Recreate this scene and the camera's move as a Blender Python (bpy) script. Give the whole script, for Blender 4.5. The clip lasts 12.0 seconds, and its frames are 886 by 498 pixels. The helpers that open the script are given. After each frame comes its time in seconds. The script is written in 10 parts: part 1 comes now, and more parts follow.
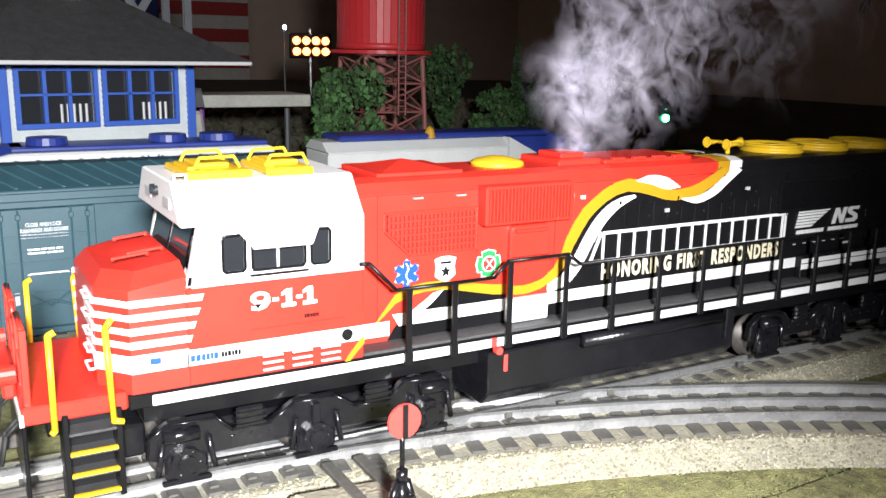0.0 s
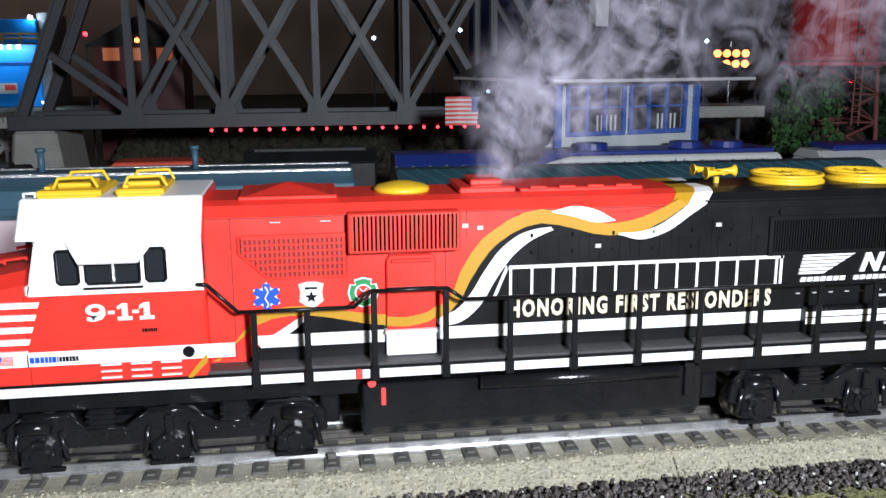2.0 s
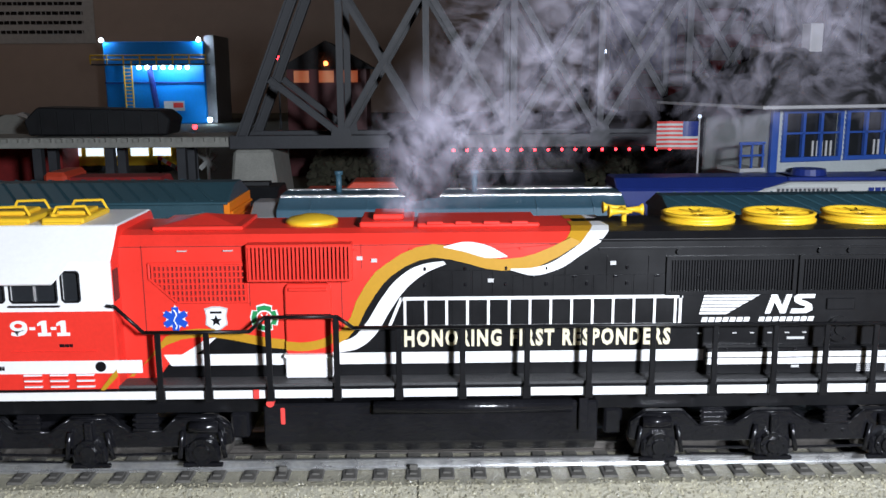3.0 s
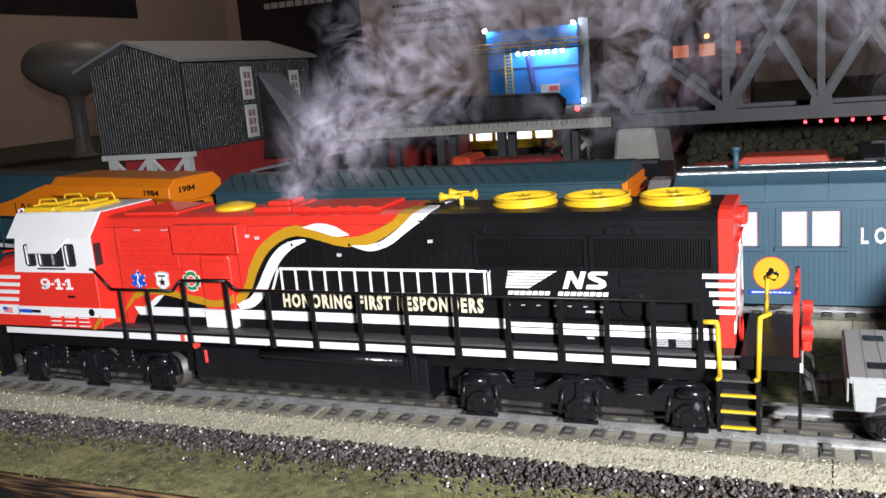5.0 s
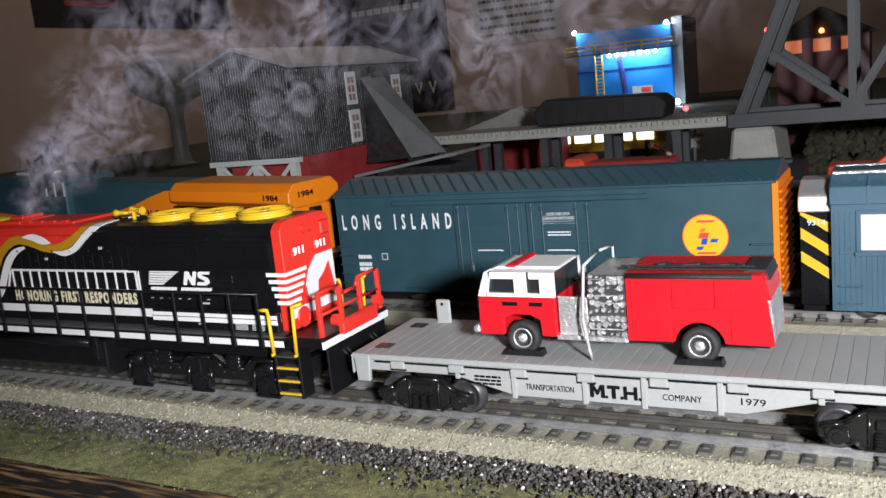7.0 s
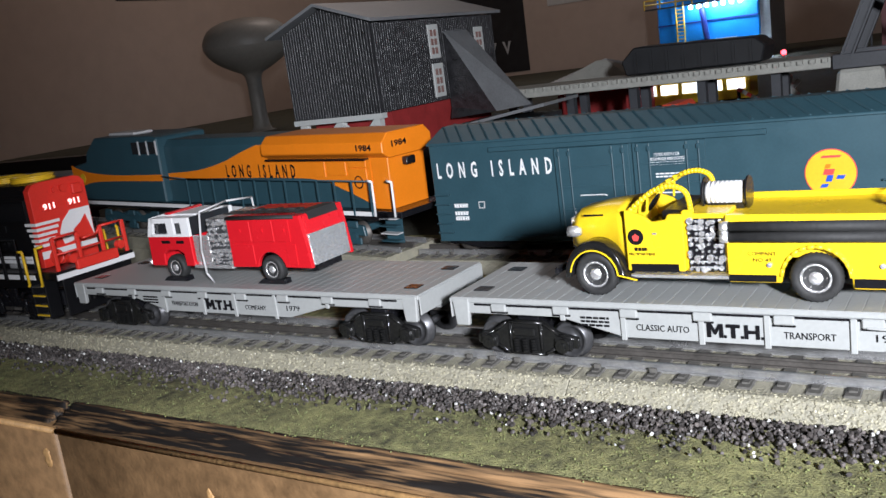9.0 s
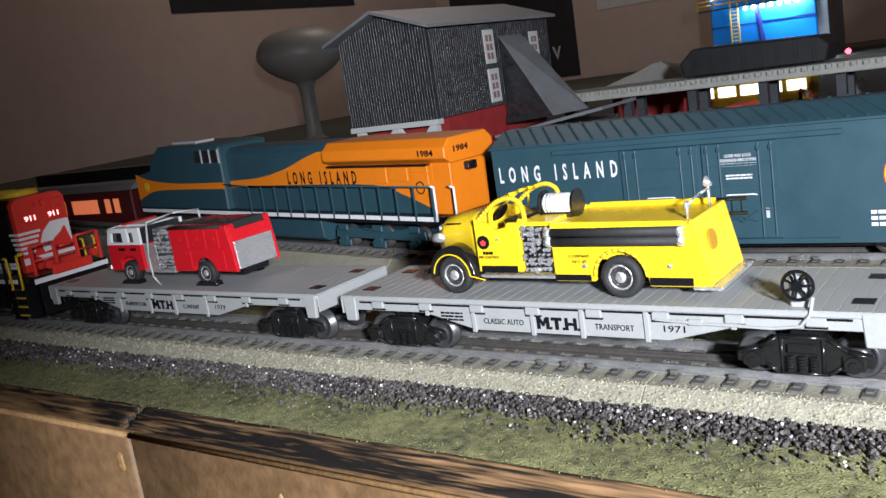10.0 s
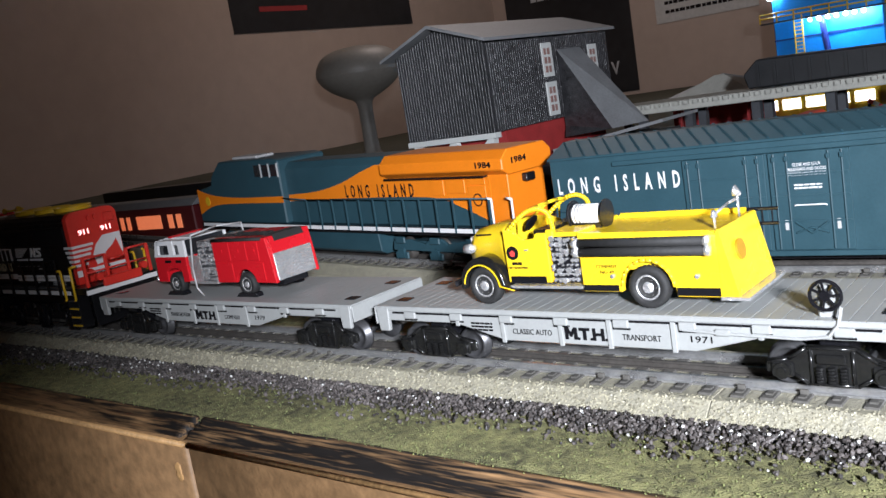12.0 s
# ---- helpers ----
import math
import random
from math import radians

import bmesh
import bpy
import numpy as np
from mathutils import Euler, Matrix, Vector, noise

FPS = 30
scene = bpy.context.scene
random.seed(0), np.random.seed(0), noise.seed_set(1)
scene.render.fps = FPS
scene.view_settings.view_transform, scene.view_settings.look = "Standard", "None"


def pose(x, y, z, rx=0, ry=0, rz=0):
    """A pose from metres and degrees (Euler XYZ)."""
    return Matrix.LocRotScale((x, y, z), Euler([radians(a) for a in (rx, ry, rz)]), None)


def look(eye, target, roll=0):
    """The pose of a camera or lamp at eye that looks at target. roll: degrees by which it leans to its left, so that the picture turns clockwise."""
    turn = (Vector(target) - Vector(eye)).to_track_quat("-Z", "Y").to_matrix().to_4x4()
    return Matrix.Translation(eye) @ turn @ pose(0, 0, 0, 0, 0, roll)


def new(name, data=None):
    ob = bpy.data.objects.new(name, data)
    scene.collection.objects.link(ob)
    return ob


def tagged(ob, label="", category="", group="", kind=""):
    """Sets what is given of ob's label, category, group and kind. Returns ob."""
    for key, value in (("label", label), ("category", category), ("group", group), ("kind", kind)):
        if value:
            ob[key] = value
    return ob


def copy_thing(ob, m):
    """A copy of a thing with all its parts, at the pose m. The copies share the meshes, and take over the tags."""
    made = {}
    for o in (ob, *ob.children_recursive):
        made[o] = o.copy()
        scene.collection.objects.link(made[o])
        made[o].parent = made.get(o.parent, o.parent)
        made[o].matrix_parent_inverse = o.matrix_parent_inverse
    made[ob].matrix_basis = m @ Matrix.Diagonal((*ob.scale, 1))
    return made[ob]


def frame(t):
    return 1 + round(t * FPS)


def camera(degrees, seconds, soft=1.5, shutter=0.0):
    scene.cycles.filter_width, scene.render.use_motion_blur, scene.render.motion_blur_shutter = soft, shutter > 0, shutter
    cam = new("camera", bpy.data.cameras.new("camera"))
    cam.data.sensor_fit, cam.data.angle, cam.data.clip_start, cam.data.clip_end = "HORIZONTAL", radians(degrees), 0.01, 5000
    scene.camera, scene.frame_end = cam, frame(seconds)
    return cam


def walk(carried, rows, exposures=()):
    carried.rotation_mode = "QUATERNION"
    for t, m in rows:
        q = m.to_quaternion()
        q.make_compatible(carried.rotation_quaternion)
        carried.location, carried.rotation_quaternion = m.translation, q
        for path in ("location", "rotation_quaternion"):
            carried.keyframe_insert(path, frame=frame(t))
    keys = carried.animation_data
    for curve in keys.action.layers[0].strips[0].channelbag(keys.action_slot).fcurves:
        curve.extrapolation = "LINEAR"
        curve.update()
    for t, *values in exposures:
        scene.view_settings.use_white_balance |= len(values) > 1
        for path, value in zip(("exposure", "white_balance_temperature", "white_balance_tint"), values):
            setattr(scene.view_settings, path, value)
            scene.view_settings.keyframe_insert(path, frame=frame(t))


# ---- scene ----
# Model railway in O scale. x runs along the front track, y away from the viewer, z = 0 on the rail heads.
cam = camera(53.21, 12.0, soft=1.5, shutter=0.0)
PATH_ROWS = (
    (0, 0.2493, -0.3168, 0.1506, 77.43, -1.10, -29.62),
    (0.5, 0.1967, -0.3308, 0.1432, 76.71, -0.82, -23.89),
    (1, 0.1512, -0.3353, 0.1481, 76.72, -0.51, -18.47),
    (1.5, 0.0932, -0.3483, 0.1491, 77.18, -0.14, -14.08),
    (2, 0.0474, -0.3612, 0.1563, 77.94, 0.26, -8.70),
    (2.5, 0.0000, -0.3700, 0.1570, 78.62, -0.21, -4.77),
    (3, -0.0543, -0.3854, 0.1662, 79.02, 0.32, -0.99),
    (3.5, -0.0702, -0.3982, 0.1675, 78.72, 0.50, 3.48),
    (5.5, -0.0684, -0.4119, 0.1720, 78.85, 5.14, 24.51),
    (6, -0.0731, -0.4097, 0.1731, 79.24, 4.97, 24.54),
    (6.5, -0.0956, -0.4105, 0.1716, 79.43, 5.32, 25.74),
    (7, -0.1091, -0.4030, 0.1685, 79.40, 5.72, 27.29),
    (9, -0.1361, -0.3966, 0.1535, 77.70, 7.60, 31.81),
    (9.5, -0.1424, -0.3957, 0.1518, 77.90, 7.81, 32.82),
    (10, -0.1473, -0.3993, 0.1530, 78.57, 8.57, 34.88),
    (10.5, -0.1519, -0.3960, 0.1503, 79.23, 9.74, 38.20),
    (11, -0.1510, -0.3953, 0.1492, 79.66, 9.03, 39.09),
    (11.5, -0.1508, -0.3938, 0.1487, 80.02, 8.63, 38.63),
    (12, -0.1517, -0.3948, 0.1483, 80.24, 9.21, 38.58),
)
EXPOSURES = [(0.0, 0.95, 6500, 10), (0.4, 0.62, 6400, 10), (0.8, 0.35, 6300, 10), (1.3, 0.0, 6150, 10), (2.5, -0.42, 5950, 10), (3.7, 0.03, 5950, 10), (5.4, 0.3, 6400, 12), (7.0, 0.42, 6350, 12), (9.0, 0.7, 6100, 12), (10.5, 0.95, 6000, 12), (12.0, 1.08, 6000, 12)]
walk(cam, [(r[0], pose(*r[1:])) for r in PATH_ROWS], EXPOSURES)

# how far the train has rolled along the track, by time
ROLLED = [(0, 0.4675), (0.5, 0.3757), (1, 0.2881), (1.5, 0.1905), (2, 0.0955), (2.5, 0.0000), (3, -0.0952), (3.5, -0.1789), (5.5, -0.4258), (6, -0.5092), (6.5, -0.5928), (7, -0.6731), (9, -0.9897), (9.5, -1.0635), (10, -1.1116), (10.5, -1.1272), (11, -1.1302), (11.5, -1.1301), (12, -1.1301)]

# ---- light: a hand lamp beside the viewer in a dark room ----
world = bpy.data.worlds.new("room_dark")
scene.world = world
world.use_nodes = True
world.node_tree.nodes["Background"].inputs[0].default_value = (0.55, 0.62, 0.8, 1)
world.node_tree.nodes["Background"].inputs[1].default_value = 0.012


def spot(name, eye, target, watts, angle, blend, size, colour):
    data = bpy.data.lights.new(name, "SPOT")
    data.energy, data.spot_size, data.spot_blend, data.shadow_soft_size, data.color = watts, radians(angle), blend, size, colour
    ob = new(name, data)
    ob.matrix_world = look(eye, target)
    return ob


spot("hand_lamp", (0.19, -0.64, 0.265), (0.035, 0.10, 0.0), 46.0, 102.5, 0.55, 0.035, (0.98, 0.985, 1.0))

# unseen warm fill lamp, added to lift the walls and background
fill_data = bpy.data.lights.new("fill_lamp", "AREA")
fill_data.shape, fill_data.size, fill_data.energy, fill_data.color = "DISK", 1.0, 7.0, (1.0, 0.82, 0.7)
fill_lamp = new("fill_lamp", fill_data)
fill_lamp.matrix_world = pose(-2.2, 2.9, 2.05)


# ---- materials ----
def material(name, colour, rough=0.5, metal=0.0, vary=0.12, scale=60.0, bump=0.0, bump_scale=400.0, emit=None, power=0.0, coat=0.0, spec=0.5, alt=None, island=0.0):
    m = bpy.data.materials.new(name)
    m.use_nodes = True
    nt = m.node_tree
    b = nt.nodes["Principled BSDF"]
    b.inputs["Roughness"].default_value, b.inputs["Metallic"].default_value = rough, metal
    b.inputs["Coat Weight"].default_value = coat
    b.inputs["Specular IOR Level"].default_value = spec
    tc = nt.nodes.new("ShaderNodeTexCoord")
    n1 = nt.nodes.new("ShaderNodeTexNoise")
    n1.inputs["Scale"].default_value, n1.inputs["Detail"].default_value = scale, 6.0
    n2 = nt.nodes.new("ShaderNodeTexNoise")
    n2.inputs["Scale"].default_value, n2.inputs["Detail"].default_value = scale * 9, 3.0
    nt.links.new(tc.outputs["Object"], n1.inputs["Vector"])
    nt.links.new(tc.outputs["Object"], n2.inputs["Vector"])
    add = nt.nodes.new("ShaderNodeMath")
    add.operation = "MULTIPLY_ADD"
    nt.links.new(n2.outputs["Fac"], add.inputs[0])
    add.inputs[1].default_value = 0.5
    half = nt.nodes.new("ShaderNodeMath")
    half.operation = "MULTIPLY"
    half.inputs[1].default_value = 0.5
    nt.links.new(n1.outputs["Fac"], half.inputs[0])
    nt.links.new(half.outputs[0], add.inputs[2])
    ramp = nt.nodes.new("ShaderNodeValToRGB")
    lo = alt if alt else tuple(c * (1 - vary) for c in colour)
    hi = tuple(min(1, c * (1 + vary * 0.7)) for c in colour)
    ramp.color_ramp.elements[0].position, ramp.color_ramp.elements[1].position = 0.33, 0.67
    ramp.color_ramp.elements[0].color, ramp.color_ramp.elements[1].color = (*lo, 1), (*hi, 1)
    nt.links.new(add.outputs[0], ramp.inputs[0])
    out = ramp.outputs[0]
    if island:
        geo = nt.nodes.new("ShaderNodeNewGeometry")
        info = nt.nodes.new("ShaderNodeObjectInfo")
        tot = nt.nodes.new("ShaderNodeMath")
        nt.links.new(geo.outputs["Random Per Island"], tot.inputs[0])
        nt.links.new(info.outputs["Random"], tot.inputs[1])
        fr = nt.nodes.new("ShaderNodeMath")
        fr.operation = "FRACT"
        nt.links.new(tot.outputs[0], fr.inputs[0])
        hsv = nt.nodes.new("ShaderNodeHueSaturation")
        mr = nt.nodes.new("ShaderNodeMapRange")
        mr.inputs["To Min"].default_value, mr.inputs["To Max"].default_value = 1 - island, 1 + island
        nt.links.new(fr.outputs[0], mr.inputs["Value"])
        nt.links.new(mr.outputs[0], hsv.inputs["Value"])
        nt.links.new(out, hsv.inputs["Color"])
        out = hsv.outputs[0]
    nt.links.new(out, b.inputs["Base Color"])
    rr = nt.nodes.new("ShaderNodeMapRange")
    rr.inputs["To Min"].default_value, rr.inputs["To Max"].default_value = max(0.02, rough - 0.08), min(1, rough + 0.1)
    nt.links.new(n1.outputs["Fac"], rr.inputs["Value"])
    nt.links.new(rr.outputs[0], b.inputs["Roughness"])
    if bump:
        n3 = nt.nodes.new("ShaderNodeTexNoise")
        n3.inputs["Scale"].default_value, n3.inputs["Detail"].default_value = bump_scale, 5.0
        nt.links.new(tc.outputs["Object"], n3.inputs["Vector"])
        bp = nt.nodes.new("ShaderNodeBump")
        bp.inputs["Strength"].default_value, bp.inputs["Distance"].default_value = bump, 0.001
        nt.links.new(n3.outputs["Fac"], bp.inputs["Height"])
        nt.links.new(bp.outputs[0], b.inputs["Normal"])
    if emit:
        b.inputs["Emission Color"].default_value, b.inputs["Emission Strength"].default_value = (*emit, 1), power
    return m


# dark red for shade painted behind slats and ribs, and for panel seams
SHADESEAM = material("shade_and_seam_red", (0.17, 0.010, 0.008), 0.6, vary=0.3)
RED = material("red_paint", (0.72, 0.035, 0.022), 0.35, vary=0.08)
WHITE = material("white_paint", (0.8, 0.8, 0.8), 0.4, vary=0.04)
BLACK = material("black_paint", (0.007, 0.007, 0.008), 0.33, vary=0.25, spec=0.3)
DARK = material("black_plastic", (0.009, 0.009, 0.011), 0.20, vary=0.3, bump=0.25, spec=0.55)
GOLD = material("gold_paint", (0.46, 0.245, 0.012), 0.4, vary=0.08)
YELLOW = material("yellow_paint", (0.75, 0.47, 0.02), 0.38, vary=0.08)
ROADBED = material("grey_roadbed", (0.31, 0.288, 0.212), 0.42, vary=0.4, scale=160, bump=1.0, bump_scale=620, alt=(0.24, 0.23, 0.185))
TIE = material("dark_tie", (0.10, 0.095, 0.085), 0.7, vary=0.3, bump=0.3)
WHEEL = material("dark_wheel", (0.10, 0.10, 0.105), 0.35, 0.6, vary=0.3)
STEEL = material("rail_steel", (0.52, 0.52, 0.52), 0.28, 0.8, vary=0.2)
RUST = material("dark_rail", (0.12, 0.11, 0.10), 0.5, 0.6, vary=0.3)
GRASS = material("grass_mat", (0.27, 0.265, 0.11), 0.95, vary=0.4, scale=22, bump=1.0, bump_scale=900, alt=(0.048, 0.045, 0.024))
BALLAST = material("black_ballast", (0.078, 0.068, 0.064), 0.5, vary=0.5, bump=0.6, island=0.75)
WHITESTONE = material("white_ballast", (0.6, 0.6, 0.58), 0.6, vary=0.2, bump=0.5, island=0.2)
BOARD = material("table_board", (0.30, 0.175, 0.08), 0.55, vary=0.45, scale=14, bump=0.3)
EDGE = material("charred_edge", (0.24, 0.14, 0.065), 0.55, vary=0.5, scale=60, bump=1.0, bump_scale=90, alt=(0.012, 0.010, 0.009))


def stretch(m, along):
    """Draw a material's noise out along x, like wood grain."""
    nt = m.node_tree
    mp = nt.nodes.new("ShaderNodeMapping")
    mp.inputs["Scale"].default_value = (along, 1.0, 1.0)
    tc = [n for n in nt.nodes if n.bl_idname == "ShaderNodeTexCoord"][0]
    nt.links.new(tc.outputs["Object"], mp.inputs["Vector"])
    for n in nt.nodes:
        if n.bl_idname == "ShaderNodeTexNoise":
            nt.links.new(mp.outputs[0], n.inputs["Vector"])


stretch(EDGE, 0.05)
for nd in EDGE.node_tree.nodes:
    if nd.bl_idname == "ShaderNodeValToRGB":
        nd.color_ramp.elements[0].position, nd.color_ramp.elements[1].position = 0.45, 0.60
# brighter than the board: holds the light from above on its edge
LIP = material("lit_edge_wood", (0.58, 0.34, 0.14), 0.5, vary=0.35, scale=40, bump=0.4)
WALL = material("beige_wall", (0.50, 0.385, 0.315), 0.85, vary=0.08, scale=1.5, bump=0.25, bump_scale=60)
FLOOR = material("dark_floor", (0.12, 0.11, 0.10), 0.8, vary=0.2, scale=3)
GREEN = material("rail_green", (0.026, 0.068, 0.088), 0.45, vary=0.12)
ORANGE = material("orange_paint", (0.80, 0.215, 0.008), 0.38, vary=0.06)
SCENIC = material("dark_scenery", (0.055, 0.05, 0.035), 0.95, vary=0.5, scale=9, bump=1.0, bump_scale=120, alt=(0.03, 0.035, 0.018))
PALESTRIP = material("pale_strip_white", (0.62, 0.58, 0.5), 0.8, vary=0.15, scale=80, bump=0.6)
TURF = material("yellow_turf", (0.17, 0.19, 0.07), 0.95, vary=0.5, scale=200, island=0.5)
SIGNALRED = material("signal_red", (0.75, 0.06, 0.05), 0.5, vary=0.1)
SILVER = material("silver_chrome", (0.88, 0.88, 0.88), 0.22, 0.75, vary=0.1, scale=200, bump=1.0, bump_scale=520)
TREAD = material("grey_tread", (0.06, 0.06, 0.062), 0.5, vary=0.35, scale=300, bump=0.6, bump_scale=2500)
GLASS = material("dark_glass", (0.02, 0.022, 0.025), 0.06, vary=0.1)
BLUE = material("decal_blue", (0.012, 0.075, 0.50), 0.45, vary=0.06)
DGREEN = material("decal_green", (0.02, 0.24, 0.07), 0.45, vary=0.06)
LTGREY = material("decal_grey", (0.5, 0.5, 0.5), 0.45, vary=0.06)
CREAM = material("cream_lettering", (0.75, 0.68, 0.48), 0.45, vary=0.04)
TYRE = material("tyre_rubber", (0.02, 0.02, 0.02), 0.7, vary=0.3, bump=0.3)
LEMON = material("lemon_paint", (0.86, 0.585, 0.015), 0.25, vary=0.05)
FIRERED = material("fire_red_plastic", (0.62, 0.012, 0.02), 0.25, vary=0.06)
LAMPWHITE = material("lit_number", (0.8, 0.8, 0.8), 0.5, vary=0.02, emit=(1.0, 0.42, 0.38), power=1.1)
GLOSS = material("gloss_black", (0.012, 0.012, 0.012), 0.16, vary=0.3)
COACHBLUE = material("coach_blue", (0.045, 0.105, 0.15), 0.5, vary=0.12)
WINDOWGLOW = material("window_glow", (0.55, 0.46, 0.47), 0.5, vary=0.03, emit=(1.0, 0.72, 0.80), power=0.30)
GREY = material("grey_plastic", (0.335, 0.345, 0.338), 0.45, vary=0.08, bump=0.1)


# ---- mesh helpers ----
def finish(name, bm, mat, smooth=False):
    me = bpy.data.meshes.new(name)
    bmesh.ops.recalc_face_normals(bm, faces=bm.faces)
    bm.to_mesh(me)
    bm.free()
    for m in (mat if isinstance(mat, (list, tuple)) else (mat,)):
        me.materials.append(m)
    if smooth:
        me.shade_auto_smooth(angle=radians(35)) if hasattr(me, "shade_auto_smooth") else me.polygons.foreach_set("use_smooth", [True] * len(me.polygons))
    return me


def part(name, bm, mat, parent=None, label="", smooth=False, at=None):
    ob = new(name, finish(name, bm, mat, smooth))
    if at is not None:
        ob.matrix_local = at
    if parent is not None:
        ob.parent = parent
    if label:
        ob["label"] = label
    return ob


def thing(name, label, category, group="", kind="", at=None):
    ob = new(name)
    ob.empty_display_size = 0.02
    if at is not None:
        ob.matrix_world = at
    return tagged(ob, label, category, group, kind)


def box(bm, x0, x1, y0, y1, z0, z1, bevel=0.0, mi=0):
    n = len(bm.verts)
    r = bmesh.ops.create_cube(bm, size=1.0)
    vs = r["verts"]
    for v in vs:
        v.co = Vector(((x0 + x1) / 2 + v.co.x * (x1 - x0), (y0 + y1) / 2 + v.co.y * (y1 - y0), (z0 + z1) / 2 + v.co.z * (z1 - z0)))
    fs = {f for v in vs for f in v.link_faces}
    if mi:
        for f in fs:
            f.material_index = mi
    if bevel:
        es = list({e for v in vs for e in v.link_edges})
        bmesh.ops.bevel(bm, geom=es, offset=bevel, segments=1, affect="EDGES", clamp_overlap=True)
    return bm


def solid(bm, pts, axis, a, b, bevel=0.0, mi=0):
    """A prism: an outline in the plane across the axis, from a to b along it. x: (y, z); y: (x, z); z: (x, y)."""
    def at(p, c):
        return {"x": (c, p[0], p[1]), "y": (p[0], c, p[1]), "z": (p[0], p[1], c)}[axis]
    lo = [bm.verts.new(at(p, a)) for p in pts]
    hi = [bm.verts.new(at(p, b)) for p in pts]
    fs = [bm.faces.new(lo), bm.faces.new(hi[::-1])]
    for i in range(len(pts)):
        j = (i + 1) % len(pts)
        fs.append(bm.faces.new((lo[i], lo[j], hi[j], hi[i])))
    for f in fs:
        f.material_index = mi
    bmesh.ops.recalc_face_normals(bm, faces=fs)
    if bevel:
        es = list({e for f in fs for e in f.edges})
        bmesh.ops.bevel(bm, geom=es, offset=bevel, segments=1, affect="EDGES", clamp_overlap=True)
    return bm


def rod(bm, p, q, r, seg=8, r2=None, mi=0):
    p, q = Vector(p), Vector(q)
    d = q - p
    m = Matrix.Translation((p + q) / 2) @ d.to_track_quat("Z", "Y").to_matrix().to_4x4()
    res = bmesh.ops.create_cone(bm, cap_ends=True, segments=seg, radius1=r, radius2=r if r2 is None else r2, depth=d.length, matrix=m)
    if mi:
        for f in {f for v in res["verts"] for f in v.link_faces}:
            f.material_index = mi
    return bm


def pipe(bm, pts, r, seg=6, mi=0):
    for p, q in zip(pts, pts[1:]):
        rod(bm, p, q, r, seg, mi=mi)
    for p in pts[1:-1]:
        bmesh.ops.create_icosphere(bm, subdivisions=1, radius=r * 1.03, matrix=Matrix.Translation(p))
    return bm


def lathe(bm, profile, seg=24, m=Matrix(), mi=0):
    """A turned body about z from (radius, height) pairs."""
    rings = []
    for r, z in profile:
        rings.append([bm.verts.new(m @ Vector((r * math.cos(2 * math.pi * i / seg), r * math.sin(2 * math.pi * i / seg), z))) for i in range(seg)] if r > 1e-6 else [bm.verts.new(m @ Vector((0, 0, z)))])
    fs = []
    for a, b in zip(rings, rings[1:]):
        for i in range(seg):
            j = (i + 1) % seg
            if len(a) == 1 and len(b) == 1:
                continue
            if len(a) == 1:
                fs.append(bm.faces.new((a[0], b[i], b[j])))
            elif len(b) == 1:
                fs.append(bm.faces.new((a[i], a[j], b[0])))
            else:
                fs.append(bm.faces.new((a[i], a[j], b[j], b[i])))
    if len(rings[0]) > 1:
        fs.append(bm.faces.new(rings[0][::-1]))
    if len(rings[-1]) > 1:
        fs.append(bm.faces.new(rings[-1]))
    for f in fs:
        f.material_index = mi
    return bm


def writing(name, text, mat, parent, at, size, depth=0.0001, width=None, align="CENTER", label="", bold=0.0, space=1.0):
    """Raised lettering, as a mesh; the text lies in its own xy plane."""
    cu = bpy.data.curves.new(name, "FONT")
    cu.body, cu.size, cu.extrude, cu.align_x, cu.align_y, cu.offset = text, size, depth, align, "CENTER", bold
    cu.resolution_u = 2
    cu.space_character = space
    tmp = bpy.data.objects.new(name, cu)
    scene.collection.objects.link(tmp)
    me = bpy.data.meshes.new_from_object(tmp.evaluated_get(bpy.context.evaluated_depsgraph_get()))
    bpy.data.objects.remove(tmp)
    xs = [v.co.x for v in me.vertices] or [0, 1]
    if width:
        k = width / (max(xs) - min(xs))
        for v in me.vertices:
            v.co.x *= k
    me.materials.clear()
    me.materials.append(mat)
    ob = new(name, me)
    ob.matrix_local = at
    ob.parent = parent
    if label:
        ob["label"] = label
    return ob


def facing(x, y, z, turn=0):
    """A pose for lettering on a side that faces the viewer."""
    return pose(x, y, z, 90, 0, turn)


# ---- front track, ground and table ----
GROUND_Z = -0.013
bm = bmesh.new()
NX, NY = 150, 60
gx = [-1.6 + 3.0 * i / NX for i in range(NX + 1)]
gy = [-0.1105 + 0.4125 * (j / NY) for j in range(NY + 1)]
grid = []
for j, y in enumerate(gy):
    row = []
    for x in gx:
        h = 0.0016 * noise.noise((x * 14, y * 14, 3)) + 0.0007 * noise.noise((x * 70, y * 70, 8))
        fall = 0.003 * max(0.0, (-0.1 - y) / 0.02)
        row.append(bm.verts.new((x, y, GROUND_Z - 0.0012 + h - fall)))
    grid.append(row)
for j in range(NY):
    for i in range(NX):
        bm.faces.new((grid[j][i], grid[j][i + 1], grid[j + 1][i + 1], grid[j + 1][i]))
tagged(part("ground", bm, GRASS, smooth=True), "worn green and brown grass mat on the layout board", "ground", kind="structure")
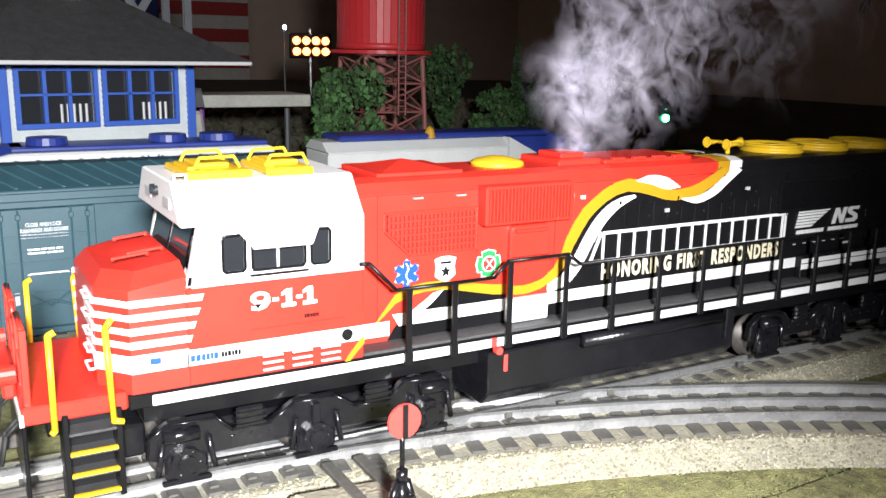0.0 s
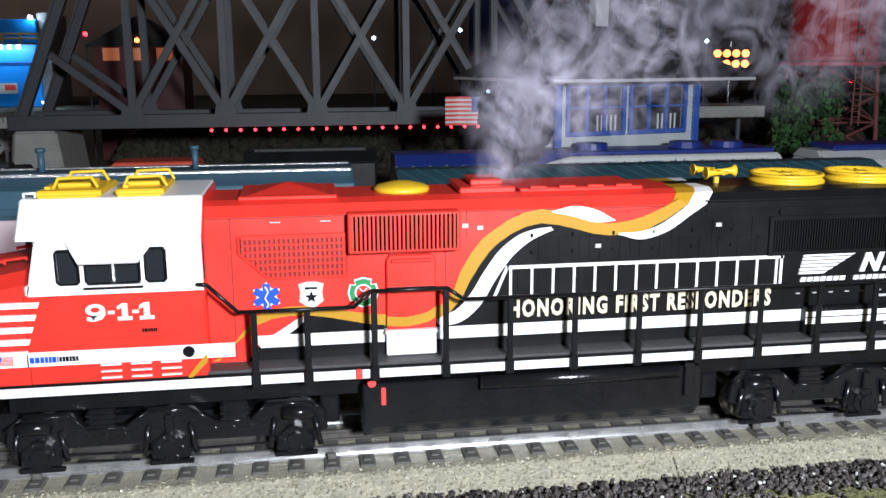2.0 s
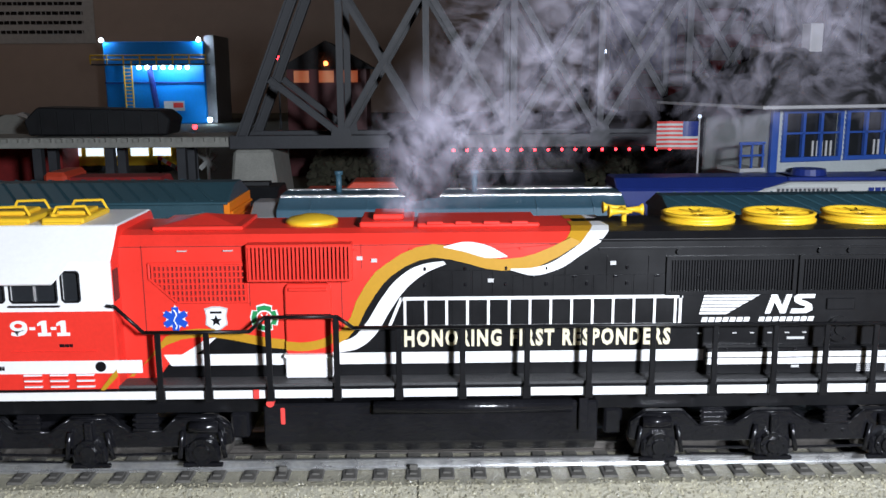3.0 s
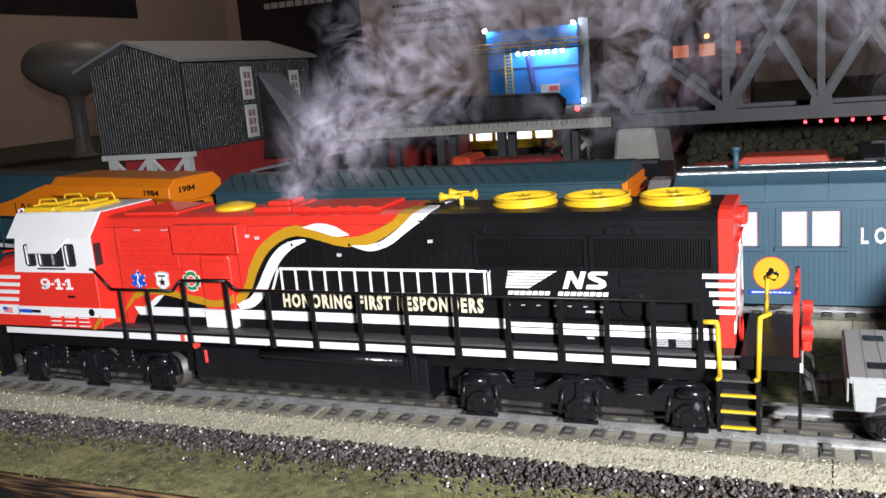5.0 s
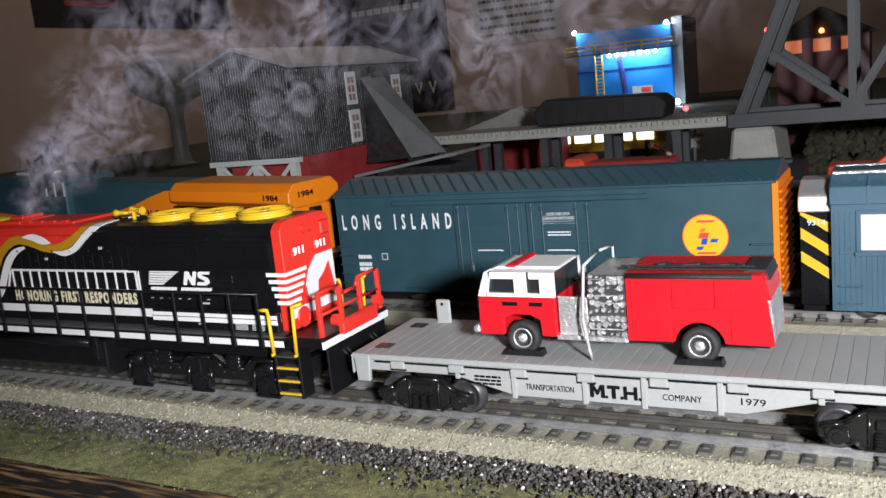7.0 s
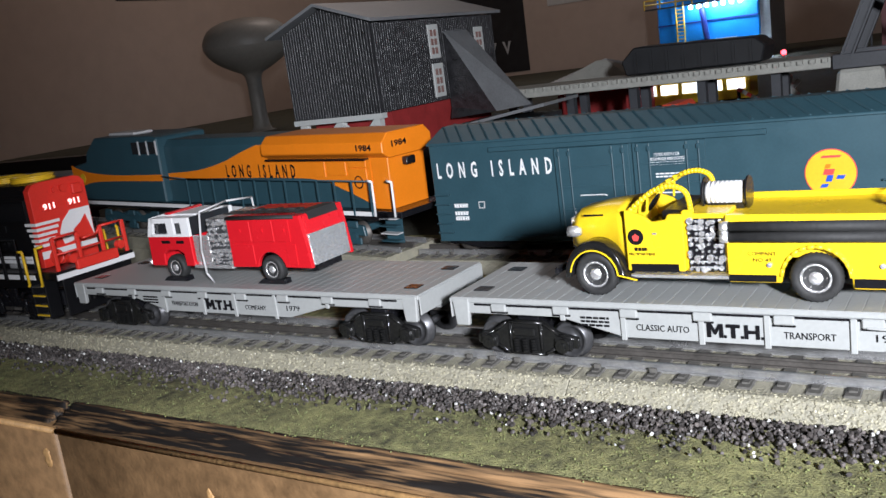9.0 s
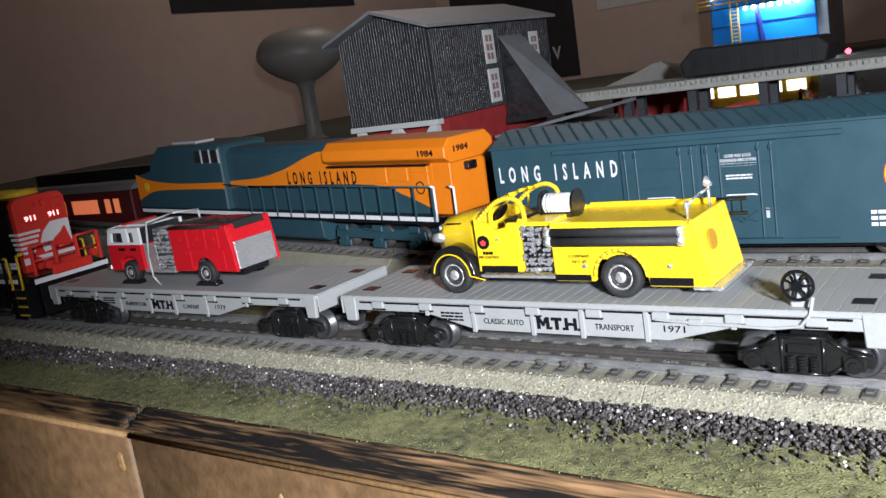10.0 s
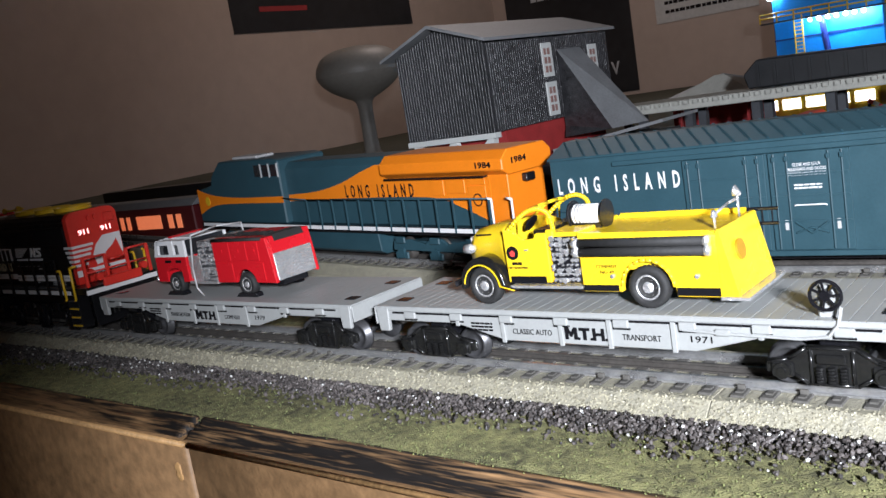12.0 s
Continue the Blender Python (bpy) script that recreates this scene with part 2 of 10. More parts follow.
# the board steps out toward the viewer beside the branch
bm = bmesh.new()
NX, NY = 110, 44
grid = []
for j in range(NY + 1):
    row = []
    for i in range(NX + 1):
        x, y = 0.331 + 1.1 * i / NX, -0.46 + 0.35 * j / NY
        row.append(bm.verts.new((x, y, GROUND_Z - 0.0012 + 0.0016 * noise.noise((x * 14, y * 14, 3)) + 0.0007 * noise.noise((x * 70, y * 70, 8)))))
    grid.append(row)
for j in range(NY):
    for i in range(NX):
        bm.faces.new((grid[j][i], grid[j][i + 1], grid[j + 1][i + 1], grid[j + 1][i]))
tagged(part("ground_apron", bm, GRASS, smooth=True), "worn green grass mat where the table steps out", "ground", kind="structure")
tagged(part("table_step", box(bmesh.new(), 0.3315, 3.0, -0.462, -0.1110, -0.9, GROUND_Z - 0.0045, 0.001), BOARD), "plywood table section stepping out beside the branch", "board", kind="structure")
bm = bmesh.new()
box(bm, -3.55, 3.4, -0.1105, 4.5, -0.05, GROUND_Z - 0.006)
tagged(part("layout_board", bm, SCENIC), "dark earth-coloured layout board under all tracks", "board", kind="structure")
bm = bmesh.new()
for k, (a, b) in enumerate(((-3.0, -0.6035), (-0.5975, 0.331))):
    n = 420
    ring = []
    for i in range(n + 1):
        x = a + (b - a) * i / n
        prof = []
        for j in range(13):
            u = j / 12
            y, z = -0.1085 - 0.0175 * u, GROUND_Z - 0.0012 - 0.0085 * u ** 1.4
            rag = noise.noise((x * 14, u * 5.5, k + 2)) + 0.6 * noise.noise((x * 40, u * 13, k + 7))
            prof.append((y + 0.0008 * noise.noise((x * 60, u * 3, k)), z + 0.0015 * rag * (0.25 + min(1, 3 * u)) - (0.0016 if 3 <= j <= 4 else 0)))
        prof += [(-0.126, -0.026), (-0.106, -0.026)]
        ring.append([bm.verts.new((x, p[0], p[1])) for p in prof])
    m = len(ring[0])
    for r0, r1 in zip(ring, ring[1:]):
        for i in range(m):
            j = (i + 1) % m
            bm.faces.new((r0[i], r0[j], r1[j], r1[i]))
    bm.faces.new(ring[0]); bm.faces.new(ring[-1][::-1])
tagged(part("table_edge", bm, EDGE, smooth=True), "splintered dark wooden edge strip along the table", "edge strip", kind="structure")
front = thing("table_front", "bare tan plywood front boards of the layout table", "board", kind="structure")
for a, b in ((-3.0, -0.5925), (-0.5905, 0.331)):
    part("board", box(bmesh.new(), a, b, -0.1292, -0.1125, -0.9, -0.0218, 0.0022), BOARD, front, smooth=True)
# rounded board edge, its paler colour painting the light from above
for a, b in ((-3.0, -0.593), (-0.590, 0.331)):
    part("lit_edge", rod(bmesh.new(), (a, -0.1284, -0.0232), (b, -0.1284, -0.0232), 0.0017, 12), LIP, front, "worn rounded edge, pale with painted light from above", smooth=True)
for at, r in (((-0.603, -0.1293, -0.041), 0.0042), ((-0.470, -0.1293, -0.044), 0.0034)):
    bm = bmesh.new()
    bmesh.ops.create_icosphere(bm, subdivisions=3, radius=r, matrix=Matrix.Translation(at) @ Matrix.Diagonal((0.8, 0.25, 1.5, 1)))
    for v in bm.verts:
        v.co += Vector((1, 0.2, 1)) * 0.0016 * noise.noise(v.co * 350)
    tagged(part("filler_patch", bm, LIP, smooth=True), "pale filler blob on the plywood table front", "filler patch", kind="structure")


def track(name, y, x0, x1, tie_from, tie_to, label, z=0.0, m=Matrix()):
    """A straight three-rail track on moulded roadbed; the sleepers near the viewer are parts."""
    root = thing(name, label, "track", kind="structure", at=m)
    bm = bmesh.new()
    seams = [x0 + i * 0.254 for i in range(int((x1 - x0) / 0.254) + 1)] + [x1]
    for a, b in zip(seams, seams[1:]):
        if b - a > 0.002:
            solid(bm, [(y - 0.0335, z - 0.0048), (y + 0.0335, z - 0.0048), (y + 0.0445, z - 0.0135), (y - 0.0445, z - 0.0135)], "x", a + 0.0002, b - 0.0002, 0.0004)
    part("roadbed", bm, ROADBED, root)
    for k, dy in enumerate((-0.0165, 0.0, 0.0165)):
        bm = bmesh.new()
        box(bm, x0, x1, y + dy - 0.0011, y + dy + 0.0011, z - 0.0014, z, 0.0004)
        box(bm, x0, x1, y + dy - 0.0005, y + dy + 0.0005, z - 0.0035, z - 0.0014)
        box(bm, x0, x1, y + dy - 0.0019, y + dy + 0.0019, z - 0.0045, z - 0.0035)
        part("rail", bm, STEEL if k != 1 else RUST, root)
    me = None
    pitch = 0.0143
    rest = bmesh.new()
    n = 0
    rnd = random.Random(7)
    for i in range(int((x1 - x0) / pitch)):
        x = x0 + (i + 0.5) * pitch
        if tie_from <= x <= tie_to and n < 150:
            if me is None:
                t = bmesh.new()
                box(t, -0.0033, 0.0033, -0.0285, 0.0285, -0.0024, 0.0002, 0.0005)
                box(t, -0.0016, 0.0016, -0.0245, -0.0205, 0.0002, 0.0010)
                box(t, -0.0016, 0.0016, 0.0205, 0.0245, 0.0002, 0.0010)
                me = finish("sleeper", t, TIE)
                t = bmesh.new()
                box(t, -0.0033, 0.0033, -0.0285, 0.0285, -0.0024, 0.0002, 0.0005)
                for sy in (-1, 1):
                    box(t, -0.0018, 0.0018, sy * 0.0212 - 0.0008, sy * 0.0212 + 0.0008, 0.0002, 0.0030, 0.0003)
                    box(t, -0.0016, 0.0016, sy * 0.0235 - 0.0016, sy * 0.0235 + 0.0016, 0.0002, 0.0009)
                chaired = finish("sleeper", t, TIE)
            ob = new("sleeper", chaired if rnd.random() < 0.22 else me)
            ob.parent = root
            ob.matrix_local = pose(x + rnd.uniform(-0.0003, 0.0003), y, z - 0.0040, 0, 0, rnd.uniform(-0.8, 0.8))
            n += 1
        else:
            box(rest, x - 0.0033, x + 0.0033, y - 0.0285, y + 0.0285, z - 0.0064, z - 0.0038)
    if rest.verts:
        tagged(part("sleepers_beyond", rest, TIE, root), kind="stuff")
    else:
        rest.free()
    return root


track("front_track", 0.0, -2.6, 2.2, -0.98, 0.62, "grey three-rail track with dark sleepers on moulded roadbed")
track("second_track", 0.213, -0.552, 2.2, -0.55, 0.42, "grey three-rail track behind the front track")
bend = track("second_track_bend", 0.0, -1.6, -0.010, -0.8, 0.0, "three-rail track rising and bending away toward the wall", m=pose(-0.5454, 0.1931, 0.0060, 0, 1.5, -6.4))
part("embankment", solid(bmesh.new(), [(-0.044, -0.0138), (0.044, -0.0138), (0.085, -0.075), (-0.085, -0.075)], "x", -1.6, -0.010), ROADBED, bend, "grey moulded embankment")


def curved_track(name, cx, cy, r, a0, a1, label):
    """A curved branch on the same roadbed, about (cx, cy)."""
    root = thing(name, label, "track", kind="structure")
    def sweep(bm, prof, n=48, cap=True):
        rings = []
        for i in range(n + 1):
            a = radians(a0 + (a1 - a0) * i / n)
            rings.append([bm.verts.new((cx + (r + p[0]) * math.cos(a), cy + (r + p[0]) * math.sin(a), p[1])) for p in prof])
        for q, s in zip(rings, rings[1:]):
            for i in range(len(prof)):
                j = (i + 1) % len(prof)
                bm.faces.new((q[i], q[j], s[j], s[i]))
        bm.faces.new(rings[0]); bm.faces.new(rings[-1][::-1])
        return bm
    part("roadbed", sweep(bmesh.new(), [(-0.0335, -0.0052), (0.0335, -0.0052), (0.0445, -0.0136), (-0.0445, -0.0136)]), ROADBED, root)
    for d in (-0.0165, 0.0, 0.0165):
        part("rail", sweep(bmesh.new(), [(d - 0.0011, -0.0002), (d + 0.0011, -0.0002), (d + 0.0011, -0.0016), (d + 0.0018, -0.0046), (d - 0.0018, -0.0046), (d - 0.0011, -0.0016)]), STEEL, root)
    t = bmesh.new()
    box(t, -0.0285, 0.0285, -0.0033, 0.0033, -0.0024, 0.0002, 0.0005)
    me = finish("sleeper", t, TIE)
    n = int(abs(radians(a1 - a0)) * r / 0.0143)
    for i in range(min(n, 60)):
        a = radians(a0 + (a1 - a0) * (i + 0.5) / n)
        ob = new("sleeper", me)
        ob.parent = root
        ob.matrix_local = pose(cx + r * math.cos(a), cy + r * math.sin(a), -0.0043, 0, 0, math.degrees(a))
    return root


# the branch leaves the front track and bends toward the viewer
curved_track("branch_track", 0.295, -0.64, 0.64, 90, 38, "curved steel branch track leaving the front track")


# ---- ballast along the track ----
def pebble(seed, r):
    rnd = random.Random(seed)
    bm = bmesh.new()
    bmesh.ops.create_icosphere(bm, subdivisions=1, radius=r)
    for v in bm.verts:
        v.co *= rnd.uniform(0.65, 1.25)
        v.co.z *= 0.8
    vs = [tuple(v.co) for v in bm.verts]
    fs = [tuple(v.index for v in f.verts) for f in bm.faces]
    bm.free()
    return vs, fs


def scatter(name, n, xs, yfun, sizes, mat, label, seed, zfun):
    rnd = random.Random(seed)
    shapes = [pebble(seed + k, 1.0) for k in range(12)]
    V, F = [], []
    for i in range(n):
        x = rnd.uniform(*xs)
        y, dens = yfun(x, rnd)
        if rnd.random() > dens:
            continue
        s = rnd.uniform(*sizes)
        vs, fs = rnd.choice(shapes)
        m = Euler((rnd.uniform(0, 6), rnd.uniform(0, 6), rnd.uniform(0, 6))).to_matrix()
        base = len(V)
        c = Vector((x, y, zfun(x, y, rnd) + s * 0.35))
        V += [tuple(c + m @ Vector(v) * s) for v in vs]
        F += [tuple(a + base for a in f) for f in fs]
    me = bpy.data.meshes.new(name)
    me.from_pydata(V, [], F)
    me.materials.append(mat)
    return tagged(new(name, me), label, "ballast", kind="stuff")


def strip_y(x, rnd):
    wob = 0.004 * noise.noise((x * 9, 1, 4)) + 0.003 * noise.noise((x * 31, 2, 4))
    u = rnd.triangular(0, 1, 0.36) if rnd.random() < 0.93 else rnd.uniform(0.6, 1.35)
    fade = 1.0 if x < 0.33 else 0.0
    return -0.0410 - 0.029 * u + wob * (0.3 + u), fade


def heap(x, y, rnd):
    return GROUND_Z + 0.0035 * max(0, 1 - abs(y + 0.053) / 0.018) * rnd.random()


scatter("dark_ballast", 15500, (-1.1, 0.36), strip_y, (0.0005, 0.0015), BALLAST, "loose black coal-like ballast beside the roadbed", 21, heap)
scatter("pale_ballast", 420, (-1.1, 0.36), strip_y, (0.0004, 0.0011), WHITESTONE, "scattered white stones among the black ballast", 22, lambda x, y, r: heap(x, y, r) + 0.001)
scatter("grass_tufts", 9000, (-1.2, 0.9), lambda x, r: (r.uniform(-0.111, -0.06), 1.0), (0.0002, 0.0005), TURF, "fine yellow-green turf crumbs on the mat", 23, lambda x, y, r: GROUND_Z - 0.0008)
scatter("apron_tufts", 6000, (0.34, 0.80), lambda x, r: (r.uniform(-0.24, -0.105), 1.0), (0.0002, 0.0005), TURF, "fine green turf crumbs beside the branch", 24, lambda x, y, r: GROUND_Z - 0.0008)
# uneven white strip along the foot of the roadbed
bm = bmesh.new()
for i in range(26):
    x = -0.445 + i * 0.006
    w = 0.5 + 0.5 * noise.noise((x * 60, 0, 0))
    solid(bm, [(x, -0.0405 + 0.001 * w), (x + 0.0061, -0.0405 + 0.001 * w), (x + 0.0061, -0.0455 - 0.003 * w), (x, -0.0455 - 0.003 * w)], "z", GROUND_Z - 0.002, GROUND_Z + 0.0012)
tagged(part("pale_strip", bm, PALESTRIP), "uneven white strip along the foot of the roadbed", "plaster", kind="structure")

def grains(name, n, place, label, seed):
    """Coarse moulded grit, half sunk into a roadbed."""
    rnd = random.Random(seed)
    shapes = [pebble(seed + k, 1.0) for k in range(8)]
    V, F = [], []
    for i in range(n):
        c = Vector(place(rnd))
        s = rnd.uniform(0.00035, 0.00085)
        vs, fs = rnd.choice(shapes)
        m = Euler((rnd.uniform(0, 6), rnd.uniform(0, 6), 0)).to_matrix()
        base = len(V)
        V += [tuple(c + m @ Vector(v) * s) for v in vs]
        F += [tuple(a + base for a in f) for f in fs]
    me = bpy.data.meshes.new(name)
    me.from_pydata(V, [], F)
    me.materials.append(GRIT)
    return tagged(new(name, me), label, "grit", kind="stuff")


def front_shoulder(rnd):
    u = rnd.random() ** 0.8
    if u < 0.25:
        return rnd.uniform(-1.0, 0.75), -0.0290 - 0.018 * u, -0.0049
    v = (u - 0.25) / 0.75
    return rnd.uniform(-1.0, 0.75), -0.0335 - 0.011 * v, -0.0048 - 0.0087 * v


def branch_shoulder(rnd):
    a, v = radians(rnd.uniform(48, 86)), rnd.random()
    r = 0.64 - 0.0300 - 0.0145 * v
    return 0.295 + r * math.cos(a), -0.64 + r * math.sin(a), -0.0052 - 0.0084 * max(0, (v - 0.24) / 0.76)


GRIT = material("roadbed_grit", (0.31, 0.288, 0.208), 0.36, vary=0.35, scale=150, island=0.45)
grains("roadbed_grit", 13000, front_shoulder, "coarse grey-tan grit moulded on the roadbed shoulder", 31)
grains("branch_grit", 4500, branch_shoulder, "coarse grey grit moulded on the curved roadbed", 32)

# switch stand with a round red target on its moulded base
stand = thing("switch_stand", "black switch stand with round red target beside the track", "switch stand", at=pose(0.372, -0.079, 0, 0, 0, 0))
bm = bmesh.new()
lo = [(-0.033, 0.037), (0.03, 0.03), (0.03, -0.0105), (-0.03, -0.0105)]
hi = [(-0.027, 0.034), (0.014, 0.028), (0.012, 0.006), (-0.012, 0.004)]
vlo = [bm.verts.new((x, y, GROUND_Z - 0.002)) for x, y in lo]
vhi = [bm.verts.new((x, y, -0.0015)) for x, y in hi]
bm.faces.new(vlo[::-1]); bm.faces.new(vhi)
for i in range(4):
    bm.faces.new((vlo[i], vlo[(i + 1) % 4], vhi[(i + 1) % 4], vhi[i]))
bmesh.ops.bevel(bm, geom=list(bm.edges), offset=0.0012, segments=2, affect="EDGES")
part("base", bm, ROADBED, stand, "speckled grey moulded base")
for x in (-0.0085, 0.0045):
    part("tie", box(bmesh.new(), x, x + 0.0045, 0.004, 0.050, -0.0030, -0.0008, 0.0004), TIE, stand)
bm = bmesh.new()
box(bm, -0.0062, 0.0062, -0.0045, 0.0045, -0.0015, 0.0012, 0.0006)
for sx in (-1, 1):
    rod(bm, (sx * 0.0052, 0.0, 0.001), (sx * 0.0018, 0.0, 0.0125), 0.0014, 8)
rod(bm, (0, 0, 0.0), (0, 0, 0.012), 0.0022, 10, 0.0016)
box(bm, -0.0042, 0.0042, -0.002, 0.002, 0.0062, 0.0075, 0.0004)
rod(bm, (0, 0, 0.012), (0, 0, 0.034), 0.0009, 8)
rod(bm, (0, 0, 0.013), (0, 0, 0.0165), 0.002, 10)
part("mast", bm, DARK, stand, smooth=True)
bm = bmesh.new()
rod(bm, (0, -0.0008, 0.0342), (0, -0.0018, 0.0342), 0.0059, 28)
part("target", bm, SIGNALRED, stand, "round red target disc")
bm = bmesh.new()
box(bm, -0.0009, 0.0009, -0.0024, -0.0019, 0.0285, 0.0400)
part("target_bar", bm, DARK, stand)

# ---- shared rolling-stock pieces ----
AXLES = []


def wheelset(parent, x, r, y, mat=WHEEL):
    bm = bmesh.new()
    for s in (-1, 1):
        m = pose(0, 0, 0, 90 * s, 0, 0)
        lathe(bm, [(r * 0.3, y - 0.0052), (r * 0.62, y - 0.0052), (r * 1.12, y - 0.0056), (r * 1.12, y - 0.0044), (r, y - 0.004), (r * 0.97, y), (r * 0.78, y), (r * 0.74, y - 0.0012), (r * 0.36, y - 0.0012), (r * 0.3, y + 0.0006), (0, y + 0.0006)], 28, m)
    rod(bm, (0, -y, 0), (0, y, 0), r * 0.22, 8)
    ob = part("wheelset", bm, mat, parent, smooth=True, at=pose(x, 0, r))
    AXLES.append((ob, x, r))
    return ob


def outline(pts, steps=6):
    """A smooth open curve through the points."""
    out = []
    P = [Vector(p) for p in pts]
    P = [2 * P[0] - P[1]] + P + [2 * P[-1] - P[-2]]
    for i in range(1, len(P) - 2):
        for k in range(steps):
            t = k / steps
            a, b, c, d = P[i - 1], P[i], P[i + 1], P[i + 2]
            out.append(0.5 * ((2 * b) + (c - a) * t + (2 * a - 5 * b + 4 * c - d) * t * t + (3 * b - a - 3 * c + d) * t ** 3))
    out.append(P[-2])
    return out


def band(bm, upper, lower, y, thick, mi=0):
    """A painted band on a side, between two curves in (x, z), a hair proud of y."""
    n = 28
    def sample(c):
        pts = outline(c, 8)
        return [pts[round(i * (len(pts) - 1) / n)] for i in range(n + 1)]
    u, l = sample(upper), sample(lower)
    fr, bk = [], []
    for a, b in zip(u, l):
        fr.append((bm.verts.new((a.x, y - thick, a.y)), bm.verts.new((b.x, y - thick, b.y))))
        bk.append((bm.verts.new((a.x, y + 0.001, a.y)), bm.verts.new((b.x, y + 0.001, b.y))))
    for i in range(n):
        bm.faces.new((fr[i][0], fr[i + 1][0], fr[i + 1][1], fr[i][1])).material_index = mi
        bm.faces.new((fr[i][0], bk[i][0], bk[i + 1][0], fr[i + 1][0])).material_index = mi
        bm.faces.new((fr[i][1], fr[i + 1][1], bk[i + 1][1], bk[i][1])).material_index = mi
    return bm


def bars(name, parent, mat, x0, x1, zs, y, h, cuts, seed, thick=0.00012, label=""):
    """Lines of unreadable small print as plain bars."""
    rnd = random.Random(seed)
    bm = bmesh.new()
    for z in zs:
        x = x0
        while x < x1:
            w = (x1 - x0) / cuts * rnd.uniform(0.7, 1.2)
            box(bm, x, min(x + w * 0.82, x1), y - thick, y + 0.0002, z - h / 2, z + h / 2)
            x += w
    return part(name, bm, mat, parent, label)


# ---- the moving diesel locomotive, nose toward -x ----
def three_axle_truck(loco, xs, mat, name="bogie"):
    """Axles turn inside a moulded side frame with journal covers, cylinders and springs."""
    a, b, c = xs
    tr = part(name, box(bmesh.new(), a, c, -0.012, 0.012, 0.012, 0.017, 0.001), mat, loco)
    for x in xs:
        wheelset(loco, x, 0.0100, 0.0185, RUST)
    for s in (-1, 1):
        y0, y1 = (-0.0262, -0.0225) if s < 0 else (0.0225, 0.0262)
        bm = bmesh.new()
        solid(bm, [(a - 0.013, 0.012), (a - 0.012, 0.020), (a - 0.006, 0.0245), (a + 0.011, 0.0245), (a + 0.017, 0.0185), (b - 0.017, 0.0185), (b - 0.008, 0.0245), (b + 0.008, 0.0245), (b + 0.017, 0.0185),
                   (c - 0.017, 0.0185), (c - 0.011, 0.0245), (c + 0.006, 0.0245), (c + 0.012, 0.020), (c + 0.013, 0.012), (c + 0.008, 0.0105), (c - 0.010, 0.0105), (b + 0.012, 0.0105), (b - 0.012, 0.0105), (a + 0.010, 0.0105), (a - 0.008, 0.0105)], "y", y0, y1, 0.0006)
        for k in range(6):
            for xx in (a, b):
                if k < 3:
                    rod(bm, (xx + 0.017 + k * 0.007, y0 - 0.0006 * (s < 0), 0.015), (xx + 0.017 + k * 0.007, y1 + 0.0006 * (s > 0), 0.015), 0.0008, 8)
        part("side_frame", bm, mat, tr)
        yo = y0 if s < 0 else y1
        bm = bmesh.new()
        pipe(bm, [(a - 0.0125, yo, 0.0195), (a - 0.006, yo, 0.0238), (a + 0.011, yo, 0.0238), (a + 0.017, yo, 0.0180), (b - 0.017, yo, 0.0180), (b - 0.008, yo, 0.0238), (b + 0.008, yo, 0.0238), (b + 0.017, yo, 0.0180), (c - 0.017, yo, 0.0180), (c - 0.011, yo, 0.0238), (c + 0.006, yo, 0.0238), (c + 0.0125, yo, 0.0195)], 0.0006)
        part("frame_rim", bm, mat, tr, smooth=True)
        for xx in (a, b, c):
            for k in (-1, 1):
                part("damper", rod(bmesh.new(), (xx + k * 0.0098, yo + s * 0.0016, 0.0065), (xx + k * 0.0078, yo + s * 0.0016, 0.0185), 0.0011, 8), mat, tr, smooth=True)
        part("centre_strut", box(bmesh.new(), b - 0.0016, b + 0.0016, *sorted((yo, yo + s * 0.0022)), 0.0130, 0.0228, 0.0004), mat, tr)
        for x in xs:
            bm = bmesh.new()
            rod(bm, (x, yo, 0.0095), (x, yo + s * 0.003, 0.0095), 0.0058, 14)
            rod(bm, (x, yo + s * 0.003, 0.0095), (x, yo + s * 0.0042, 0.0095), 0.0034, 10)
            box(bm, x - 0.0085, x + 0.0085, min(yo, yo + s * 0.0022), max(yo, yo + s * 0.0022), 0.0022, 0.0040, 0.0004)
            box(bm, x - 0.0075, x + 0.0075, min(yo, yo + s * 0.0022), max(yo, yo + s * 0.0022), 0.004, 0.0122, 0.0012)
            for k in range(6):
                an = k * math.pi / 3
                rod(bm, (x + 0.0045 * math.cos(an), yo + s * 0.0028, 0.0095 + 0.0045 * math.sin(an)), (x + 0.0045 * math.cos(an), yo + s * 0.0038, 0.0095 + 0.0045 * math.sin(an)), 0.0007, 6)
            part("journal_box", bm, mat, tr)
        for x in (a - 0.0015, c + 0.0015):
            bm = bmesh.new()
            rod(bm, (x - 0.006, yo + s * 0.002, 0.0205), (x + 0.006, yo + s * 0.002, 0.0205), 0.0026, 12)
            part("brake_cylinder", bm, mat, tr, smooth=True)
        for x in (a + 0.022, c - 0.024):
            bm = bmesh.new()
            box(bm, x - 0.004, x + 0.006, min(yo, yo + s * 0.002), max(yo, yo + s * 0.002), 0.0185, 0.0265, 0.0008)
            for k in range(3):
                box(bm, x - 0.0045, x + 0.0065, min(yo, yo + s * 0.0026), max(yo, yo + s * 0.0026), 0.0195 + k * 0.0022, 0.0203 + k * 0.0022)
            part("snubber", bm, mat, tr)
        bm = bmesh.new()
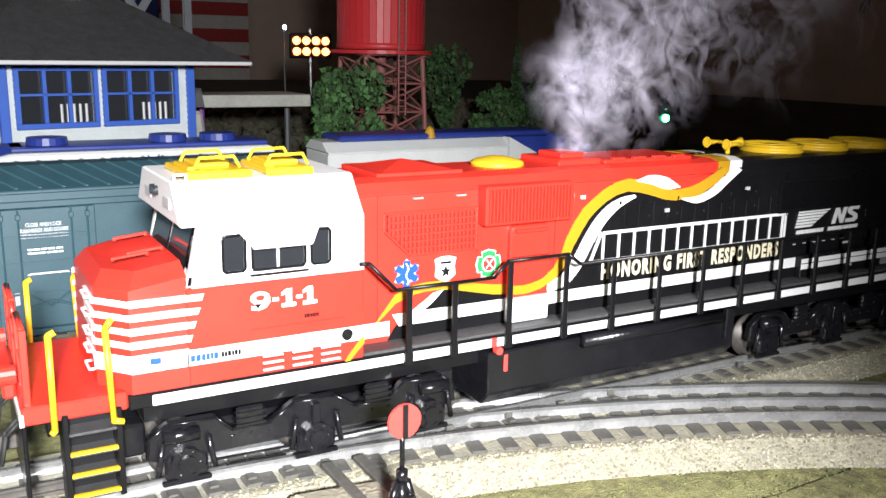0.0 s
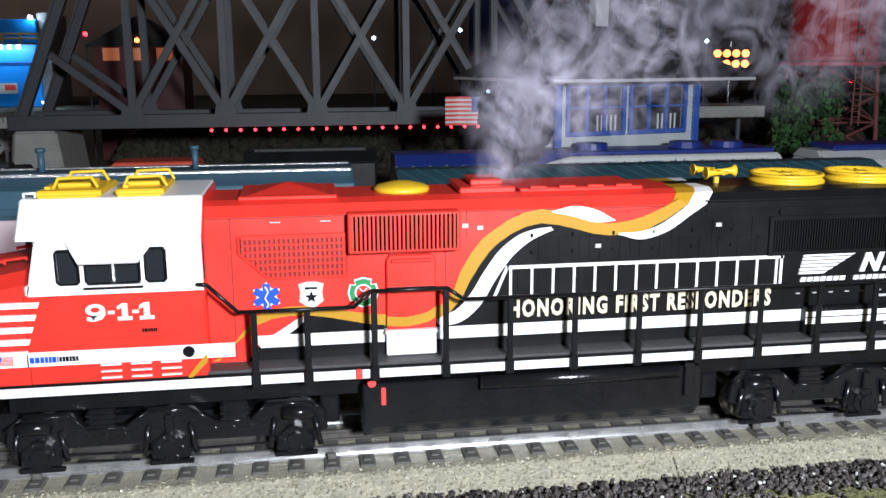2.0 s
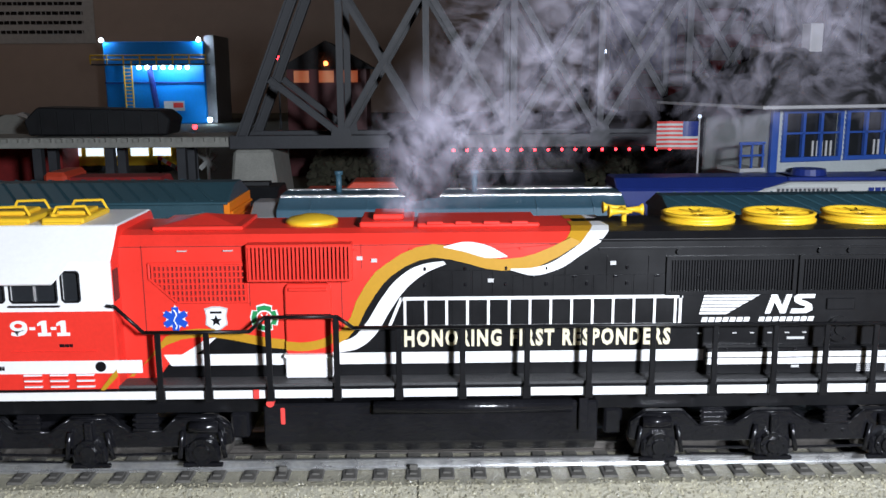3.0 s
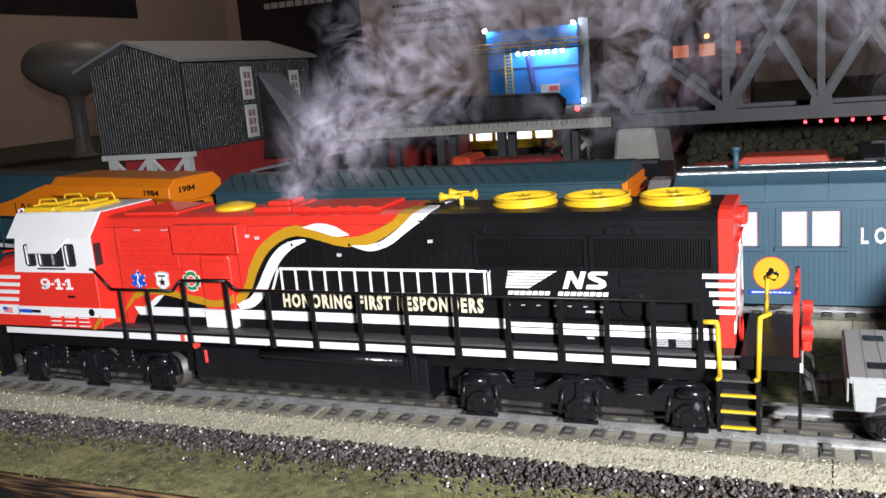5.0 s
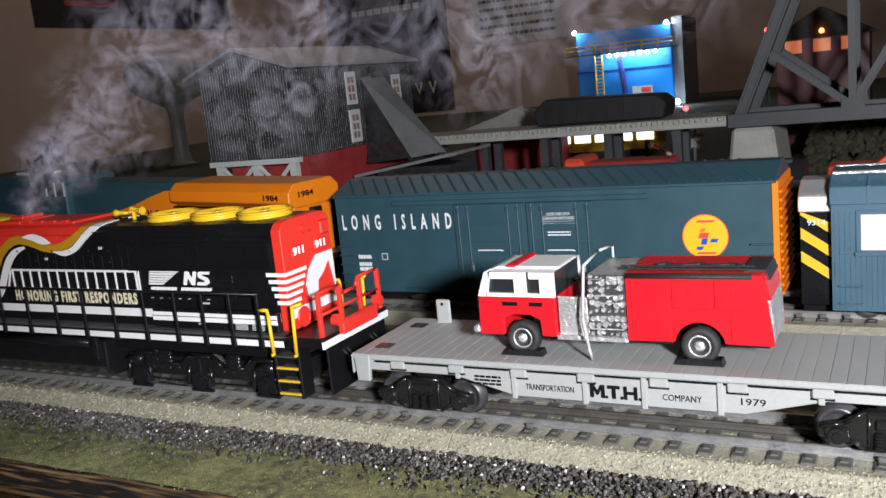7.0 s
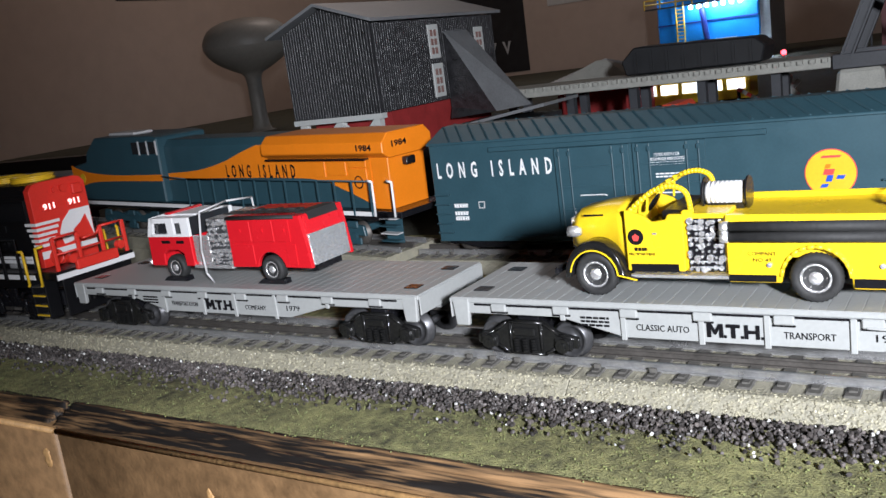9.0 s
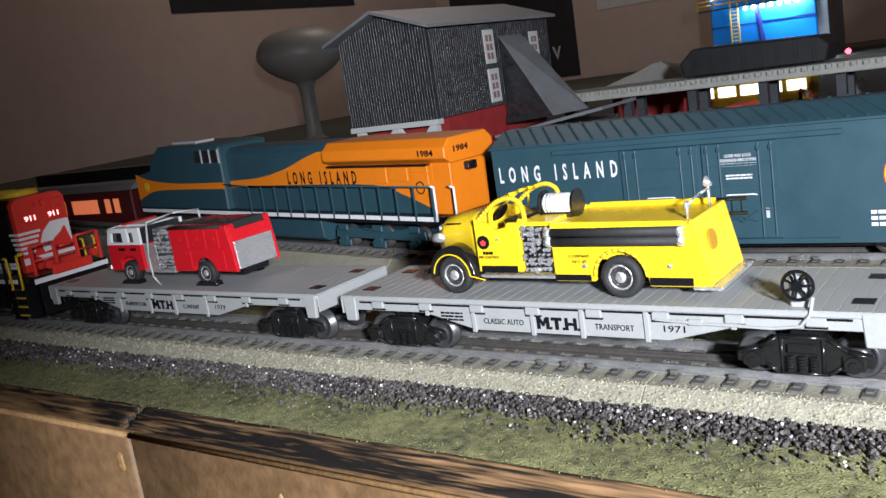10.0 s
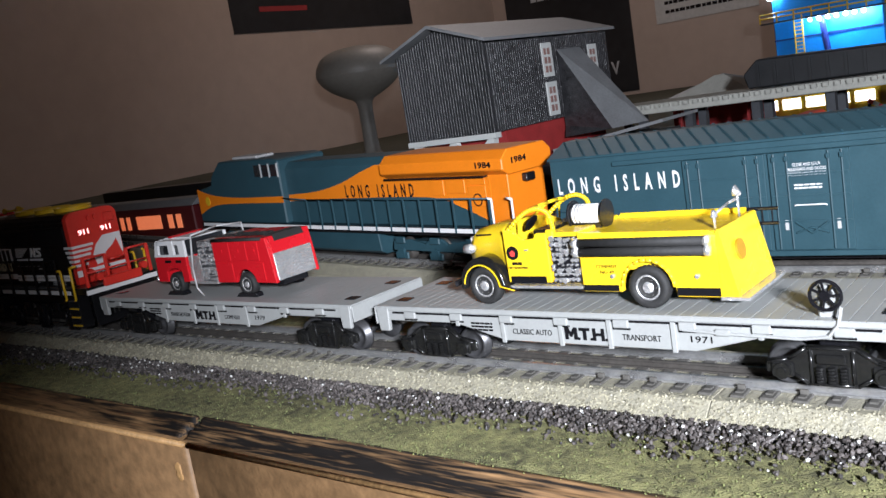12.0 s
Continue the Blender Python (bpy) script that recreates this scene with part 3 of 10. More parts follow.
        pipe(bm, [(a + 0.01, yo + s * 0.001, 0.0085), (b - 0.01, yo + s * 0.001, 0.0078), (b + 0.01, yo + s * 0.001, 0.0078), (c - 0.01, yo + s * 0.001, 0.0082)], 0.0006)
        pipe(bm, [(a + 0.014, yo + s * 0.001, 0.0055), (b - 0.012, yo + s * 0.001, 0.0048)], 0.0005)
        part("brake_rod", bm, mat, tr)
    return tr


def handrail(parent, pts, r, mat, name="handrail", label=""):
    return part(name, pipe(bmesh.new(), pts, r), mat, parent, label, smooth=True)


def footsteps(loco, x0, x1, mat, s):
    """A step well with yellow-edged treads on one corner."""
    y0, y1 = (-0.0345, -0.024) if s < 0 else (0.024, 0.0345)
    yo = y0 if s < 0 else y1
    bm = bmesh.new()
    box(bm, x0 - 0.0018, x0 + 0.0002, y0, y1, 0.0062, 0.037, 0.0004)
    box(bm, x1 - 0.0002, x1 + 0.0018, y0, y1, 0.0062, 0.037, 0.0004)
    box(bm, x0, x1, min(yo - s * 0.010, yo - s * 0.0085), max(yo - s * 0.010, yo - s * 0.0085), 0.0062, 0.036)
    well = part("step_well", bm, mat, loco)
    for k, z in enumerate((0.0085, 0.0158, 0.0232, 0.0305)):
        part("step", box(bmesh.new(), x0, x1, min(yo, yo - s * 0.0085), max(yo, yo - s * 0.0085), z - 0.001, z, 0.0002), TREAD, well)
        if k < 3:
            part("step_edge", box(bmesh.new(), x0, x1, min(yo + s * 0.0004, yo - s * 0.0012), max(yo + s * 0.0004, yo - s * 0.0012), z - 0.0002, z + 0.0008), YELLOW, well, "yellow step edge")
    return well


HOOD_Y = 0.0235
loco = thing("diesel_locomotive", "red, white and black six-axle diesel locomotive pulling flatcars", "locomotive")
# frame and walkway
bm = bmesh.new()
box(bm, -0.172, 0.262, -0.0335, 0.0335, 0.0345, 0.0398, 0.0006)
box(bm, -0.165, 0.255, -0.020, 0.020, 0.024, 0.0345)
part("frame", bm, BLACK, loco)
bm = bmesh.new()
box(bm, -0.0885, 0.262, -0.0335, 0.0335, 0.0399, 0.0412, 0.0003)
part("walkway", bm, TREAD, loco, "black chequered walkway")
for s in (-1, 1):
    bm = bmesh.new()
    box(bm, -0.1645, 0.2600, min(s * 0.0335, s * 0.0342), max(s * 0.0335, s * 0.0342), 0.0352, 0.0388, 0.0002)
    part("sill_stripe", bm, WHITE, loco, "white sill stripe")
# hood
def hood_profile(w, z0, z1):
    return [(-w, z0), (w, z0), (w, z1 - 0.005), (w - 0.0035, z1 - 0.0012), (w - 0.009, z1), (-w + 0.009, z1), (-w + 0.0035, z1 - 0.0012), (-w, z1 - 0.005)]


bm = bmesh.new()
solid(bm, hood_profile(HOOD_Y, 0.041, 0.1035), "x", -0.0885, 0.2525)
hood = part("hood", bm, BLACK, loco, "black long hood with a red front part")
# paint of the front part
RX = 0.104
red_edge = [(0.1035, 0.0985), (0.0950, 0.0930), (0.0755, 0.0890), (0.0672, 0.0885), (0.0441, 0.0935), (0.0330, 0.0905), (0.0237, 0.0855), (0.0150, 0.0725), (0.0080, 0.0600), (-0.0038, 0.0545), (-0.0219, 0.0552), (-0.0487, 0.0592), (-0.0590, 0.0540), (-0.0700, 0.0470), (-0.0740, 0.0412)]
for s in (-1, 1):
    bm = bmesh.new()
    curve = [(p.x, p.y) for p in outline(red_edge, 4)]
    solid(bm, [(-0.0883, 0.0412), (-0.0883, 0.0983), (0.1035, 0.0983)] + curve, "y", min(s * (HOOD_Y - 0.001), s * (HOOD_Y + 0.0002)), max(s * (HOOD_Y - 0.001), s * (HOOD_Y + 0.0002)))
    part("red_side", bm, RED, hood, "red painted side")
bm = bmesh.new()
solid(bm, [(-HOOD_Y - 0.0002, 0.0983), (HOOD_Y + 0.0002, 0.0983), (HOOD_Y - 0.0033, 0.1024), (HOOD_Y - 0.009, 0.1038), (-HOOD_Y + 0.009, 0.1038), (-HOOD_Y + 0.0033, 0.1024)], "x", -0.0883, 0.104)
part("red_roof", bm, RED, hood, "red painted roof")
GOLD_UP = [(-0.0850, 0.0420), (-0.0757, 0.0530), (-0.0697, 0.0600), (-0.0600, 0.0625), (-0.0487, 0.0624), (-0.0350, 0.0598), (-0.0219, 0.0578), (-0.0038, 0.0572), (0.0060, 0.0640), (0.0101, 0.0740), (0.0170, 0.0850), (0.0237, 0.0905), (0.0330, 0.0960), (0.0441, 0.0982), (0.0560, 0.0955), (0.0672, 0.0918), (0.0780, 0.0920), (0.0881, 0.0948), (0.1000, 0.1005)]
GOLD_LO = [(-0.0870, 0.0420), (-0.0770, 0.0500), (-0.0697, 0.0562), (-0.0600, 0.0588), (-0.0487, 0.0588), (-0.0350, 0.0560), (-0.0219, 0.0535), (-0.0030, 0.0532), (0.0085, 0.0600), (0.0140, 0.0700), (0.0205, 0.0800), (0.0260, 0.0855), (0.0345, 0.0905), (0.0441, 0.0925), (0.0560, 0.0900), (0.0672, 0.0870), (0.0780, 0.0868), (0.0900, 0.0895), (0.1045, 0.0985)]
WH_UP = [(-0.0010, 0.0560), (0.0080, 0.0580), (0.0145, 0.0650), (0.0200, 0.0740), (0.0260, 0.0820), (0.0330, 0.0875), (0.0400, 0.0900), (0.0470, 0.0908)]
WH_LO = [(0.0020, 0.0515), (0.0110, 0.0535), (0.0185, 0.0600), (0.0245, 0.0700), (0.0310, 0.0790), (0.0380, 0.0850), (0.0440, 0.0880), (0.0480, 0.0895)]
for s in (-1, 1):
    bm = bmesh.new()
    band(bm, GOLD_UP, GOLD_LO, -HOOD_Y, 0.0006)
    if s > 0:
        bmesh.ops.transform(bm, matrix=Matrix.Diagonal((1, -1, 1, 1)), verts=bm.verts)
    part("gold_ribbon", bm, GOLD, hood, "gold painted ribbon")
    bm = bmesh.new()
    band(bm, WH_UP, WH_LO, -HOOD_Y, 0.0004)
    band(bm, [(0.0470, 0.0972), (0.0560, 0.0990), (0.0650, 0.0975), (0.0735, 0.0930)], [(0.0470, 0.0968), (0.0560, 0.0948), (0.0650, 0.0922), (0.0735, 0.0925)], -HOOD_Y, 0.0008)
    band(bm, [(0.0750, 0.0875), (0.0840, 0.0878), (0.0920, 0.0900), (0.1000, 0.0950), (0.1045, 0.0985)], [(0.0750, 0.0868), (0.0850, 0.0845), (0.0960, 0.0875), (0.1050, 0.0935), (0.1125, 0.0985)], -HOOD_Y, 0.0008)
    band(bm, [(-0.0700, 0.0480), (-0.0600, 0.0540), (-0.0540, 0.0580)], [(-0.0660, 0.0470), (-0.0560, 0.0530), (-0.0490, 0.0590)], -HOOD_Y, 0.0005)
    band(bm, [(-0.0720, 0.0514), (0.0, 0.0514), (0.1, 0.0514), (0.2525, 0.0514)], [(-0.0690, 0.0464), (0.0, 0.0464), (0.1, 0.0464), (0.2525, 0.0464)], -HOOD_Y, 0.0003)
    if s > 0:
        bmesh.ops.transform(bm, matrix=Matrix.Diagonal((1, -1, 1, 1)), verts=bm.verts)
    part("white_ribbon", bm, WHITE, hood, "white painted ribbon and stripe")
SHOULDER = [(HOOD_Y + 0.0004, 0.0985), (HOOD_Y - 0.0030, 0.1027), (HOOD_Y - 0.0088, 0.1040), (0.004, 0.1041)]


def over_shoulder(bm, edges, s):
    """A strip of paint from the side over the rounded roof edge; edges: (x0, x1) at each step of the shoulder."""
    rows = []
    for (y, z), (a, b) in zip(SHOULDER, edges):
        rows.append([bm.verts.new((x, s * (y - d), z - d)) for d in (0.0, 0.0009) for x in (a, b)])
    for p, q in zip(rows, rows[1:]):
        bm.faces.new((p[0], p[1], q[1], q[0]))
        bm.faces.new((p[0], q[0], q[2], p[2]))
        bm.faces.new((p[1], p[3], q[3], q[1]))
    return bm


for s in (-1, 1):
    part("ribbon_tip", over_shoulder(bmesh.new(), [(0.1045, 0.1125), (0.1085, 0.1165), (0.1105, 0.1175), (0.1110, 0.1160)], s), WHITE, hood, "white ribbon tip over the roof edge")
    part("gold_tip", over_shoulder(bmesh.new(), [(0.0975, 0.1045), (0.1005, 0.1085), (0.1015, 0.1105), (0.1015, 0.1110)], s), GOLD, hood, "gold ribbon tip over the roof edge")
# doors of the hood: seams, latches and hinges
for k in range(13):
    x = 0.0335 + k * 0.0085
    bm = bmesh.new()
    box(bm, x, x + 0.0078, -HOOD_Y - 0.0002, -HOOD_Y + 0.0002, 0.0555, 0.0868 if x < 0.075 else 0.0845, 0.0001)
    part("hood_door", bm, BLACK, hood)
for x, z in ((0.018, 0.0915), (0.0667, 0.0825), (0.118, 0.0895), (0.012, 0.0925)):
    part("notice", box(bmesh.new(), x - 0.0012, x + 0.0012, -HOOD_Y - 0.0009, -HOOD_Y, z - 0.0008, z + 0.0008), LTGREY, hood)
for x, z in ((-0.0615, 0.0962), (-0.0425, 0.0962)):
    bm = bmesh.new()
    pipe(bm, [(x - 0.0018, -HOOD_Y - 0.0002, z), (x - 0.0018, -HOOD_Y - 0.0012, z), (x + 0.0018, -HOOD_Y - 0.0012, z), (x + 0.0018, -HOOD_Y - 0.0002, z)], 0.0003)
    part("lift_handle", bm, LTGREY, hood)
# intake grille
bm = bmesh.new()
poly = [(-0.0757, 0.0909), (-0.0350, 0.0909), (-0.0350, 0.0743), (-0.0650, 0.0743), (-0.0757, 0.0845)]
for a, b in zip(poly, poly[1:] + poly[:1]):
    rod(bm, (a[0], -HOOD_Y - 0.0006, a[1]), (b[0], -HOOD_Y - 0.0006, b[1]), 0.0006, 6)
grille = part("intake_grille", bm, RED, loco, "red louvred intake grille")
# solid dark panel: paints the shade between the slats
part("slat_shade", solid(bmesh.new(), poly, "y", -HOOD_Y - 0.0003, -HOOD_Y + 0.001), SHADESEAM, grille, "dark red panel painting the shade behind the slats")
for k in range(22):
    x = -0.0745 + k * 0.00182
    zb = 0.0746 if x > -0.065 else 0.0746 + (-0.065 - x) * 0.95
    part("slat", box(bmesh.new(), x, x + 0.0009, -HOOD_Y - 0.0013, -HOOD_Y, zb, 0.0906), RED, grille)
for k in range(6):
    z = 0.0768 + k * 0.0026
    xs = -0.0745 if z > 0.084 else -0.0745 + (0.0845 - z) * 1.0
    part("crossbar", box(bmesh.new(), xs, -0.0352, -HOOD_Y - 0.0018, -HOOD_Y - 0.0002, z, z + 0.0007), RED, grille)
# brake-grid box with upright ribs
for s in (-1, 1):
    bm = bmesh.new()
    box(bm, -0.0342, 0.0092, min(s * 0.0225, s * 0.0298), max(s * 0.0225, s * 0.0298), 0.0838, 0.0995, 0.0005)
    gridbox = part("grid_box", bm, RED, loco, "red ribbed box on the hood")
    for k in range(25):
        x = -0.0330 + k * 0.00164
        part("rib", box(bmesh.new(), x, x + 0.0008, min(s * 0.0296, s * 0.0305), max(s * 0.0296, s * 0.0305), 0.0850, 0.0984), RED, gridbox)
        # dark strip painted where shade falls between two ribs
        part("rib_gap_shade", box(bmesh.new(), x + 0.0009, x + 0.0015, min(s * 0.0296, s * 0.0298), max(s * 0.0296, s * 0.0298), 0.0850, 0.0984), SHADESEAM, gridbox)
    bm = bmesh.new()
    solid(bm, [(-0.0196, 0.0520), (0.0, 0.0520), (0.0, 0.0800), (-0.0012, 0.0822), (-0.0184, 0.0822), (-0.0196, 0.0800)], "y", min(s * 0.0230, s * 0.0262), max(s * 0.0230, s * 0.0262), 0.0006)
    door = part("side_door", bm, RED, loco, "red raised access door")
    part("door_grip", pipe(bmesh.new(), [(-0.0175, s * 0.0268, 0.0800), (-0.002, s * 0.0268, 0.0800)], 0.0008), RED, door)
    part("door_line", box(bmesh.new(), -0.0194, -0.0002, min(s * 0.0262, s * 0.0265), max(s * 0.0262, s * 0.0265), 0.0690, 0.0693), DARK, door)
    bm = bmesh.new()
    band(bm, [(-0.0196, 0.0575), (-0.012, 0.0570), (-0.004, 0.0585), (0.0, 0.0610)], [(-0.0196, 0.0537), (-0.012, 0.0532), (-0.004, 0.0545), (0.0, 0.0565)], -0.0262, 0.0002)
    if s > 0:
        bmesh.ops.transform(bm, matrix=Matrix.Diagonal((1, -1, 1, 1)), verts=bm.verts)
    part("gold_piece", bm, GOLD, door)
    bm = bmesh.new()
    box(bm, -0.0200, 0.0, min(s * 0.0230, s * 0.0272), max(s * 0.0230, s * 0.0272), 0.0415, 0.0515, 0.0005)
    box(bm, -0.0205, 0.0005, min(s * 0.0230, s * 0.0280), max(s * 0.0230, s * 0.0280), 0.0505, 0.0520, 0.0003)
    part("battery_box", bm, WHITE, loco, "white step box on the walkway")
# roof fittings
bm = bmesh.new()
box(bm, -0.0755, -0.0375, -0.017, 0.017, 0.1035, 0.1052, 0.0004)
v = [bm.verts.new(p) for p in ((-0.072, -0.014, 0.1052), (-0.041, -0.014, 0.1052), (-0.041, 0.014, 0.1052), (-0.072, 0.014, 0.1052))]
top = bm.verts.new((-0.0565, 0.0, 0.1085))
for i in range(4):
    bm.faces.new((v[i], v[(i + 1) % 4], top))
part("fan_hatch", bm, RED, loco, "red pyramid roof hatch")
bm = bmesh.new()
lathe(bm, [(0.0115, 0.1036), (0.0115, 0.1052), (0.0098, 0.1062), (0.004, 0.1075), (0, 0.1078)], 28, pose(-0.0105, 0, 0))
part("roof_hatch", bm, YELLOW, loco, "round yellow roof hatch", smooth=True)
bm = bmesh.new()
box(bm, 0.0115, 0.0345, -0.0145, 0.0145, 0.1036, 0.1062, 0.0005)
box(bm, 0.017, 0.030, -0.0085, 0.0085, 0.1062, 0.1085, 0.0004)
stack = part("exhaust_stack", bm, RED, loco, "red exhaust stack")
bm = bmesh.new()
box(bm, 0.036, 0.088, -0.0155, 0.0155, 0.1036, 0.1055, 0.0005)
for k in range(4):
    box(bm, 0.040 + k * 0.012, 0.047 + k * 0.012, -0.0165, -0.0140, 0.1050, 0.1064, 0.0003)
part("roof_housing", bm, RED, loco, "low red roof housing")
horn = part("horn", rod(bmesh.new(), (0.127, -0.001, 0.1035), (0.127, -0.001, 0.1085), 0.0012), YELLOW, loco, "yellow air horn with three trumpets")
part("horn_bar", rod(bmesh.new(), (0.127, -0.008, 0.1085), (0.127, 0.006, 0.1085), 0.0009), YELLOW, horn)
for k, (dy, d) in enumerate(((-0.0075, -1), (-0.001, 1), (0.0055, -1))):
    bm = bmesh.new()
    lathe(bm, [(0.0008, 0), (0.0010, 0.005), (0.0016, 0.0085), (0.0028, 0.0102), (0.0024, 0.0102), (0.0, 0.0088)], 14, pose(0.127 - d * 0.002, dy, 0.1087, 0, 90 * d, 0))
    part("trumpet", bm, YELLOW, horn, smooth=True)
for x in (0.1600, 0.1958, 0.2316):
    bm = bmesh.new()
    lathe(bm, [(0.0160, 0.1033), (0.0160, 0.1046), (0.0152, 0.1048), (0.0152, 0.1062), (0.0158, 0.1064), (0.0158, 0.1072), (0.0146, 0.1076), (0.0138, 0.1070), (0.0134, 0.1064), (0.0, 0.1066)], 36, pose(x, 0, 0))
    fan = part("roof_fan", bm, YELLOW, loco, "round yellow radiator fan", smooth=True)
    bm = bmesh.new()
    for k in range(8):
        a = k * math.pi / 8
        box(bm, x - 0.0001, x + 0.0001, -0.0001, 0.0001, 0.1066, 0.1067)
        rod(bm, (x - 0.0142 * math.cos(a), -0.0142 * math.sin(a), 0.1066), (x + 0.0142 * math.cos(a), 0.0142 * math.sin(a), 0.1066), 0.0003, 4)
    lathe(bm, [(0.0028, 0.1060), (0.0028, 0.1072), (0, 0.1073)], 12, pose(x, 0, 0))
    part("fan_guard", bm, YELLOW, fan)
# radiator grilles in the rear
for s in (-1, 1):
    bm = bmesh.new()
    for a, b in ((0.1405, 0.1955), (0.1965, 0.2510)):
        ya, yb = min(s * HOOD_Y, s * (HOOD_Y + 0.0014)), max(s * HOOD_Y, s * (HOOD_Y + 0.0014))
        box(bm, a, b, ya, yb, 0.0755, 0.0772); box(bm, a, b, ya, yb, 0.0905, 0.0922)
        box(bm, a, a + 0.0015, ya, yb, 0.0772, 0.0905); box(bm, b - 0.0015, b, ya, yb, 0.0772, 0.0905)
    rad = part("radiator_grille", bm, BLACK, loco, "black radiator grille")
    bar = finish("grille_bar", box(bmesh.new(), 0.0, 0.0005, *sorted((s * HOOD_Y, s * (HOOD_Y + 0.0009))), 0.0772, 0.0905), BLACK)
    for a, b in ((0.142, 0.194), (0.198, 0.2495)):
        for k in range(44):
            ob = new("grille_bar", bar)
            ob.parent = rad
            ob.matrix_local = pose(a + (b - a) * k / 44, 0, 0)
    part("gutter", box(bmesh.new(), 0.112, 0.2525, min(s * HOOD_Y, s * (HOOD_Y + 0.0008)), max(s * HOOD_Y, s * (HOOD_Y + 0.0008)), 0.0952, 0.0960), BLACK, loco)
    for x in (0.1455, 0.205, 0.2175):
        part("grab", rod(bmesh.new(), (x, s * HOOD_Y, 0.0942), (x, s * (HOOD_Y + 0.0015), 0.0942), 0.0012), BLACK, loco)
part("blower", rod(bmesh.new(), (0.2155, -HOOD_Y, 0.0600), (0.2155, -HOOD_Y - 0.0018, 0.0600), 0.0055, 20), BLACK, loco)
part("blower_cap", rod(bmesh.new(), (0.2155, -HOOD_Y - 0.0018, 0.0600), (0.2155, -HOOD_Y - 0.0026, 0.0600), 0.0024, 14), BLACK, loco)
part("filter_box", box(bmesh.new(), 0.2095, 0.2215, -HOOD_Y - 0.001, -HOOD_Y, 0.0685, 0.0735, 0.0003), BLACK, loco)
part("side_locker", box(bmesh.new(), 0.158, 0.2525, -0.0275, -HOOD_Y, 0.0412, 0.0530, 0.0005), BLACK, loco, "black low locker along the hood")
part("locker_stripe", box(bmesh.new(), 0.158, 0.2525, -0.0279, -0.0275, 0.0458, 0.0512, 0.0001), WHITE, loco)
part("locker_line", box(bmesh.new(), 0.158, 0.2525, -0.0281, -0.0279, 0.0486, 0.0490), BLACK, loco)
for x0 in (0.2225, 0.2345):
    for k in range(4):
        part("louvre", box(bmesh.new(), x0, x0 + 0.0085, -0.0284, -0.0275, 0.0424 + k * 0.0009, 0.0428 + k * 0.0009), LTGREY, loco)
for k in range(6):
    x = 0.166 + k * 0.0145
    part("locker_hinge", box(bmesh.new(), x, x + 0.0016, -0.0283, -0.0275, 0.0521, 0.0529, 0.0002), DARK, loco)
part("builder_plate", box(bmesh.new(), 0.1935, 0.2010, -HOOD_Y - 0.0006, -HOOD_Y, 0.0556, 0.0566), LTGREY, loco)
part("builder_plate", box(bmesh.new(), 0.1945, 0.1978, -0.0281, -0.0275, 0.0443, 0.0453), LTGREY, loco)
for k in range(7):
    x = 0.155 + k * 0.0075
    part("door_bolt", box(bmesh.new(), x, x + 0.0018, -HOOD_Y - 0.0007, -HOOD_Y, 0.0583, 0.0587), LTGREY, hood)
for s in (-1, 1):
    part("roof_seam", rod(bmesh.new(), (0.112, s * (HOOD_Y - 0.0005), 0.0992), (0.2525, s * (HOOD_Y - 0.0005), 0.0992), 0.0005, 8), BLACK, hood)
for k in range(4):
    a = k * math.pi / 2 + 0.5
    part("blower_bolt", rod(bmesh.new(), (0.2155 + 0.0042 * math.cos(a), -HOOD_Y - 0.0018, 0.0600 + 0.0042 * math.sin(a)), (0.2155 + 0.0042 * math.cos(a), -HOOD_Y - 0.0026, 0.0600 + 0.0042 * math.sin(a)), 0.0006, 6), DARK, loco)
# painted ladder and lettering
bm = bmesh.new()
yl = -HOOD_Y - 0.0008
box(bm, 0.0290, 0.1480, yl, yl + 0.0006, 0.0742, 0.0756)
box(bm, 0.0232, 0.1473, yl, yl + 0.0006, 0.0618, 0.0632)
for k in range(14):
    x = 0.0300 + k * 0.0088
    box(bm, x, x + 0.0011, yl, yl + 0.0006, 0.0632, 0.0742)
box(bm, 0.1465, 0.1477, yl, yl + 0.0006, 0.0618, 0.0756)
solid(bm, [(0.0228, 0.0618), (0.0242, 0.0618), (0.0300, 0.0756), (0.0286, 0.0756)], "y", yl, yl + 0.0006)
part("ladder_decal", bm, WHITE, loco, "white painted ladder")
writing("lettering", "HONORING FIRST RESPONDERS", CREAM, loco, facing(0.0866, -HOOD_Y - 0.0008, 0.0573), 0.0098, width=0.1133, bold=0.00042, space=1.25, label="cream block lettering")
YE = (yl, yl + 0.0006)
for k in range(6):
    x0, z = 0.1572 - k * 0.00035, 0.0756 - k * 0.00152
    part("emblem_stripe", solid(bmesh.new(), [(x0 - 0.0003, z - 0.0011), (x0 + 0.0222 - k * 0.0022, z - 0.0011), (x0 + 0.0242 - k * 0.0022, z), (x0, z)], "y", *YE), WHITE, loco)
part("emblem_letter", solid(bmesh.new(), [(0.1832, 0.0670), (0.1856, 0.0670), (0.1872, 0.0720), (0.1898, 0.0670), (0.1920, 0.0670), (0.1946, 0.0756), (0.1922, 0.0756), (0.1905, 0.0704), (0.1880, 0.0756), (0.1858, 0.0756)], "y", *YE), WHITE, loco)
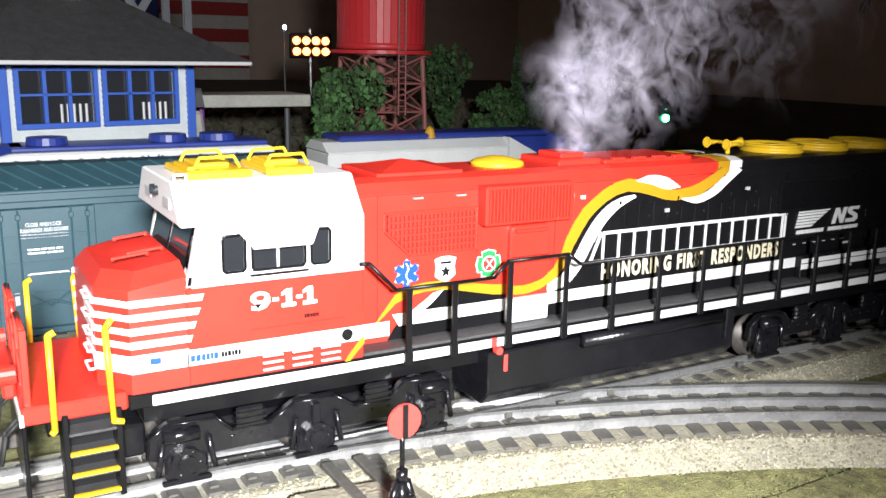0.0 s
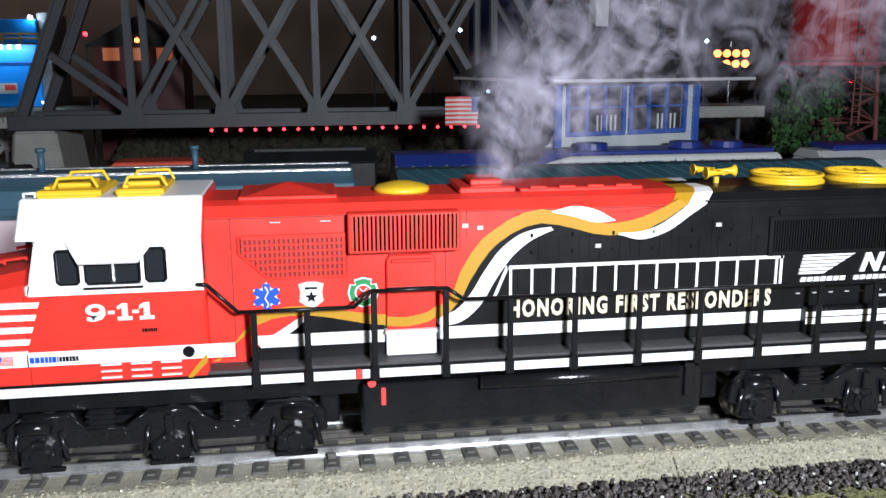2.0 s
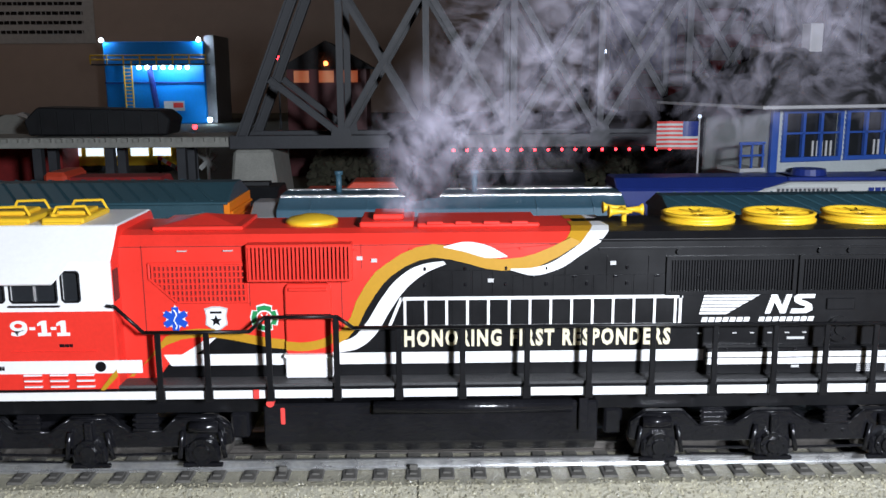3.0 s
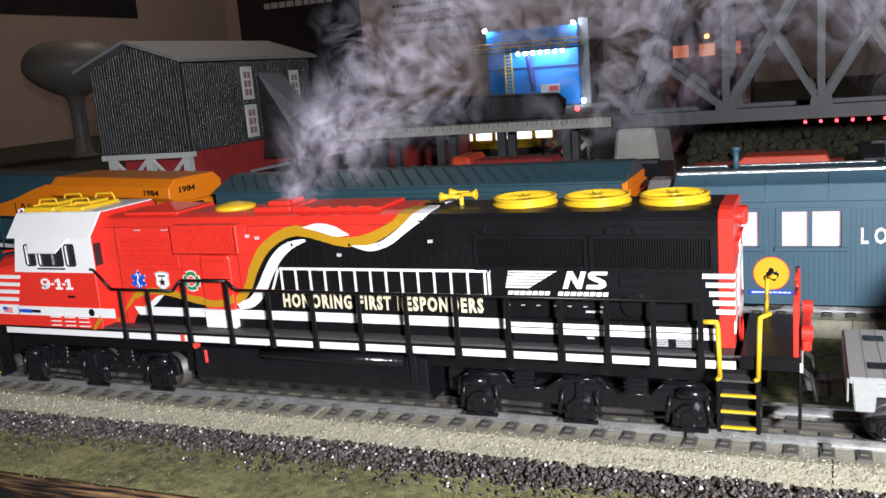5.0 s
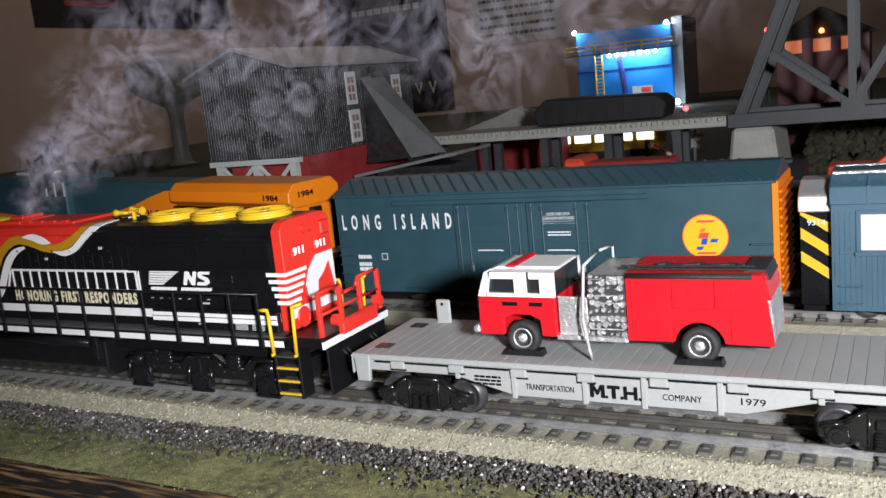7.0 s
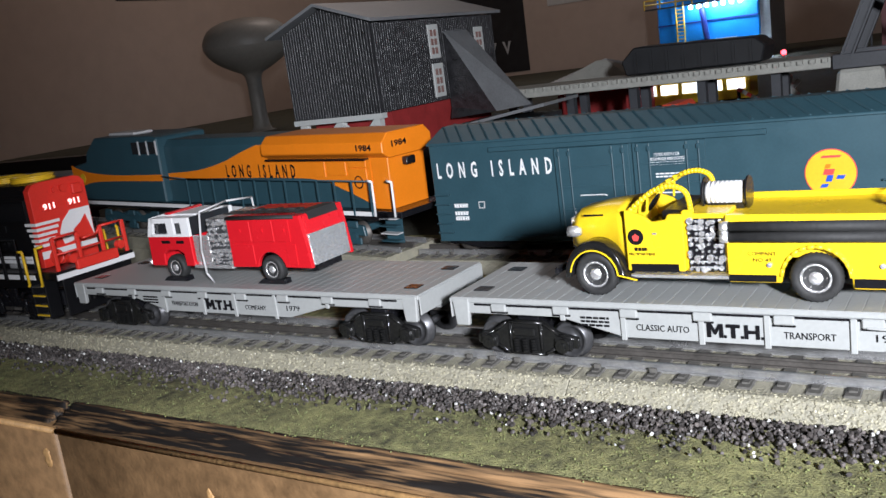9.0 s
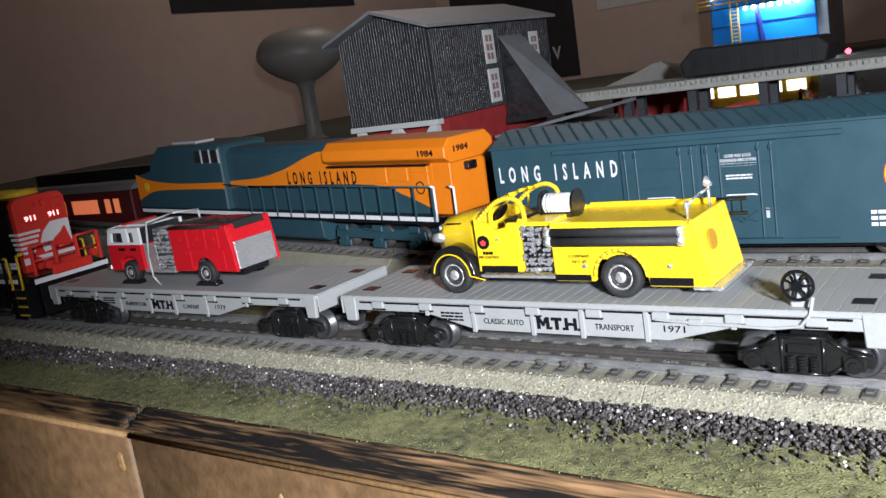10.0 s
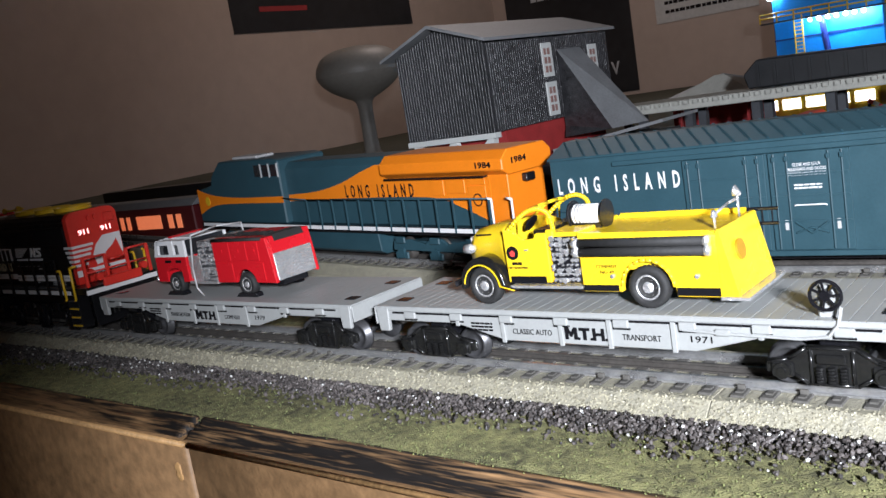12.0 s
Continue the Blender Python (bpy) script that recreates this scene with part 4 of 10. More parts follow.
part("emblem_letter", solid(bmesh.new(), [(0.1940, 0.0670), (0.2010, 0.0670), (0.2036, 0.0684), (0.2032, 0.0708), (0.2008, 0.0722), (0.1984, 0.0728), (0.1990, 0.0736), (0.2040, 0.0736), (0.2046, 0.0756), (0.1974, 0.0756), (0.1954, 0.0742), (0.1956, 0.0720), (0.1980, 0.0707), (0.2004, 0.0700), (0.2000, 0.0690), (0.1946, 0.0690)], "y", *YE), WHITE, loco)
for a, b in ((0.1562, 0.1772), (0.1806, 0.2046)):
    n = 7 if a < 0.17 else 8
    for k in range(n):
        x, w = a + (b - a) * k / n, (b - a) / n * 0.80
        part("name_bar", solid(bmesh.new(), [(x, 0.0636), (x + w, 0.0636), (x + w + 0.0005, 0.0655), (x + 0.0005, 0.0655)], "y", *YE), WHITE, loco)
# cab: white above, red below
CAB_Y = 0.0333
def cabside(z0, z1, x_front0, x_front1):
    return [(x_front0, z0), (-0.0882, z0), (-0.0882, z1), (x_front1, z1)]


bm = bmesh.new()
solid(bm, cabside(0.0395, 0.0732, -0.152, -0.152), "y", -CAB_Y, CAB_Y, 0.0005)
cab = part("cab", bm, RED, loco, "white-topped red cab")
# upper cab as side walls round the window openings, so that the panes are recessed
def wall_with_windows(s):
    ya, yb = min(s * CAB_Y, s * (CAB_Y - 0.0028)), max(s * CAB_Y, s * (CAB_Y - 0.0028))
    bm = bmesh.new()
    solid(bm, [(-0.1500, 0.0732), (-0.1395, 0.0732), (-0.1395, 0.0940), (-0.1455, 0.0940)], "y", ya, yb)
    for a, b in ((-0.1395, -0.1318), (-0.1295, -0.1105), (-0.1084, -0.1012)):
        lo, hi = (0.0772, 0.0900) if a != -0.1295 else (0.0765, 0.0900)
        box(bm, a, b, ya, yb, 0.0732, lo); box(bm, a, b, ya, yb, hi, 0.0940)
    box(bm, -0.1318, -0.1295, ya, yb, 0.0732, 0.0940)
    box(bm, -0.1105, -0.1084, ya, yb, 0.0732, 0.0940)
    box(bm, -0.1012, -0.0882, ya, yb, 0.0732, 0.0940)
    part("upper_wall", bm, WHITE, cab, "white upper cab wall")
    for a, b in ((-0.1395, -0.1318), (-0.1295, -0.1105), (-0.1084, -0.1012)):
        part("window_pane", box(bmesh.new(), a, b, min(s * 0.0312, s * 0.0316), max(s * 0.0312, s * 0.0316), 0.0765, 0.0900), GLASS, cab)
        bm = bmesh.new()
        pipe(bm, [(a + 0.001, s * (CAB_Y + 0.0001), 0.0772), (b - 0.001, s * (CAB_Y + 0.0001), 0.0772), (b, s * (CAB_Y + 0.0001), 0.0782), (b, s * (CAB_Y + 0.0001), 0.0888), (b - 0.001, s * (CAB_Y + 0.0001), 0.0898), (a + 0.001, s * (CAB_Y + 0.0001), 0.0898), (a, s * (CAB_Y + 0.0001), 0.0888), (a, s * (CAB_Y + 0.0001), 0.0782), (a + 0.001, s * (CAB_Y + 0.0001), 0.0772)], 0.00045)
        part("window_gasket", bm, DARK, cab)
    part("window_bar", box(bmesh.new(), -0.1205, -0.1195, min(s * 0.0316, s * 0.0322), max(s * 0.0316, s * 0.0322), 0.0765, 0.0868), SILVER, cab)
    part("arm_rest", box(bmesh.new(), -0.1305, -0.1095, min(s * CAB_Y, s * (CAB_Y + 0.0012)), max(s * CAB_Y, s * (CAB_Y + 0.0012)), 0.0752, 0.0760, 0.0002), DARK, cab)
    bm = bmesh.new()
    vs = [bm.verts.new(p) for p in ((-0.1360, s * CAB_Y, 0.0940), (-0.1040, s * CAB_Y, 0.0940), (-0.1100, s * (CAB_Y + 0.0062), 0.0862), (-0.1305, s * (CAB_Y + 0.0062), 0.0862),
                                    (-0.1360, s * CAB_Y, 0.0932), (-0.1040, s * CAB_Y, 0.0932), (-0.1100, s * (CAB_Y + 0.0056), 0.0856), (-0.1305, s * (CAB_Y + 0.0056), 0.0856))]
    for f in ((0, 1, 2, 3), (7, 6, 5, 4), (0, 4, 5, 1), (1, 5, 6, 2), (2, 6, 7, 3), (3, 7, 4, 0)):
        bm.faces.new([vs[i] for i in f])
    part("awning", bm, WHITE, cab, "white window awning")


for s in (-1, 1):
    wall_with_windows(s)
part("rear_wall", box(bmesh.new(), -0.0905, -0.0880, -CAB_Y + 0.001, CAB_Y - 0.001, 0.0398, 0.0945), RED, cab, "red rear cab wall")
part("rear_window", box(bmesh.new(), -0.0879, -0.0876, -0.0318, -0.0262, 0.0770, 0.0900, 0.0001), GLASS, cab)
part("cab_floor", box(bmesh.new(), -0.150, -0.090, -0.031, 0.031, 0.0725, 0.0735), DARK, cab)
part("control_stand", box(bmesh.new(), -0.135, -0.126, -0.012, 0.014, 0.0735, 0.0830, 0.001), DARK, cab)
bm = bmesh.new()
solid(bm, [(-CAB_Y - 0.0002, 0.0935), (CAB_Y + 0.0002, 0.0935), (0.0225, 0.1072), (-0.0225, 0.1072)], "x", -0.1530, -0.0880, 0.0006)
roof = part("cab_roof", bm, WHITE, cab, "white cab roof with sloped shoulders")
part("roof_rear_face", solid(bmesh.new(), [(-CAB_Y + 0.0006, 0.0940), (CAB_Y - 0.0006, 0.0940), (0.0219, 0.1065), (-0.0219, 0.1065)], "x", -0.0880, -0.0876), RED, roof)
bm = bmesh.new()
for a, b in ((-0.025, -0.0015), (0.0015, 0.025)):
    vs = [bm.verts.new(p) for p in ((-0.1512, a, 0.0765), (-0.1512, b, 0.0765), (-0.1468, b, 0.0930), (-0.1468, a, 0.0930))]
    bm.faces.new(vs)
    vs2 = [bm.verts.new(v.co + Vector((0.0006, 0, 0))) for v in vs]
    bm.faces.new(vs2[::-1])
part("windscreen", bm, GLASS, cab, "dark slanted windscreen")
bm = bmesh.new()
for y in (-0.031, -0.0008, 0.028):
    solid(bm, [(-0.1510, 0.0735), (-0.1485, 0.0735), (-0.1440, 0.0940), (-0.1466, 0.0940)], "y", y, y + (0.003 if y != -0.0008 else 0.0016))
box(bm, -0.1520, -0.1480, -0.031, 0.031, 0.0730, 0.0765)
part("windscreen_post", bm, WHITE, cab)
def numeral_one(x):
    return [(x, 0.0630), (x + 0.0052, 0.0630), (x + 0.0052, 0.0644), (x + 0.0037, 0.0644), (x + 0.0037, 0.0695), (x + 0.0018, 0.0695), (x, 0.0684), (x, 0.0672), (x + 0.0016, 0.0678), (x + 0.0016, 0.0644), (x, 0.0644)]


YN = (-CAB_Y - 0.0003, -CAB_Y + 0.0003)
for x in (-0.1195, -0.1117):
    part("numeral", solid(bmesh.new(), numeral_one(x), "y", *YN), WHITE, cab, "white slab numeral")
for x in (-0.1228, -0.1142):
    part("dash", box(bmesh.new(), x, x + 0.0023, *YN, 0.0656, 0.0668), WHITE, cab)
nine = [(-0.1272 + 0.0035 * math.cos(a), 0.0673 + 0.0023 * math.sin(a)) for a in [math.pi * (1.75 - 1.75 * k / 12) for k in range(13)]]
part("numeral", solid(bmesh.new(), nine + [(-0.1237, 0.0655), (-0.1250, 0.0637), (-0.1278, 0.0629), (-0.1304, 0.0634), (-0.1302, 0.0648), (-0.1276, 0.0644), (-0.1258, 0.0656)], "y", *YN), WHITE, cab, "white slab numeral")
part("numeral_eye", solid(bmesh.new(), [(-0.1272 + 0.0016 * math.cos(2 * math.pi * k / 12), 0.0674 + 0.0010 * math.sin(2 * math.pi * k / 12)) for k in range(12)], "y", -CAB_Y - 0.0004, -CAB_Y), RED, cab)
bm = bmesh.new()
box(bm, -0.1525, -0.0780, -CAB_Y - 0.0003, -CAB_Y + 0.0002, 0.0468, 0.0523)
part("cab_stripe", bm, WHITE, cab, "white stripe")
bars("small_print", cab, BLUE, -0.1515, -0.1415, [0.0493], -CAB_Y - 0.0004, 0.0022, 6, 6)
bars("small_print", cab, DARK, -0.1412, -0.1345, [0.0493], -CAB_Y - 0.0004, 0.0018, 5, 7)
bars("small_print", cab, DARK, -0.1112, -0.1058, [0.0588], -CAB_Y - 0.0001, 0.0013, 5, 8)
part("panel_line", box(bmesh.new(), -0.1310, -0.0960, -CAB_Y - 0.0005, -CAB_Y, 0.0560, 0.0564), RED, cab)
bm = bmesh.new()
rod(bm, (-0.0950, -CAB_Y - 0.0003, 0.0497), (-0.0950, -CAB_Y - 0.0005, 0.0497), 0.0022, 16)
part("seal", bm, DARK, cab)
for k in range(3):
    for j in range(5):
        part("louvre", box(bmesh.new(), -0.1268 + k * 0.0108, -0.1195 + k * 0.0108, -CAB_Y - 0.0010, -CAB_Y, 0.0410 + j * 0.00125, 0.0416 + j * 0.00125), WHITE if j % 2 == 0 else RED, cab)
bm = bmesh.new()
band(bm, [(-0.0960, 0.0395), (-0.0925, 0.0440), (-0.0885, 0.0485)], [(-0.0940, 0.0395), (-0.0905, 0.0432), (-0.0882, 0.0455)], -CAB_Y, 0.0006)
part("gold_start", bm, GOLD, cab)
# yellow roof units
for x0, x1 in ((-0.1475, -0.1245), (-0.1195, -0.1020)):
    bm = bmesh.new()
    box(bm, x0, x1, -0.021, 0.010, 0.1073, 0.1098, 0.0006)
    box(bm, x0 + 0.001, x1 - 0.001, -0.0225, 0.0115, 0.1073, 0.1082)
    unit = part("roof_unit", bm, YELLOW, roof, "yellow air-conditioning unit")
    xm = (x0 + x1) / 2
    bm = bmesh.new()
    box(bm, xm - 0.006, xm + 0.006, -0.012, 0.004, 0.1098, 0.1115, 0.0004)
    pipe(bm, [(xm - 0.007, -0.014, 0.1098), (xm - 0.005, -0.014, 0.1135), (xm + 0.007, -0.014, 0.1138), (xm + 0.009, -0.014, 0.1100)], 0.0006)
    pipe(bm, [(xm - 0.007, 0.006, 0.1098), (xm - 0.005, 0.006, 0.1135), (xm + 0.007, 0.006, 0.1138), (xm + 0.009, 0.006, 0.1100)], 0.0006)
    box(bm, x0 + 0.002, x0 + 0.004, -0.016, 0.004, 0.1098, 0.1108)
    part("unit_frame", bm, YELLOW, unit)
for y in (-0.017, 0.012):
    part("number_board", box(bmesh.new(), -0.1536, -0.1528, y - 0.0045, y + 0.0045, 0.0975, 0.1015, 0.0003), LTGREY, roof)
bm = bmesh.new()
for y in (-0.0022, 0.0022):
    rod(bm, (-0.1545, y, 0.1015), (-0.1525, y, 0.1015), 0.0018, 12)
part("headlight", bm, GLASS, roof)
handrail(roof, [(-0.1515, -0.0215, 0.1075), (-0.1515, -0.0215, 0.1092), (-0.1475, -0.0215, 0.1092), (-0.1475, -0.0215, 0.1075)], 0.0005, WHITE, "lift_loop")
# nose
bm = bmesh.new()
plan = [(-0.152, -0.0330), (-0.1705, -0.0330), (-0.1795, -0.0220), (-0.1795, 0.0220), (-0.1705, 0.0330), (-0.152, 0.0330)]
lo = [bm.verts.new((x, y, 0.0395)) for x, y in plan]
hi = [bm.verts.new((x + 0.0006, y * 0.97, 0.0742 + (0.003 if x > -0.16 else 0.0))) for x, y in plan]
tp = [bm.verts.new((x + (0.0042 if x < -0.16 else 0.0), y * 0.78, 0.0792 + (0.0024 if x > -0.16 else 0.0))) for x, y in plan]
for a, b in ((lo, hi), (hi, tp)):
    for i in range(6):
        j = (i + 1) % 6
        bm.faces.new((a[i], a[j], b[j], b[i]))
bm.faces.new(lo[::-1]); bm.faces.new(tp)
nose = part("nose", bm, RED, loco, "red nose with white stripes")
for k in range(5):
    z = 0.0712 - k * 0.0046
    bm = bmesh.new()
    xe = -0.1462 - k * 0.0014
    solid(bm, [(-0.1704, z - 0.0022), (xe - 0.0008, z - 0.0022), (xe, z), (-0.1704, z)], "y", -0.0337, -0.0325)
    for s in (-1, 1):
        a, b = Vector((-0.1704, s * 0.0332, 0)), Vector((-0.1799, s * 0.0216, 0))
        vs = [bm.verts.new((a.x, a.y, z - 0.0022)), bm.verts.new((b.x, b.y, z - 0.0022)), bm.verts.new((b.x, b.y, z)), bm.verts.new((a.x, a.y, z))]
        bm.faces.new(vs)
    box(bm, -0.1800, -0.1790, -0.0216, -0.006, z - 0.0022, z)
    part("nose_stripe", bm, WHITE, nose, "white nose stripe")
bm = bmesh.new()
box(bm, -0.1705, -0.1520, -0.0336, -0.0325, 0.0468, 0.0523)
for s in (-1,):
    vs = [bm.verts.new(p) for p in ((-0.1704, -0.0333, 0.0468), (-0.1799, -0.0217, 0.0468), (-0.1799, -0.0217, 0.0523), (-0.1704, -0.0333, 0.0523))]
    bm.faces.new(vs)
part("nose_band", bm, WHITE, nose)
bm = bmesh.new()
for k in range(7):
    box(bm, -0.1645, -0.1572, -0.03385, -0.0336, 0.0478 + k * 0.0005, 0.04805 + k * 0.0005)
part("flag_stripes", bm, RED, nose)
part("flag_canton", box(bmesh.new(), -0.1645, -0.1612, -0.0340, -0.0336, 0.0494, 0.0514), BLUE, nose)
for y, x in ((-0.014, -0.160), (-0.020, -0.166), (0.012, -0.160)):
    part("nose_grip", pipe(bmesh.new(), [(x - 0.006, y, 0.0818), (x - 0.006, y, 0.0826), (x + 0.005, y, 0.0838), (x + 0.005, y, 0.0828)], 0.0006), RED, nose)
for k in range(5):
    part("nose_rung", pipe(bmesh.new(), [(-0.1795, -0.019, 0.0705 - k * 0.0062), (-0.1812, -0.019, 0.0705 - k * 0.0062), (-0.1812, -0.010, 0.0705 - k * 0.0062), (-0.1795, -0.010, 0.0705 - k * 0.0062)], 0.0005), WHITE, nose)
# decals on the hood side
def disc(x, z, r, y, seg=6, rot=0.0):
    return [(x + r * math.cos(rot + 2 * math.pi * k / seg), z + r * math.sin(rot + 2 * math.pi * k / seg)) for k in range(seg)]


bm = bmesh.new()
for k in range(3):
    a = k * math.pi / 3 + math.pi / 2
    d, n = Vector((math.cos(a), math.sin(a))), Vector((-math.sin(a), math.cos(a)))
    p = [d * 0.0052 + n * 0.0014, d * 0.0052 - n * 0.0014, -d * 0.0052 - n * 0.0014, -d * 0.0052 + n * 0.0014]
    solid(bm, [(-0.0659 + q.x, 0.0670 + q.y) for q in p], "y", -HOOD_Y - 0.0006 - 0.0001 * k, -HOOD_Y)
part("star_rim", solid(bmesh.new(), [(-0.0659 + (0.0060 if k % 2 else 0.0038) * math.cos(k * math.pi / 6), 0.0670 + (0.0060 if k % 2 else 0.0038) * math.sin(k * math.pi / 6)) for k in range(12)], "y", -HOOD_Y - 0.0004, -HOOD_Y), WHITE, hood)
part("medical_star", bm, BLUE, hood, "blue six-armed star decal")
part("staff", pipe(bmesh.new(), [(-0.0659 + 0.0006 * math.sin(k * 1.5), -HOOD_Y - 0.0009, 0.0628 + k * 0.0012) for k in range(8)], 0.0003), WHITE, hood)
shield = [(-0.0042, 0.0040), (-0.0015, 0.0048), (0.0015, 0.0048), (0.0042, 0.0040), (0.0036, 0.0012), (0.0040, -0.0020), (0.0, -0.0050), (-0.0040, -0.0020), (-0.0036, 0.0012)]
part("badge_rim", solid(bmesh.new(), [(-0.0488 + a * 1.18, 0.0668 + b * 1.16) for a, b in shield], "y", -HOOD_Y - 0.0005, -HOOD_Y), LTGREY, hood)
part("police_badge", solid(bmesh.new(), [(-0.0488 + a, 0.0668 + b) for a, b in shield], "y", -HOOD_Y - 0.0007, -HOOD_Y), WHITE, hood, "white shield decal with a dark star")
star = []
for k in range(10):
    r = 0.0026 if k % 2 == 0 else 0.0011
    a = math.pi / 2 + k * math.pi / 5
    star.append((-0.0488 + r * math.cos(a), 0.0662 + r * math.sin(a)))
part("badge_star", solid(bmesh.new(), star, "y", -HOOD_Y - 0.0010, -HOOD_Y), DARK, hood)
part("badge_print", box(bmesh.new(), -0.0512, -0.0464, -HOOD_Y - 0.0010, -HOOD_Y, 0.0694, 0.0703), DARK, hood)
cross = []
for k in range(4):
    for da, r in ((-0.58, 0.0056), (0.0, 0.0055), (0.58, 0.0056), (0.785, 0.0040)):
        a = k * math.pi / 2 + da
        cross.append((-0.0286 + r * math.cos(a), 0.0672 + r * math.sin(a)))
part("fire_cross", solid(bmesh.new(), cross, "y", -HOOD_Y - 0.0006, -HOOD_Y), DGREEN, hood, "green and red cross decal")
part("cross_rim", solid(bmesh.new(), [(-0.0286 + (a + 0.0286) * 1.12, 0.0672 + (b - 0.0672) * 1.12) for a, b in cross], "y", -HOOD_Y - 0.0004, -HOOD_Y), WHITE, hood)
part("cross_ring", solid(bmesh.new(), disc(-0.0286, 0.0672, 0.0034, 0, 20), "y", -HOOD_Y - 0.00075, -HOOD_Y), WHITE, hood)
part("cross_disc", solid(bmesh.new(), disc(-0.0286, 0.0672, 0.0028, 0, 18), "y", -HOOD_Y - 0.0009, -HOOD_Y), RED, hood)
part("cross_tools", pipe(pipe(bmesh.new(), [(-0.0300, -HOOD_Y - 0.0011, 0.0656), (-0.0272, -HOOD_Y - 0.0011, 0.0690)], 0.0003), [(-0.0272, -HOOD_Y - 0.0011, 0.0656), (-0.0300, -HOOD_Y - 0.0011, 0.0690)], 0.0003), WHITE, hood)
# seams between the hood doors
for k in range(6):
    x = 0.0630 + k * 0.0175
    part("door_seam", box(bmesh.new(), x, x + 0.0004, -HOOD_Y - 0.0004, -HOOD_Y, 0.0772, 0.0925), BLACK, hood)
    part("door_latch", box(bmesh.new(), x + 0.0030, x + 0.0048, -HOOD_Y - 0.0007, -HOOD_Y, 0.0835, 0.0842), DARK, hood)
for x, z0, z1 in ((-0.0345, 0.0725, 0.0983), (0.0040, 0.0600, 0.0983), (0.0125, 0.0880, 0.0983), (-0.0785, 0.0420, 0.0983)):
    part("panel_seam", box(bmesh.new(), x, x + 0.0003, -HOOD_Y - 0.0004, -HOOD_Y, z0, z1), SHADESEAM, hood)
part("panel_seam", box(bmesh.new(), -0.088, 0.1030, -HOOD_Y - 0.0004, -HOOD_Y + 0.0002, 0.0978, 0.0981), SHADESEAM, hood)
for k in range(8):
    x = 0.0385 + k * 0.0170
    for z in (0.0800, 0.0868):
        part("hinge", box(bmesh.new(), x, x + 0.0011, -HOOD_Y - 0.0008, -HOOD_Y, z, z + 0.0016, 0.0002), DARK, hood)
for k in range(5):
    x = 0.0095 + k * 0.0230
    part("roof_latch", box(bmesh.new(), x, x + 0.0016, -HOOD_Y - 0.0007, -HOOD_Y, 0.0957, 0.0967, 0.0002), RED if x < 0.08 else DARK, hood)
# handrails with posts
POSTS = (-0.0705, -0.0507, -0.0253, 0.0025, 0.0281, 0.0544, 0.0811, 0.1070, 0.1332, 0.1591, 0.1842, 0.2055, 0.2260, 0.2459)
for s in (-1, 1):
    y = s * 0.0353
    for x in POSTS:
        top = 0.0705 if -0.03 < x < 0.01 else 0.0650 if x < 0 else 0.0656
        bm = bmesh.new()
        box(bm, x - 0.0012, x + 0.0012, y - 0.0006, y + 0.0006, 0.0345, top, 0.0003)
        box(bm, x - 0.0017, x + 0.0017, y - 0.0008, y + 0.0008, 0.0345, 0.0400, 0.0003)
        part("handrail_post", bm, BLACK, loco)
    handrail(loco, [(-0.0905, y - s * 0.001, 0.0756), (-0.0870, y, 0.0756), (-0.0760, y, 0.0645), (-0.0330, y, 0.0645), (-0.0265, y, 0.0705), (0.0030, y, 0.0705), (0.0095, y, 0.0657), (0.2470, y, 0.0654)], 0.0008, BLACK)
    # yellow corner grab irons
    for xa, xb in ((-0.1945, -0.1760), (0.2530, 0.2690)):
        handrail(loco, [(xa + 0.002, y, 0.0650), (xa, y, 0.0640), (xa, y, 0.0330), (xa - 0.001, y, 0.0320)] if xa < 0 else [(xa - 0.0060, y, 0.0565), (xa - 0.0005, y, 0.0565), (xa, y, 0.0540), (xa + 0.0005, y, 0.0320), (xa - 0.001, y, 0.0305)], 0.0011, YELLOW, "grab_iron", "yellow grab iron")
        handrail(loco, [(xb, y + s * 0.0003, 0.0670), (xb - 0.002, y, 0.0640), (xb - 0.001, y, 0.0330), (xb + 0.002, y, 0.0322)] if xb < 0 else [(xb + 0.0050, y * 0.9, 0.0600), (xb + 0.001, y, 0.0590), (xb, y, 0.0320), (xb - 0.0015, y, 0.0310)], 0.0011, YELLOW, "grab_iron", "yellow grab iron")
    footsteps(loco, -0.1905, -0.1760, BLACK, s)
    footsteps(loco, 0.2535, 0.2680, BLACK, s)
